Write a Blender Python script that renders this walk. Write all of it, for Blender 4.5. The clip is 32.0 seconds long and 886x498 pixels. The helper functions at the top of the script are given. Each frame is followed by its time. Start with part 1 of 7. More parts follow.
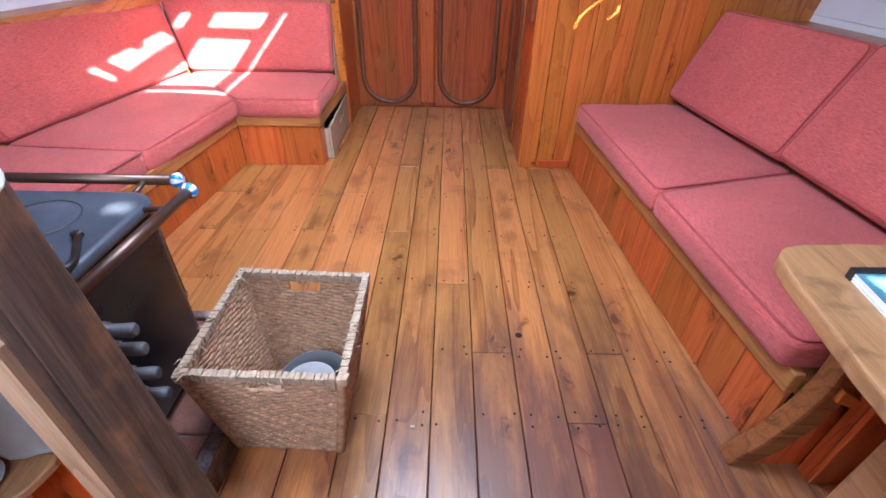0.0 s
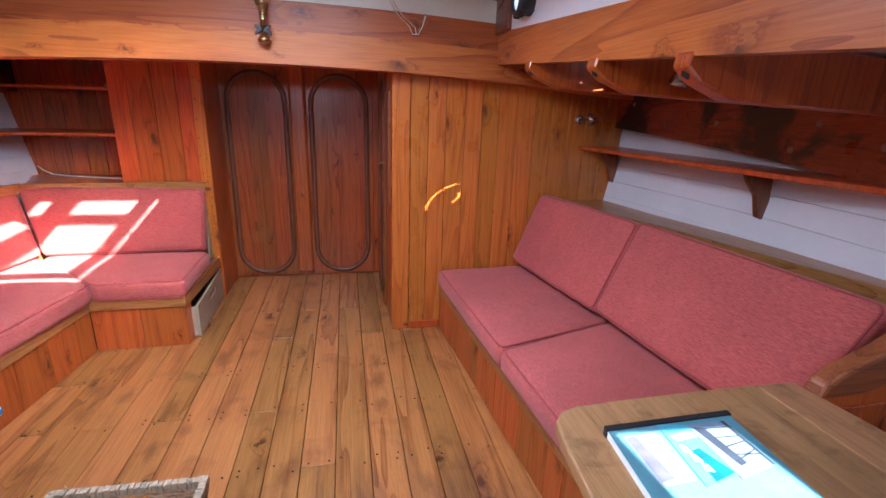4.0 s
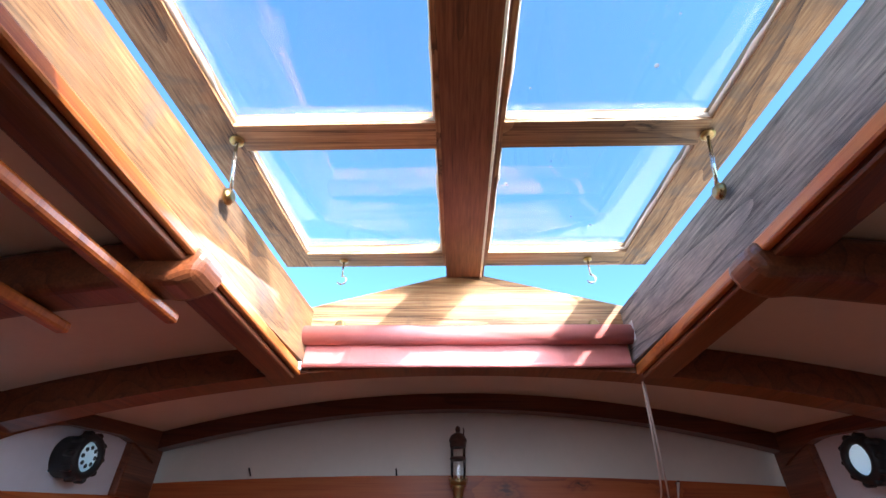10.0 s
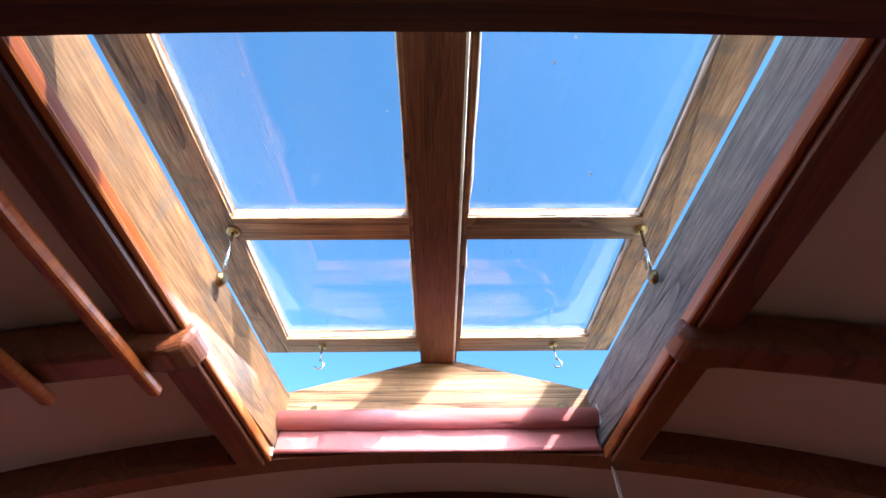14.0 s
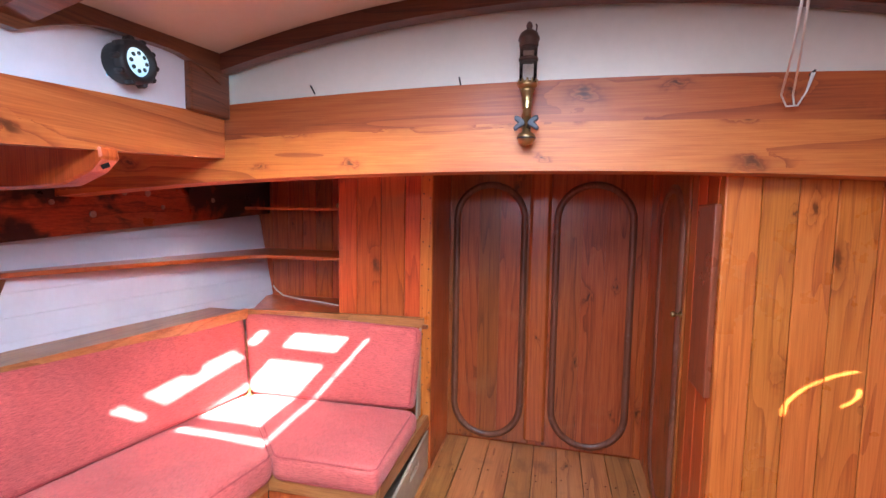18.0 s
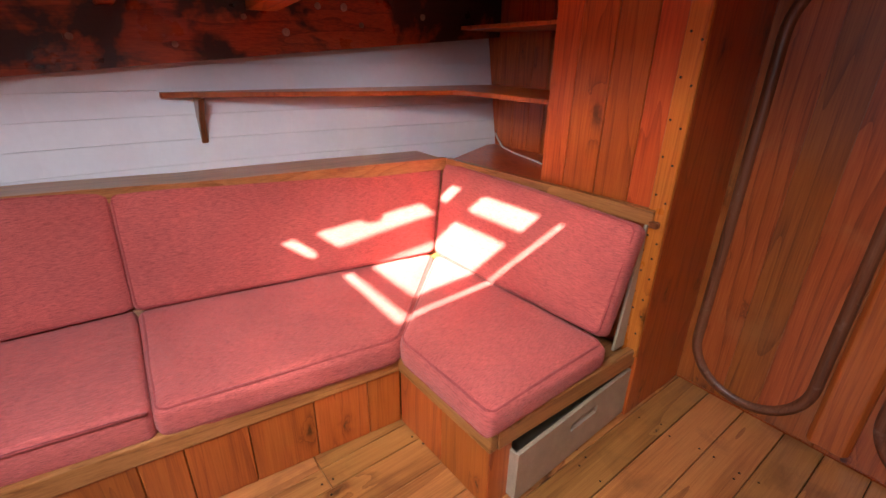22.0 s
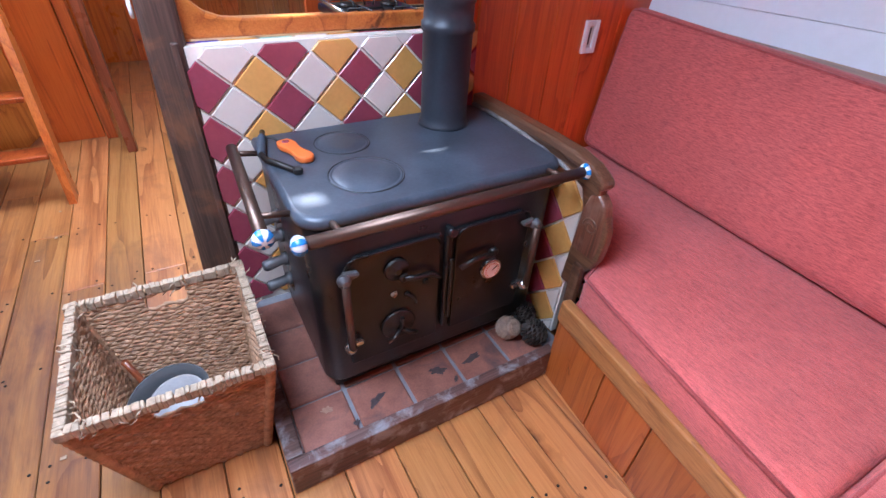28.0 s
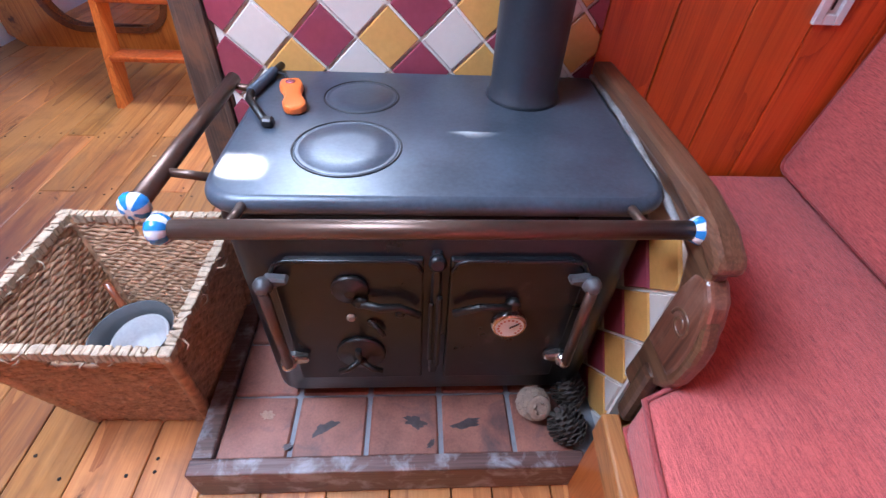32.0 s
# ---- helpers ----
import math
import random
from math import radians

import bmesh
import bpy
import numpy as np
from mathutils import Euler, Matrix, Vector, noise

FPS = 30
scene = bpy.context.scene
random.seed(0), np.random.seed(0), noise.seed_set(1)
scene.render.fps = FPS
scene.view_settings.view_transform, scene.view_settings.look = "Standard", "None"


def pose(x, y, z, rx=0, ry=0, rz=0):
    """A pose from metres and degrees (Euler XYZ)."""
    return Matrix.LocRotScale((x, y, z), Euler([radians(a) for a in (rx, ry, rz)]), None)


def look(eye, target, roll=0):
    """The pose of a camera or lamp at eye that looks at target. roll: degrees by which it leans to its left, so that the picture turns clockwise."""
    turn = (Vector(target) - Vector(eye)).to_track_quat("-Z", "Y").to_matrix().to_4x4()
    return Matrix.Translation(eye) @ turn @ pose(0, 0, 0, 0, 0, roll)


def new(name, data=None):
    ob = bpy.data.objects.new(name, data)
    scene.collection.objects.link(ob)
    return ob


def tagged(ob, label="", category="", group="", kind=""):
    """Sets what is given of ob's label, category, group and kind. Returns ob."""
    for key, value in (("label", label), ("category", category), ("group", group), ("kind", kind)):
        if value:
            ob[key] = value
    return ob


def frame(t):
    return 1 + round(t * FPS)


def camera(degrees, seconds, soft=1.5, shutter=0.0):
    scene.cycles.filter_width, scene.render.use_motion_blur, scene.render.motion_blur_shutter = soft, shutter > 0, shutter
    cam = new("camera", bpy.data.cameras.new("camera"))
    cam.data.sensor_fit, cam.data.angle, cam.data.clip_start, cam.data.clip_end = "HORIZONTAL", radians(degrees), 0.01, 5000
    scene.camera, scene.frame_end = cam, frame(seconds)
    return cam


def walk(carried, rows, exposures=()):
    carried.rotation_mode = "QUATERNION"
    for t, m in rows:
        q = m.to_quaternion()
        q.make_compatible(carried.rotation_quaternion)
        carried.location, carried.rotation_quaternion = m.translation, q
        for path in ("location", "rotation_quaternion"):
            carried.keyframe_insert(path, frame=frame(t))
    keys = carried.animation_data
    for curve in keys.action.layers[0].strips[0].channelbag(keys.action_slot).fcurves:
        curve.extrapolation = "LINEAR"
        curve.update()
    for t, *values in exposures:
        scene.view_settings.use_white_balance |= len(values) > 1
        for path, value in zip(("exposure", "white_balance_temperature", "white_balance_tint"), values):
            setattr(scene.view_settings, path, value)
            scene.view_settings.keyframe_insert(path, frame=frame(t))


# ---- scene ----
# ---------- camera and walk ----------
cam = camera(88.8, 32.0)
PATH = [
    (0, (0.112, 0.191, 1.289), (0.101, 1.815, 0.123), 1.0),
    (0.5, (0.247, 0.167, 1.308), (0.538, 1.785, 0.169), 1.1),
    (1, (0.354, 0.144, 1.332), (0.796, 1.766, 0.249), 2.0),
    (1.5, (0.404, 0.129, 1.357), (0.931, 1.792, 0.38), 2.5),
    (2, (0.414, 0.118, 1.391), (0.959, 1.834, 0.518), 2.0),
    (2.5, (0.395, 0.109, 1.43), (0.978, 1.888, 0.728), 2.0),
    (4.5, (0.248, 0.093, 1.448), (0.49, 1.993, 0.873), 2.3),
    (5, (0.201, 0.076, 1.448), (0.216, 1.993, 0.88), 2.3),
    (5.5, (0.192, 0.067, 1.449), (0.013, 1.976, 0.882), 1.3),
    (6, (0.203, 0.067, 1.448), (-0.078, 1.968, 0.896), 0.5),
    (6.5, (0.164, 0.114, 1.448), (-0.186, 2.008, 0.91), 1.0),
    (7, (0.058, 0.274, 1.471), (-0.325, 2.185, 1.022), 1.9),
    (7.5, (-0.004, 0.398, 1.492), (-0.225, 2.372, 1.259), 2.8),
    (8, (-0.013, 0.506, 1.526), (-0.163, 2.5, 1.553), 1.7),
    (8.5, (0.009, 0.641, 1.565), (-0.111, 2.614, 1.872), 1.3),
    (9, (0.007, 0.725, 1.603), (-0.111, 2.652, 2.126), 1.2),
    (9.5, (-0.061, 0.809, 1.665), (-0.166, 2.612, 2.524), 1.1),
    (10, (-0.097, 0.852, 1.711), (-0.146, 2.51, 2.829), 0.5),
    (10.5, (-0.085, 0.815, 1.716), (-0.073, 2.331, 3.021), -0.5),
    (11, (-0.058, 0.784, 1.701), (-0.042, 2.219, 3.094), -0.2),
    (11.5, (-0.062, 0.788, 1.664), (-0.044, 2.221, 3.059), -0.0),
    (12, (-0.071, 0.78, 1.634), (-0.051, 2.208, 3.035), 0.4),
    (12.5, (-0.077, 0.785, 1.616), (-0.035, 2.185, 3.043), -0.2),
    (13, (-0.07, 0.788, 1.615), (-0.034, 2.167, 3.063), -0.9),
    (13.5, (-0.069, 0.791, 1.617), (-0.037, 2.167, 3.068), -1.3),
    (15.5, (-0.057, 0.846, 1.636), (-0.062, 2.229, 3.081), 0.4),
    (16, (-0.042, 0.9, 1.647), (-0.052, 2.413, 2.956), 0.0),
    (16.5, (-0.038, 0.978, 1.622), (-0.085, 2.736, 2.570), -0.5),
    (17, (0.0, 1.014, 1.622), (-0.164, 2.953, 2.083), 0.8),
    (17.5, (0.022, 1.108, 1.562), (-0.336, 3.074, 1.641), 1.8),
    (18, (0.010, 1.188, 1.512), (-0.460, 3.123, 1.349), 0.9),
    (18.5, (0.004, 1.333, 1.45), (-0.660, 3.199, 1.175), 0.2),
    (19, (0.008, 1.472, 1.434), (-0.795, 3.266, 1.062), -0.0),
    (19.5, (0.025, 1.562, 1.441), (-0.909, 3.282, 1.031), -0.8),
    (20, (0.122, 1.698, 1.436), (-1.038, 3.272, 1.012), -0.5),
    (20.5, (0.146, 1.774, 1.43), (-1.187, 3.191, 0.965), 0.1),
    (21, (0.078, 1.921, 1.41), (-1.31, 3.255, 0.868), -0.5),
    (21.5, (0.029, 2.056, 1.406), (-1.392, 3.296, 0.74), 0.1),
    (22, (0.043, 2.131, 1.405), (-1.404, 3.256, 0.604), 0.9),
    (22.5, (0.108, 2.224, 1.39), (-1.452, 3.089, 0.485), 2.2),
    (23, (0.142, 2.253, 1.391), (-1.464, 2.973, 0.44), 3.8),
    (23.5, (0.144, 2.274, 1.384), (-1.492, 2.92, 0.433), 2.9),
    (24, (0.114, 2.261, 1.372), (-1.569, 2.755, 0.412), 0.8),
    (24.5, (0.007, 2.247, 1.345), (-1.721, 2.519, 0.374), 0.1),
    (25, (-0.144, 2.254, 1.311), (-1.877, 2.279, 0.313), 1.5),
    (25.5, (-0.212, 2.222, 1.313), (-1.9, 2.067, 0.25), 2.2),
    (26, (-0.293, 2.223, 1.326), (-1.886, 1.757, 0.21), 2.7),
    (26.5, (-0.345, 2.265, 1.33), (-1.769, 1.441, 0.192), 3.2),
    (28.5, (-0.617, 1.974, 1.213), (-1.261, 0.527, -0.008), 5.4),
    (29, (-0.762, 1.941, 1.199), (-1.178, 0.453, -0.071), 6.8),
    (29.5, (-0.857, 1.928, 1.185), (-1.096, 0.416, -0.102), 3.4),
    (30, (-0.878, 1.864, 1.165), (-1.116, 0.356, -0.127), 3.9),
    (30.5, (-0.906, 1.82, 1.152), (-1.143, 0.33, -0.16), 4.0),
    (31, (-0.953, 1.808, 1.136), (-1.182, 0.343, -0.206), 4.3),
    (31.5, (-0.974, 1.797, 1.125), (-1.152, 0.342, -0.236), 4.0),
    (32, (-0.985, 1.794, 1.12), (-1.103, 0.334, -0.242), 3.3),
]
EXPOSURES = [(t, e, k, 15) for t, e, k in ((0, 3.55, 5900), (1, 3.05, 5900), (2, 3.2, 6000), (5, 3.1, 6100), (6, 3.05, 6000), (7, 3.2, 6000), (8.5, 2.7, 6600), (9.2, 2.2, 6700), (10, 1.7, 6200), (11, 1.4, 5900), (15.5, 1.4, 5900), (16.5, 2.2, 7000), (17.5, 3.15, 7200), (18, 3.72, 6000), (18.6, 3.5, 5900), (19.2, 3.3, 5900), (20, 3.25, 6300), (22, 3.05, 7200), (24, 3.05, 7200), (26, 2.95, 7500), (26.6, 3.1, 7200), (28.5, 3.85, 5600), (32, 3.98, 5700))]
walk(cam, [(t, look(eye, target, roll)) for t, eye, target, roll in PATH], EXPOSURES)

# ---------- world, sun, exposure ----------
SUN_WAY = Vector((-0.5105, 0.660, -0.563))
world = bpy.data.worlds.new("world")
scene.world = world
world.use_nodes = True
wn = world.node_tree.nodes
wl = world.node_tree.links
sky = wn.new("ShaderNodeTexSky")
sky.sky_type = "NISHITA"
sky.sun_disc = False
sky.sun_elevation = radians(34.6)
sky.sun_rotation = radians(141.7)
sky.air_density = 1.0
sky.dust_density = 0.0
sky.ozone_density = 2.0
tint = wn.new("ShaderNodeMix")
tint.data_type, tint.blend_type = "RGBA", "MULTIPLY"
tint.inputs[0].default_value = 1.0
tint.inputs[7].default_value = (0.66, 1.04, 1.10, 1)
wl.new(sky.outputs[0], tint.inputs[6])
wl.new(tint.outputs[2], wn["Background"].inputs[0])
wn["Background"].inputs[1].default_value = 0.15

sun = new("sun", bpy.data.lights.new("sun", "SUN"))
sun.data.energy = 5.0
sun.data.angle = radians(0.55)
sun.data.color = (1.0, 0.93, 0.82)
sun.matrix_world = look((4, -5, 6), Vector((4, -5, 6)) + SUN_WAY)


def sky_lamp(name, eye, target, w, h, power):
    """An area lamp standing in for sky light through an opening of that size."""
    data = bpy.data.lights.new(name, "AREA")
    data.shape, data.size, data.size_y, data.energy = "RECTANGLE", w, h, power
    data.color = (0.78, 0.90, 1.06)
    ob = new(name, data)
    ob.matrix_world = look(eye, target)
    return ob


sky_lamp("skylight_daylight", (-0.066, 1.52, 2.11), (-0.20, 1.72, 1.05), 0.82, 0.94, 5.4)
# Added lamp at the unseen companionway, set to port to brighten the galley.
sky_lamp("galley_fill_lamp", (-0.36, -0.55, 1.99), (-0.72, 0.30, 0.8), 0.70, 0.75, 4.6)


# ---------- materials ----------
def nodes_of(name):
    m = bpy.data.materials.new(name)
    m.use_nodes = True
    return m, m.node_tree.nodes, m.node_tree.links, m.node_tree.nodes["Principled BSDF"]


def ramp(n, stops):
    r = n.new("ShaderNodeValToRGB")
    els = r.color_ramp.elements
    while len(els) < len(stops):
        els.new(0.5)
    for e, (p, c) in zip(els, stops):
        e.position, e.color = p, (*c, 1)
    return r


def mathn(n, l, op, a, b=None, c=None):
    m = n.new("ShaderNodeMath")
    m.operation = op
    for i, v in enumerate((a, b, c)):
        if v is None:
            continue
        if isinstance(v, (int, float)):
            m.inputs[i].default_value = v
        else:
            l.new(v, m.inputs[i])
    return m.outputs[0]


def mixc(n, l, fac, a, b, blend="MIX"):
    m = n.new("ShaderNodeMix")
    m.data_type, m.blend_type = "RGBA", blend
    for i, v in ((0, fac), (6, a), (7, b)):
        if isinstance(v, (int, float)):
            m.inputs[i].default_value = v
        elif isinstance(v, tuple):
            m.inputs[i].default_value = (*v, 1)
        else:
            l.new(v, m.inputs[i])
    return m.outputs[2]


def coords(n, l, scale, jitter=True):
    tc = n.new("ShaderNodeTexCoord")
    out = tc.outputs["Object"]
    if jitter:
        info = n.new("ShaderNodeObjectInfo")
        add = n.new("ShaderNodeVectorMath")
        add.operation = "MULTIPLY_ADD"
        l.new(info.outputs["Random"], add.inputs[0])
        add.inputs[1].default_value = (17.3, 23.1, 11.7)
        l.new(out, add.inputs[2])
        out = add.outputs[0]
    mp = n.new("ShaderNodeMapping")
    mp.inputs["Scale"].default_value = scale
    l.new(out, mp.inputs["Vector"])
    return mp.outputs[0]


def noise_tex(n, l, vec, scale, detail=4, rough=0.55, dist=0.0):
    t = n.new("ShaderNodeTexNoise")
    t.inputs["Scale"].default_value, t.inputs["Detail"].default_value = scale, detail
    t.inputs["Roughness"].default_value, t.inputs["Distortion"].default_value = rough, dist
    l.new(vec, t.inputs["Vector"])
    return t.outputs["Fac"]


def bump(n, l, bsdf, height, strength=0.3, dist=0.002):
    b = n.new("ShaderNodeBump")
    b.inputs["Strength"].default_value, b.inputs["Distance"].default_value = strength, dist
    l.new(height, b.inputs["Height"])
    l.new(b.outputs[0], bsdf.inputs["Normal"])


def wood(name, dark, mid, light, axis="z", rough=0.35, coat=0.25, knots=0.7, rings=26, var=0.35, stain=None, jitter=True, worn=None, stain_at=0.52, figure=0.25, stain_scale=2.3, hairs=0.7):
    """Sawn timber: rings drawn out along the axis, fine pores, scattered knots, a shade of its own for each piece."""
    m, n, l, b = nodes_of(name)
    i = "xyz".index(axis)
    sc, sc2, sc3 = [7.0] * 3, [60.0] * 3, [240.0] * 3
    sc[i], sc2[i], sc3[i] = 0.55, 2.2, 5.0
    big = noise_tex(n, l, coords(n, l, sc, jitter), 0.8, 2, 0.5, 0.3)
    fine = noise_tex(n, l, coords(n, l, sc2, jitter), 1.6, 5, 0.65)
    hair = noise_tex(n, l, coords(n, l, sc3, jitter), 1.0, 3, 0.6)
    phase = mathn(n, l, "MULTIPLY", big, float(rings) * 2.2)
    ring_gain = figure
    if knots > 0:
        # knots lie on a plane of (across, along); the rings bend round them
        sp = n.new("ShaderNodeSeparateXYZ")
        l.new(coords(n, l, (1, 1, 1), jitter), sp.inputs[0])
        others = [sp.outputs[k] for k in range(3) if k != i]
        cb = n.new("ShaderNodeCombineXYZ")
        wob = mathn(n, l, "ADD", mathn(n, l, "MULTIPLY", fine, 0.22), mathn(n, l, "MULTIPLY", noise_tex(n, l, coords(n, l, (1, 1, 1), jitter), 9.0, 3, 0.6), 0.9))
        l.new(mathn(n, l, "ADD", mathn(n, l, "MULTIPLY", mathn(n, l, "ADD", others[0], others[1]), 7.0), wob), cb.inputs[0])
        l.new(mathn(n, l, "MULTIPLY", sp.outputs[i], 2.6), cb.inputs[1])
        vo = n.new("ShaderNodeTexVoronoi")
        vo.voronoi_dimensions = "2D"
        vo.inputs["Scale"].default_value = 1.0
        l.new(cb.outputs[0], vo.inputs["Vector"])
        pick = n.new("ShaderNodeSeparateColor")
        l.new(vo.outputs["Color"], pick.inputs[0])
        keep = mathn(n, l, "LESS_THAN", pick.outputs[0], 0.36 * knots)
        size = mathn(n, l, "MULTIPLY_ADD", pick.outputs[1], 1.1, 0.35)
        dk = mathn(n, l, "DIVIDE", vo.outputs["Distance"], size)
        near = mathn(n, l, "MAXIMUM", mathn(n, l, "SUBTRACT", 1.0, mathn(n, l, "DIVIDE", dk, 0.40)), 0.0)
        near = mathn(n, l, "MULTIPLY", mathn(n, l, "MULTIPLY", near, near), keep)
        phase = mathn(n, l, "ADD", phase, mathn(n, l, "MULTIPLY", near, 11.0))
        ring_gain = mathn(n, l, "MULTIPLY_ADD", near, 0.5, figure)
    # each year's ring darkens slowly and ends in a sharp line of late wood
    year = mathn(n, l, "FRACT", mathn(n, l, "MULTIPLY", phase, 0.159))
    ring = mathn(n, l, "SUBTRACT", 0.22, mathn(n, l, "POWER", year, 3.5))
    grain = mathn(n, l, "MULTIPLY_ADD", ring, ring_gain, 0.5)
    grain = mathn(n, l, "MULTIPLY_ADD", mathn(n, l, "SUBTRACT", fine, 0.5), 0.62, grain)
    grain = mathn(n, l, "MULTIPLY_ADD", mathn(n, l, "SUBTRACT", hair, 0.5), hairs, grain)
    cr = ramp(n, [(0.22, dark), (0.52, mid), (0.85, light)])
    l.new(grain, cr.inputs[0])
    col = cr.outputs[0]
    if knots > 0:
        col = mixc(n, l, mathn(n, l, "MULTIPLY", near, 0.85), col, tuple(c * 0.75 for c in dark))
        kn = ramp(n, [(0.0, (1, 1, 1)), (0.04, (0.8, 0.8, 0.8)), (0.085, (0, 0, 0))])
        l.new(dk, kn.inputs[0])
        col = mixc(n, l, mathn(n, l, "MULTIPLY", mathn(n, l, "MULTIPLY", kn.outputs[0], keep), 0.85), col, tuple(c * 0.22 for c in dark))
    if stain is not None:
        ts = coords(n, l, (1, 1, 1), False)
        blot = noise_tex(n, l, ts, stain_scale, 5, 0.6, 0.4)
        sr = ramp(n, [(stain_at, (0, 0, 0)), (stain_at + (0.16 if stain_at > 0.47 else 0.06), (1, 1, 1))])
        l.new(blot, sr.inputs[0])
        col = mixc(n, l, mathn(n, l, "MULTIPLY", sr.outputs[0], 0.55 if stain_at > 0.47 else 0.92), col, stain)
    for k, (centre, reach, tone) in enumerate(worn or ()):
        dist = n.new("ShaderNodeVectorMath")
        dist.operation = "DISTANCE"
        stretch = n.new("ShaderNodeMapping")
        stretch.inputs["Scale"].default_value = (1, 1, 1) if k == 0 else (1.5, 0.8, 1)
        l.new(coords(n, l, (1, 1, 1), False), stretch.inputs["Vector"])
        l.new(stretch.outputs[0], dist.inputs[0])
        dist.inputs[1].default_value = centre if k == 0 else (centre[0] * 1.5, centre[1] * 0.8, centre[2])
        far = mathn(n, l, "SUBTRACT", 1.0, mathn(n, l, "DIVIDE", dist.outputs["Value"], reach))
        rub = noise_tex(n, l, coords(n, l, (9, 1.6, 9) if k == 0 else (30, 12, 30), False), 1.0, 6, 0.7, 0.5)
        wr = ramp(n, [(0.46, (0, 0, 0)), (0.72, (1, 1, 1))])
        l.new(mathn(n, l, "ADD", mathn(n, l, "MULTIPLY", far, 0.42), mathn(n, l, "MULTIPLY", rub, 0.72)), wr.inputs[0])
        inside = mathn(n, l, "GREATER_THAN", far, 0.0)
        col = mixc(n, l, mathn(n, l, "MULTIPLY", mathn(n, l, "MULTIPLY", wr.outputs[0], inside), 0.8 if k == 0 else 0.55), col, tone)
    info = n.new("ShaderNodeObjectInfo")
    hv = n.new("ShaderNodeHueSaturation")
    l.new(mathn(n, l, "MULTIPLY_ADD", info.outputs["Random"], var, 1.0 - var * 0.5), hv.inputs["Value"])
    l.new(mathn(n, l, "MULTIPLY_ADD", info.outputs["Random"], -0.012, 0.502), hv.inputs["Hue"])
    l.new(col, hv.inputs["Color"])
    l.new(hv.outputs[0], b.inputs["Base Color"])
    rv = noise_tex(n, l, coords(n, l, (1, 1, 1), jitter), 6.0, 4)
    l.new(mathn(n, l, "MULTIPLY_ADD", rv, 0.25, rough - 0.12), b.inputs["Roughness"])
    b.inputs["Coat Weight"].default_value = coat
    b.inputs["Coat Roughness"].default_value = 0.22
    bump(n, l, b, grain, 0.30, 0.0012)
    return m


def plain(name, col, rough=0.5, metal=0.0, var=0.12, scale=8.0, bumpy=0.1, coat=0.0, dirt=None, dirt_at=0.52):
    m, n, l, b = nodes_of(name)
    vec = coords(n, l, (1, 1, 1))
    a = noise_tex(n, l, vec, scale, 5, 0.6)
    f = noise_tex(n, l, vec, scale * 14, 3, 0.5)
    lo, hi = tuple(c * (1 - var) for c in col), tuple(min(1, c * (1 + var)) for c in col)
    cr = ramp(n, [(0.3, lo), (0.7, hi)])
    l.new(mathn(n, l, "ADD", mathn(n, l, "MULTIPLY", a, 0.7), mathn(n, l, "MULTIPLY", f, 0.3)), cr.inputs[0])
    out = cr.outputs[0]
    if dirt:
        d = ramp(n, [(dirt_at, (0, 0, 0)), (dirt_at + 0.2, (1, 1, 1))])
        l.new(noise_tex(n, l, coords(n, l, (1, 1, 1)), scale * 0.6, 6, 0.65, 0.6), d.inputs[0])
        out = mixc(n, l, mathn(n, l, "MULTIPLY", d.outputs[0], 0.7), out, dirt)
    l.new(out, b.inputs["Base Color"])
    l.new(mathn(n, l, "MULTIPLY_ADD", a, 0.2, max(0.02, rough - 0.1)), b.inputs["Roughness"])
    b.inputs["Metallic"].default_value = metal
    b.inputs["Coat Weight"].default_value = coat
    bump(n, l, b, f, bumpy, 0.001)
    return m


def fabric(name, col):
    """Slubby woven upholstery."""
    m, n, l, b = nodes_of(name)
    v1 = coords(n, l, (1, 1, 1))
    fade = noise_tex(n, l, v1, 2.4, 4, 0.6)
    slub = noise_tex(n, l, coords(n, l, (42, 42, 400)), 1.0, 4, 0.7)
    slub2 = noise_tex(n, l, coords(n, l, (400, 42, 42)), 1.0, 4, 0.7)
    weave = noise_tex(n, l, v1, 520, 2, 0.5)
    geo = n.new("ShaderNodeNewGeometry")
    sp = n.new("ShaderNodeSeparateXYZ")
    l.new(geo.outputs["True Normal"], sp.inputs[0])
    flat = mathn(n, l, "GREATER_THAN", mathn(n, l, "ABSOLUTE", sp.outputs[2]), 0.75)
    pick = mathn(n, l, "ADD", mathn(n, l, "MULTIPLY", slub2, flat), mathn(n, l, "MULTIPLY", slub, mathn(n, l, "SUBTRACT", 1.0, flat)))
    h = mathn(n, l, "ADD", mathn(n, l, "MULTIPLY", pick, 0.9), mathn(n, l, "MULTIPLY", weave, 0.45))
    cr = ramp(n, [(0.50, tuple(c * 0.58 for c in col)), (0.64, col), (0.84, tuple(min(1, c * 1.30 + 0.02) for c in col))])
    l.new(h, cr.inputs[0])
    fr = ramp(n, [(0.3, (0.85, 0.85, 0.85)), (0.75, (1.15, 1.12, 1.12))])
    l.new(fade, fr.inputs[0])
    l.new(mixc(n, l, 1.0, cr.outputs[0], fr.outputs[0], "MULTIPLY"), b.inputs["Base Color"])
    b.inputs["Roughness"].default_value = 0.92
    b.inputs["Sheen Weight"].default_value = 0.15
    b.inputs["Sheen Roughness"].default_value = 0.5
    bump(n, l, b, h, 0.7, 0.0024)
    return m


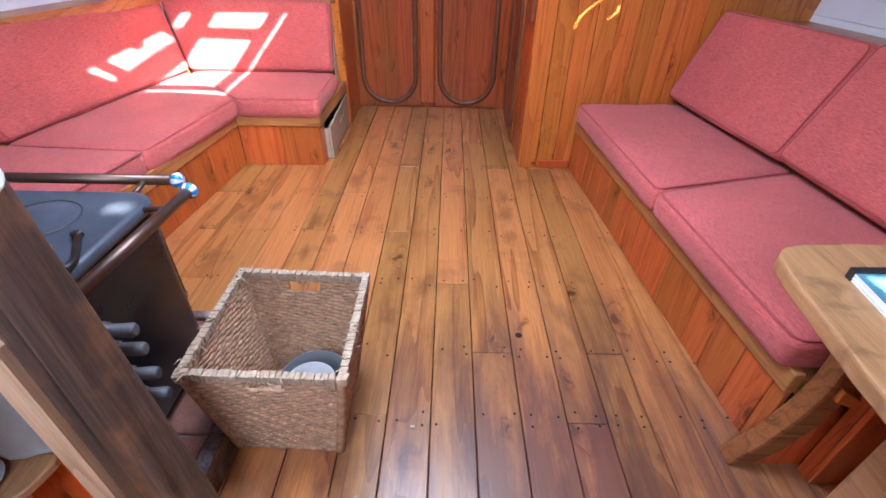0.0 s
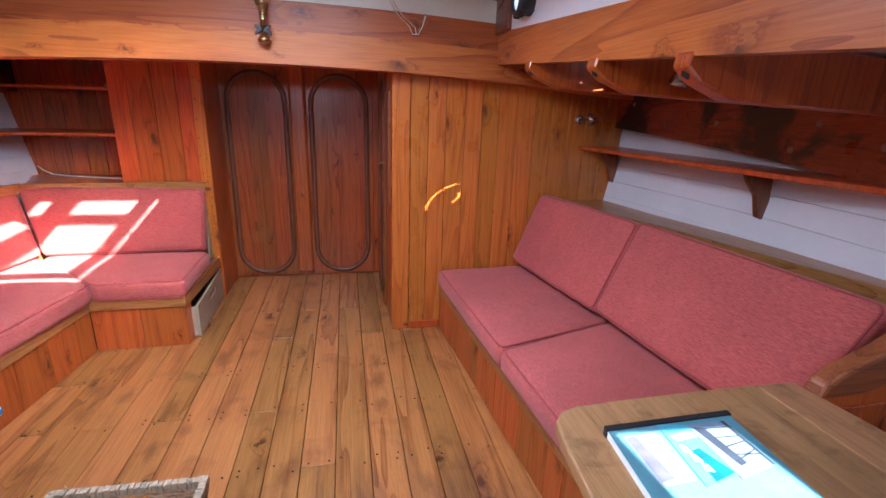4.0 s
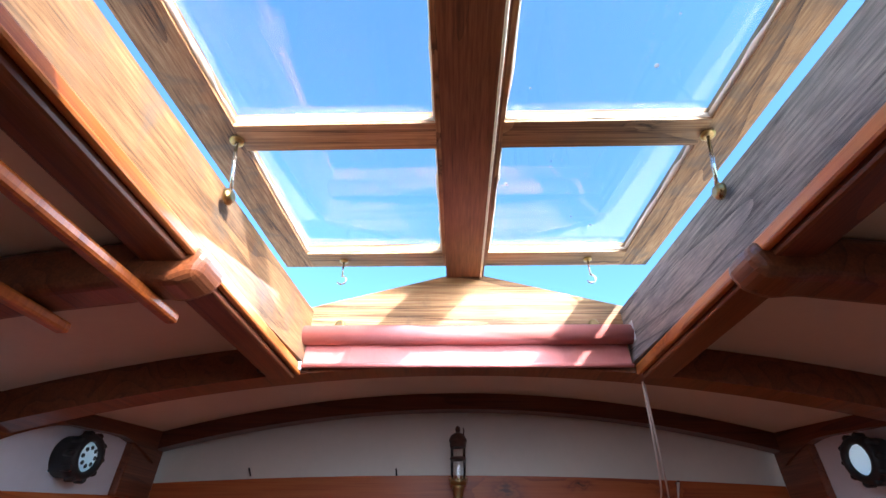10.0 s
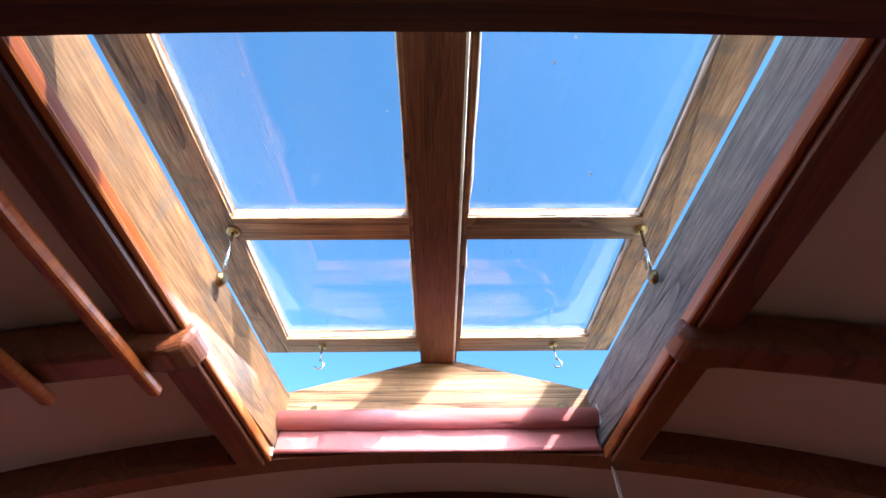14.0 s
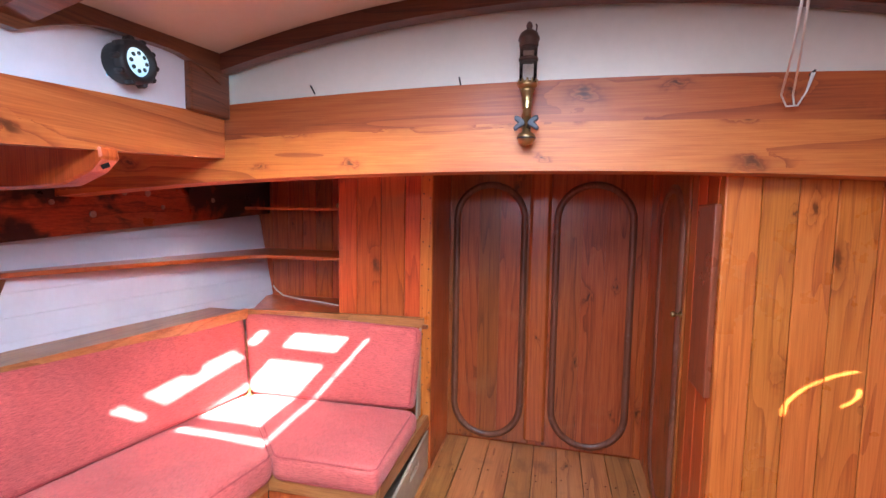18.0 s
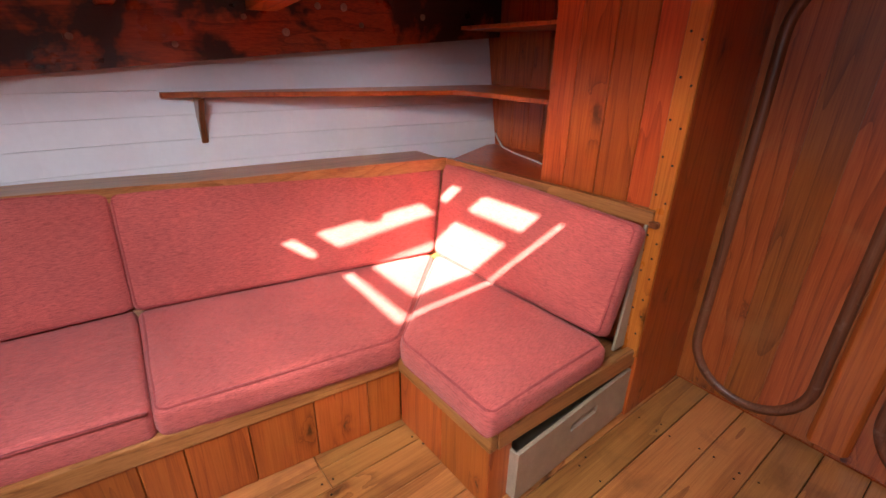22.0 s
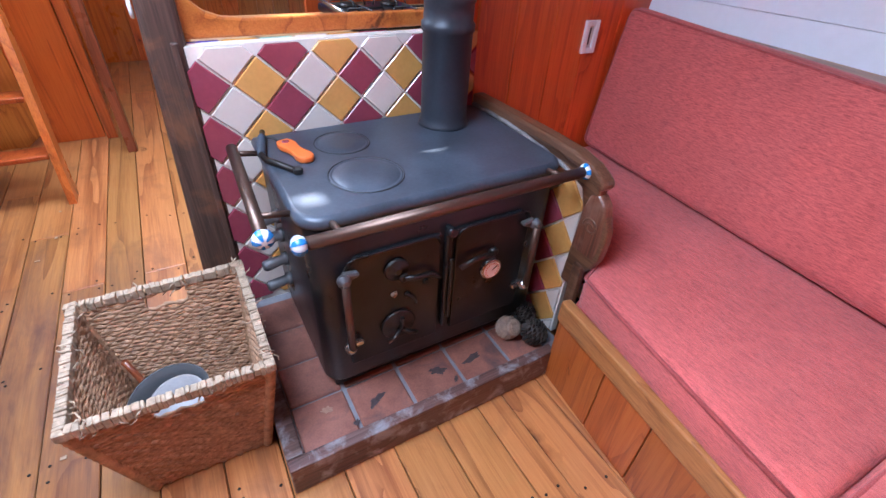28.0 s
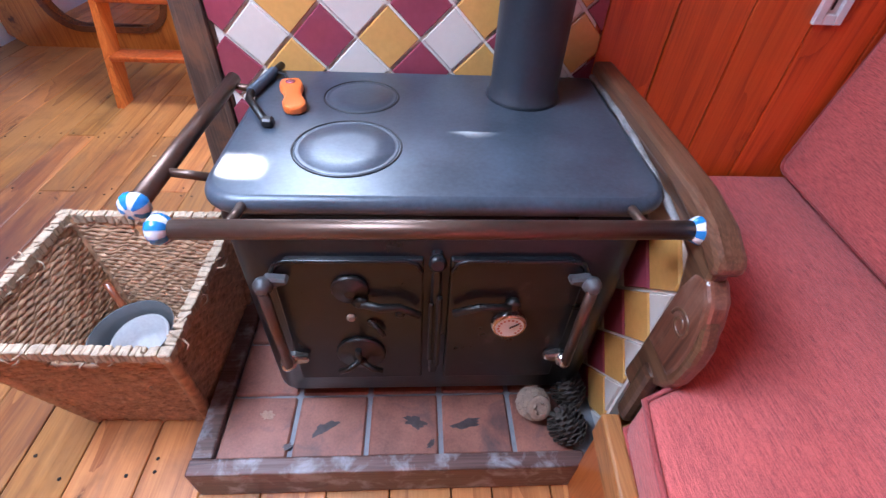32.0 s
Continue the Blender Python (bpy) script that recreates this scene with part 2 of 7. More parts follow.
def glass(name, tint=(1, 1, 1), grime=0.0):
    m, n, l, b = nodes_of(name)
    b.inputs["Base Color"].default_value = (*tint, 1)
    b.inputs["Transmission Weight"].default_value = 1.0
    b.inputs["Roughness"].default_value = 0.0
    b.inputs["IOR"].default_value = 1.45
    if grime:
        d = n.new("ShaderNodeBsdfDiffuse")
        d.inputs[0].default_value = (0.8, 0.82, 0.85, 1)
        mx = n.new("ShaderNodeMixShader")
        g = ramp(n, [(0.45, (0, 0, 0)), (0.9, (1, 1, 1))])
        l.new(noise_tex(n, l, coords(n, l, (1, 0.5, 1)), 5, 7, 0.7, 0.8), g.inputs[0])
        vo = n.new("ShaderNodeTexVoronoi")
        vo.inputs["Scale"].default_value = 34.0
        l.new(coords(n, l, (1, 1, 0.3)), vo.inputs["Vector"])
        pk = n.new("ShaderNodeSeparateColor")
        l.new(vo.outputs["Color"], pk.inputs[0])
        speck = mathn(n, l, "MULTIPLY", mathn(n, l, "LESS_THAN", vo.outputs["Distance"], mathn(n, l, "MULTIPLY", pk.outputs[1], 0.16)), mathn(n, l, "LESS_THAN", pk.outputs[0], 0.16))
        l.new(mathn(n, l, "ADD", mathn(n, l, "MULTIPLY", g.outputs[0], grime), mathn(n, l, "MULTIPLY", speck, 0.5)), mx.inputs[0])
        l.new(b.outputs[0], mx.inputs[1])
        l.new(d.outputs[0], mx.inputs[2])
        l.new(mx.outputs[0], n["Material Output"].inputs[0])
    return m


def thin(name):
    """Thin clear glass: seen through, with a faint gloss."""
    m, n, l, b = nodes_of(name)
    t = n.new("ShaderNodeBsdfTransparent")
    t.inputs[0].default_value = (0.94, 0.95, 0.95, 1)
    g = n.new("ShaderNodeBsdfGlossy")
    g.inputs["Roughness"].default_value = 0.05
    f = n.new("ShaderNodeFresnel")
    f.inputs["IOR"].default_value = 1.5
    mx = n.new("ShaderNodeMixShader")
    l.new(f.outputs[0], mx.inputs[0])
    l.new(t.outputs[0], mx.inputs[1])
    l.new(g.outputs[0], mx.inputs[2])
    l.new(mx.outputs[0], n["Material Output"].inputs[0])
    return m


def milky(name, col):
    """Thin milky glass that lets light through."""
    m, n, l, b = nodes_of(name)
    b.inputs["Base Color"].default_value = (*col, 1)
    b.inputs["Roughness"].default_value = 0.2
    t = n.new("ShaderNodeBsdfTranslucent")
    t.inputs[0].default_value = (*col, 1)
    mx = n.new("ShaderNodeMixShader")
    mx.inputs[0].default_value = 0.7
    l.new(b.outputs[0], mx.inputs[1])
    l.new(t.outputs[0], mx.inputs[2])
    l.new(mx.outputs[0], n["Material Output"].inputs[0])
    return m


M = {}
M["pine_v"] = wood("varnished_pine_upright", (0.36, 0.092, 0.013), (0.56, 0.175, 0.025), (0.67, 0.245, 0.046), "z", 0.3, 0.35, 1.3, 30, 0.22, figure=0.26)
M["pine_x"] = wood("varnished_pine_athwart", (0.30, 0.072, 0.011), (0.49, 0.142, 0.023), (0.62, 0.225, 0.045), "x", 0.52, 0.05, 0.9, 17, 0.2, figure=0.36)
M["pine_red"] = wood("red_stained_pine_athwart", (0.25, 0.050, 0.010), (0.385, 0.090, 0.017), (0.47, 0.135, 0.029), "x", 0.5, 0.05, 0.9, 17, 0.2, figure=0.36)
M["pine_y"] = wood("varnished_pine_fore_aft", (0.30, 0.075, 0.014), (0.48, 0.145, 0.027), (0.60, 0.215, 0.050), "y", 0.36, 0.25, 0.8, 17, 0.2, figure=0.36)
M["cedar_v"] = wood("red_cedar_upright", (0.25, 0.045, 0.007), (0.45, 0.093, 0.014), (0.58, 0.155, 0.030), "z", 0.33, 0.35, 0.9, 26, 0.32)
M["cedar_dark"] = wood("dark_cedar_moulding", (0.11, 0.031, 0.010), (0.20, 0.060, 0.019), (0.28, 0.092, 0.032), "z", 0.3, 0.35, 0.0)
M["door_wood"] = wood("faded_cedar_door", (0.17, 0.036, 0.006), (0.34, 0.082, 0.014), (0.45, 0.138, 0.030), "z", 0.34, 0.3, 0.9, 24, 0.3, (0.38, 0.145, 0.045), True, None, 0.58, 0.28, 4.0)
M["moulding"] = wood("scuffed_dark_moulding", (0.10, 0.036, 0.016), (0.18, 0.066, 0.029), (0.25, 0.100, 0.048), "z", 0.38, 0.2, 0.0, 20, 0.1, (0.34, 0.24, 0.18), stain_at=0.60, stain_scale=14.0)
M["bench_v"] = wood("bench_front_cedar", (0.27, 0.055, 0.010), (0.45, 0.112, 0.019), (0.54, 0.165, 0.036), "z", 0.36, 0.3, 0.7)
M["oak_x"] = wood("oak_trim_athwart", (0.19, 0.075, 0.020), (0.35, 0.158, 0.045), (0.46, 0.225, 0.075), "x", 0.36, 0.25, 0.3)
M["oak_y"] = wood("oak_trim_fore_aft", (0.19, 0.075, 0.020), (0.35, 0.158, 0.045), (0.46, 0.225, 0.075), "y", 0.36, 0.25, 0.3)
SPOTS = ((-0.978, 2.252, 0.13), (-0.835, 2.36, 0.11), (-0.576, 2.229, 0.13), (-0.56, 1.93, 0.10), (-0.457, 2.71, 0.14), (-0.096, 1.77, 0.13), (0.437, 2.33, 0.15), (-0.464, 2.05, 0.09), (-0.12, 3.84, 0.13), (0.0, 3.84, 0.13), (0.44, 2.10, 0.12), (0.44, 2.52, 0.13), (-0.43, 2.66, 0.12), (-0.41, 2.80, 0.10), (0.02, 1.70, 0.10), (-0.02, 1.48, 0.09), (-1.0, 2.46, 0.10))
# broad purple-brown patch by the table, then dark knots in single boards
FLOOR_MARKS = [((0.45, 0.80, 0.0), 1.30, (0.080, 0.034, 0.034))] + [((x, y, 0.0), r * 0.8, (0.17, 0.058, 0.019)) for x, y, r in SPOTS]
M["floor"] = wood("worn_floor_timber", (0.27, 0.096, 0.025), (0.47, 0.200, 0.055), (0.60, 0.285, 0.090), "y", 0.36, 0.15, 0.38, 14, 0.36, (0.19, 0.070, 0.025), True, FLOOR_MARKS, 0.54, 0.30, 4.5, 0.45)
M["mahog_x"] = wood("dark_mahogany_beam_athwart", (0.045, 0.013, 0.007), (0.105, 0.031, 0.014), (0.17, 0.055, 0.024), "x", 0.34, 0.3, 0.0)
M["mahog_y"] = wood("dark_mahogany_fore_aft", (0.075, 0.022, 0.009), (0.165, 0.050, 0.017), (0.25, 0.085, 0.032), "y", 0.34, 0.3, 0.0)
M["teak_y"] = wood("weathered_teak_fore_aft", (0.07, 0.032, 0.014), (0.29, 0.155, 0.066), (0.47, 0.30, 0.155), "y", 0.6, 0.0, 0.5, 20, 0.25, (0.12, 0.095, 0.075), True, None, 0.50, 0.28, 18.0, 1.05)
# Starboard coaming teak: grey weathering, with bluish sky light mixed into the colour.
M["teak_s"] = wood("grey_teak_sky_lit", (0.07, 0.066, 0.07), (0.26, 0.235, 0.23), (0.46, 0.40, 0.36), "y", 0.65, 0.0, 0.0, 20, 0.1, (0.17, 0.165, 0.175), True, None, 0.49, 0.30, 22.0, 1.1)
M["ridge"] = wood("red_brown_ridge", (0.075, 0.025, 0.012), (0.17, 0.062, 0.028), (0.26, 0.11, 0.05), "y", 0.5, 0.05, 0.0, 14, 0.1, figure=0.2, hairs=1.0)
M["bolt"] = plain("dull_bolt_head", (0.30, 0.22, 0.17), 0.45, 0.3, 0.3, 40, 0.2)
# Port coaming copy of the teak, darkened to offset the sun on it.
M["teak_p"] = wood("port_teak_darkened", (0.09, 0.045, 0.02), (0.22, 0.115, 0.05), (0.34, 0.20, 0.10), "y", 0.6, 0.0, 0.3, 20, 0.2, (0.10, 0.088, 0.08), True, None, 0.50, 0.30, 12.0, 1.15)
M["teak_x"] = wood("weathered_teak_athwart", (0.08, 0.038, 0.016), (0.32, 0.185, 0.085), (0.54, 0.37, 0.20), "x", 0.6, 0.0, 0.5, 20, 0.25, (0.20, 0.13, 0.08), True, None, 0.52, 0.28, 16.0, 1.05)
M["capping"] = wood("brown_oak_capping", (0.13, 0.042, 0.014), (0.27, 0.093, 0.028), (0.36, 0.140, 0.048), "x", 0.42, 0.1, 0.3)
M["clamp"] = wood("stained_beam_shelf", (0.13, 0.030, 0.010), (0.30, 0.066, 0.018), (0.42, 0.115, 0.035), "y", 0.30, 0.35, 0.5, 16, 0.1, (0.010, 0.009, 0.009), False, None, 0.465)
M["table"] = wood("worn_oak_table", (0.21, 0.108, 0.044), (0.41, 0.225, 0.095), (0.53, 0.325, 0.155), "y", 0.36, 0.15, 0.9, 20, 0.15, (0.13, 0.062, 0.030), True, [((1.15, 0.30, 0.785), 0.7, (0.14, 0.070, 0.036))], 0.53, 0.10, 15.0, 0.30)
M["post"] = wood("dark_worn_post", (0.024, 0.016, 0.013), (0.066, 0.042, 0.032), (0.15, 0.092, 0.062), "z", 0.46, 0.08, 0.0, 14, 0.1, (0.23, 0.105, 0.048), stain_at=0.52, stain_scale=9.0)
M["ply"] = plain("raw_plywood", (0.40, 0.31, 0.22), 0.7, 0, 0.16, 12, 0.15)
M["white"] = plain("white_paint", (0.77, 0.80, 0.86), 0.42, 0, 0.05, 3, 0.12)
M["roof"] = plain("white_deckhead_paint", (0.66, 0.61, 0.53), 0.5, 0, 0.05, 3, 0.1)
M["red"] = fabric("red_upholstery", (0.51, 0.104, 0.094))
# Cord darker than the cover: crease shade along the seams is painted in.
M["red_cord_shade"] = fabric("red_piping_seam_shade", (0.36, 0.058, 0.056))
M["tan"] = fabric("tan_upholstery", (0.36, 0.15, 0.07))
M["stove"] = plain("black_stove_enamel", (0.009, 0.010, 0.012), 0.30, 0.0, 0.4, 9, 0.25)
# Lighter and bluer than the body: the top's sky sheen is painted in.
M["stove_top"] = plain("black_hotplate_sky_sheen", (0.056, 0.069, 0.090), 0.36, 0.1, 0.4, 9, 0.25)
M["stove_door"] = plain("scuffed_stove_enamel", (0.011, 0.012, 0.014), 0.31, 0.0, 0.4, 20, 0.3, 0.0, (0.13, 0.105, 0.095), 0.63)
M["dull_grey"] = plain("dull_grey_casting", (0.11, 0.11, 0.115), 0.5, 0.2, 0.3, 25, 0.2)
M["raw_pine"] = wood("raw_pale_timber", (0.36, 0.21, 0.11), (0.52, 0.34, 0.20), (0.62, 0.44, 0.28), "z", 0.6, 0.0, 0.4)
M["iron"] = plain("dark_iron", (0.05, 0.047, 0.045), 0.4, 0.8, 0.3, 30, 0.3)
M["flue"] = plain("grey_flue_paint", (0.034, 0.042, 0.054), 0.42, 0.2, 0.25, 10, 0.2)
M["bronze"] = plain("aged_copper_rail", (0.14, 0.088, 0.066), 0.40, 0.8, 0.15, 7, 0.05)
M["lamp_brown"] = plain("browned_lamp_metal", (0.085, 0.045, 0.033), 0.42, 0.4, 0.35, 40, 0.2)
M["lamp_blue"] = plain("blue_black_metal", (0.014, 0.018, 0.030), 0.5, 0.0, 0.3, 40, 0.2)
M["brass"] = plain("tarnished_brass", (0.36, 0.25, 0.11), 0.3, 0.95, 0.25, 30, 0.1)
M["steel"] = plain("dull_steel", (0.55, 0.53, 0.50), 0.25, 0.95, 0.15, 30, 0.1)
M["terra"] = plain("terracotta_tile", (0.26, 0.105, 0.074), 0.45, 0, 0.4, 14, 0.3, 0.1, (0.060, 0.050, 0.056), 0.52)
M["spill"] = plain("dried_dark_spill", (0.055, 0.040, 0.042), 0.4, 0, 0.5, 60, 0.4)
M["pale_spill"] = plain("dried_pale_spill", (0.34, 0.20, 0.14), 0.6, 0, 0.4, 60, 0.4)
M["grout"] = plain("grey_grout", (0.22, 0.22, 0.24), 0.8, 0, 0.2, 20, 0.3)
M["white_grout"] = plain("white_grout", (0.70, 0.66, 0.60), 0.8, 0, 0.1, 20, 0.3)
M["t_red"] = plain("maroon_glazed_tile", (0.27, 0.050, 0.078), 0.22, 0, 0.14, 6, 0.05, 0.4)
M["t_yel"] = plain("mustard_glazed_tile", (0.62, 0.33, 0.095), 0.22, 0, 0.14, 6, 0.05, 0.4)
M["t_whi"] = plain("cream_glazed_tile", (0.66, 0.60, 0.54), 0.22, 0, 0.06, 6, 0.05, 0.4)
M["dial_red"] = plain("faded_red_print", (0.42, 0.14, 0.10), 0.5, 0, 0.1, 20, 0.02)
M["t_blue"] = plain("blue_glazed_tile", (0.05, 0.05, 0.35), 0.2, 0, 0.2, 6, 0.05, 0.4)
M["t_green"] = plain("green_glazed_tile", (0.35, 0.52, 0.42), 0.2, 0, 0.2, 6, 0.05, 0.4)
M["blind"] = plain("dusky_pink_blind", (0.42, 0.13, 0.12), 0.7, 0, 0.1, 20, 0.1)
M["wicker"] = plain("woven_seagrass", (0.42, 0.245, 0.14), 0.75, 0, 0.6, 45, 0.6, 0.0, (0.19, 0.11, 0.068), 0.54)
M["wicker_rim"] = plain("seagrass_binding", (0.40, 0.295, 0.20), 0.7, 0, 0.5, 60, 0.5, 0.0, (0.25, 0.17, 0.11), 0.53)
M["grey_plastic"] = plain("grey_plastic", (0.12, 0.125, 0.13), 0.4, 0, 0.1, 20, 0.05)
M["pale_cloth"] = plain("pale_cloth", (0.55, 0.54, 0.52), 0.9, 0, 0.15, 30, 0.4)
M["tub_plastic"] = plain("pale_tub_plastic", (0.38, 0.37, 0.37), 0.5, 0, 0.2, 9, 0.05, 0.0, (0.26, 0.25, 0.25), 0.58)
M["blue_paint"] = plain("bright_blue_ceramic", (0.03, 0.22, 0.55), 0.25, 0, 0.1, 20, 0.05, 0.4)
M["white_ceramic"] = plain("white_ceramic", (0.75, 0.78, 0.8), 0.25, 0, 0.05, 20, 0.05, 0.4)
M["orange"] = plain("orange_plastic", (0.75, 0.16, 0.03), 0.4, 0, 0.08, 20, 0.05)
M["black"] = plain("black_rubber", (0.02, 0.02, 0.021), 0.5, 0, 0.2, 20, 0.1)
M["cone"] = plain("dry_pine_cone", (0.055, 0.042, 0.034), 0.8, 0, 0.4, 40, 0.5)
M["cone_pale"] = plain("pale_pine_cone", (0.30, 0.215, 0.16), 0.8, 0, 0.4, 40, 0.5)
M["scuffed"] = plain("scuffed_grey_edge", (0.24, 0.225, 0.22), 0.45, 0.0, 0.6, 30, 0.5, 0.0, (0.05, 0.035, 0.03), 0.48)
M["cord"] = plain("white_cord", (0.72, 0.68, 0.62), 0.7, 0, 0.1, 60, 0.2)
M["paper"] = plain("white_paper", (0.82, 0.84, 0.85), 0.6, 0, 0.03, 10, 0.02)
M["aqua"] = plain("aqua_print", (0.07, 0.33, 0.44), 0.4, 0, 0.3, 14, 0.02)
M["aqua_pale"] = plain("pale_aqua_print", (0.095, 0.27, 0.34), 0.5, 0, 0.2, 9, 0.02)
M["sky_print"] = plain("grey_blue_print", (0.15, 0.23, 0.32), 0.4, 0, 0.25, 22, 0.02)
M["lavender"] = plain("lavender_print", (0.10, 0.11, 0.24), 0.4, 0, 0.3, 40, 0.02)
M["teal"] = plain("deep_teal_print", (0.005, 0.12, 0.24), 0.4, 0, 0.4, 22, 0.02)
M["slate"] = plain("slate_print", (0.035, 0.05, 0.08), 0.4, 0, 0.4, 26, 0.02)
# Near-black paints the shade in gaps, carcasses and holes; nail heads use it too.
M["near_black"] = plain("gap_shade_nail_black", (0.015, 0.013, 0.012), 0.9, 0, 0.1, 20, 0.05)
M["milky_glass"] = milky("milky_daylit_glass", (0.86, 0.90, 0.94))
M["thin_glass"] = thin("thin_lamp_glass")
M["pane"] = glass("salt_streaked_glass", (0.97, 0.99, 1.0), 0.07)


# ---------- mesh helpers ----------
def hexa(bm, lo, hi):
    """A solid from two rings of points of the same count."""
    a = [bm.verts.new(p) for p in lo]
    b = [bm.verts.new(p) for p in hi]
    k = len(a)
    fs = [bm.faces.new(a[::-1]), bm.faces.new(b)]
    fs += [bm.faces.new((a[i], a[(i + 1) % k], b[(i + 1) % k], b[i])) for i in range(k)]
    return fs


def box(bm, x0, x1, y0, y1, z0, z1):
    return hexa(bm, [(x0, y0, z0), (x1, y0, z0), (x1, y1, z0), (x0, y1, z0)], [(x0, y0, z1), (x1, y0, z1), (x1, y1, z1), (x0, y1, z1)])


def rbox(bm, x0, x1, y0, y1, z0, z1, r=0.004, seg=1):
    """A box with rounded edges."""
    b2 = bmesh.new()
    box(b2, x0, x1, y0, y1, z0, z1)
    r = min(r, 0.45 * min(abs(x1 - x0), abs(y1 - y0), abs(z1 - z0)))
    bmesh.ops.bevel(b2, geom=b2.edges[:], offset=r, segments=seg, affect="EDGES", profile=0.5)
    join(bm, b2)


def join(bm, other, m=None):
    me = bpy.data.meshes.new("tmp")
    if m is not None:
        other.transform(m)
    other.to_mesh(me)
    other.free()
    bm.from_mesh(me)
    bpy.data.meshes.remove(me)


def prism(bm, pts, axis, a, b, r=0.0, seg=2):
    """An outline swept along an axis. pts are (u, v): the other two axes in order."""
    def put(u, v, w):
        return {"x": (w, u, v), "y": (u, w, v), "z": (u, v, w)}[axis]
    b2 = bmesh.new()
    hexa(b2, [put(u, v, a) for u, v in pts], [put(u, v, b) for u, v in pts])
    bmesh.ops.recalc_face_normals(b2, faces=b2.faces[:])
    if r:
        bmesh.ops.bevel(b2, geom=b2.edges[:], offset=r, segments=seg, affect="EDGES", profile=0.5, clamp_overlap=True)
    join(bm, b2)


def tube(bm, pts, r, sides=10, cap=True, taper=None):
    """A round bar through points."""
    pts = [Vector(p) for p in pts]
    rings, up = [], None
    for i, p in enumerate(pts):
        d = (pts[min(i + 1, len(pts) - 1)] - pts[max(i - 1, 0)]).normalized()
        if up is None:
            up = d.orthogonal().normalized()
        up = (up - d * up.dot(d)).normalized()
        s = d.cross(up)
        rr = r if taper is None else taper[i]
        rings.append([bm.verts.new(p + (up * math.cos(k * math.tau / sides) + s * math.sin(k * math.tau / sides)) * rr) for k in range(sides)])
    for a, b in zip(rings, rings[1:]):
        for k in range(sides):
            bm.faces.new((a[k], a[(k + 1) % sides], b[(k + 1) % sides], b[k])).smooth = True
    if cap:
        bm.faces.new(rings[0][::-1])
        bm.faces.new(rings[-1])


def lathe(bm, profile, centre, axis=(0, 0, 1), sides=20):
    """A turned shape: profile of (radius, height) about an axis through centre."""
    q = Vector((0, 0, 1)).rotation_difference(Vector(axis)).to_matrix()
    c = Vector(centre)
    rings = []
    for r, h in profile:
        rings.append([bm.verts.new(c + q @ Vector((r * math.cos(k * math.tau / sides), r * math.sin(k * math.tau / sides), h))) for k in range(sides)])
    for a, b in zip(rings, rings[1:]):
        for k in range(sides):
            bm.faces.new((a[k], a[(k + 1) % sides], b[(k + 1) % sides], b[k])).smooth = True
    bm.faces.new(rings[0][::-1])
    bm.faces.new(rings[-1])


def link(name, bm, mat, smooth=False):
    bmesh.ops.recalc_face_normals(bm, faces=bm.faces[:])
    me = bpy.data.meshes.new(name)
    bm.to_mesh(me)
    bm.free()
    me.materials.append(M[mat] if isinstance(mat, str) else mat)
    if smooth:
        me.shade_smooth()
    return new(name, me)


def thing(name, at, label, category, group="", kind=""):
    ob = new(name)
    ob.location = at
    ob.empty_display_size = 0.05
    return tagged(ob, label, category, group, kind)


def part(name, bm, mat, parent, label="", smooth=False):
    ob = link(name, bm, mat, smooth)
    ob.parent = parent
    if parent.parent is None:
        ob.matrix_parent_inverse = Matrix.Translation(-parent.location)
    return tagged(ob, label)


def solid(name, bm, mat, label, category, group="", kind="", smooth=False):
    return tagged(link(name, bm, mat, smooth), label, category, group, kind)


def setting(name, bm, mat, label, category):
    return solid(name, bm, mat, label, category, "", "structure")


def one(fn, *a, **k):
    bm = bmesh.new()
    fn(bm, *a, **k)
    return bm

# ---------- shape of the boat ----------
MID = -0.066


def hull(y, z, side):
    """Inner face of the hull: x at a place along the boat and a height. side: -1 port, 1 starboard."""
    half = float(np.interp(y, (-1.6, 0.79, 1.5, 2.1, 2.9, 3.6, 4.1, 4.6), (2.0, 2.12, 2.20, 2.22, 2.13, 2.00, 1.92, 1.84)))
    return MID + side * (half + 0.18 * (z - 0.9))


def rise(y):
    """How much the deck sweeps up towards the bow."""
    return 0.07 * (y - 2.56)


def crown(x, y):
    """Underside of the coachroof boards."""
    return 2.205 + 0.08 * (y - 2.0) - 0.105 * (x - MID) ** 2


# ---------- large structure ----------
floor = setting("floor", one(box, -1.7, 1.7, -3.05, 4.14, -0.06, -0.022), "near_black", "subfloor under worn timber boards", "floor")

ceiling_bm = bmesh.new()


def roof_patch(bm, x0, x1, y0, y1, th=0.03):
    k = max(2, int((x1 - x0) / 0.12))
    for i in range(k):
        a, b = x0 + (x1 - x0) * i / k, x0 + (x1 - x0) * (i + 1) / k
        hexa(bm, [(a, y0, crown(a, y0)), (b, y0, crown(b, y0)), (b, y1, crown(b, y1)), (a, y1, crown(a, y1))],
             [(a, y0, crown(a, y0) + th), (b, y0, crown(b, y0) + th), (b, y1, crown(b, y1) + th), (a, y1, crown(a, y1) + th)])


roof_patch(ceiling_bm, -1.36, 1.23, -1.65, -0.95)
# Unseen gap added among the next three patches lights the aft cabin.
roof_patch(ceiling_bm, -1.36, 0.55, -3.05, -1.65)
roof_patch(ceiling_bm, 0.55, 1.23, -3.05, -2.45)
roof_patch(ceiling_bm, 0.95, 1.23, -2.45, -1.65)
roof_patch(ceiling_bm, -1.36, -0.74, -0.95, -0.15)
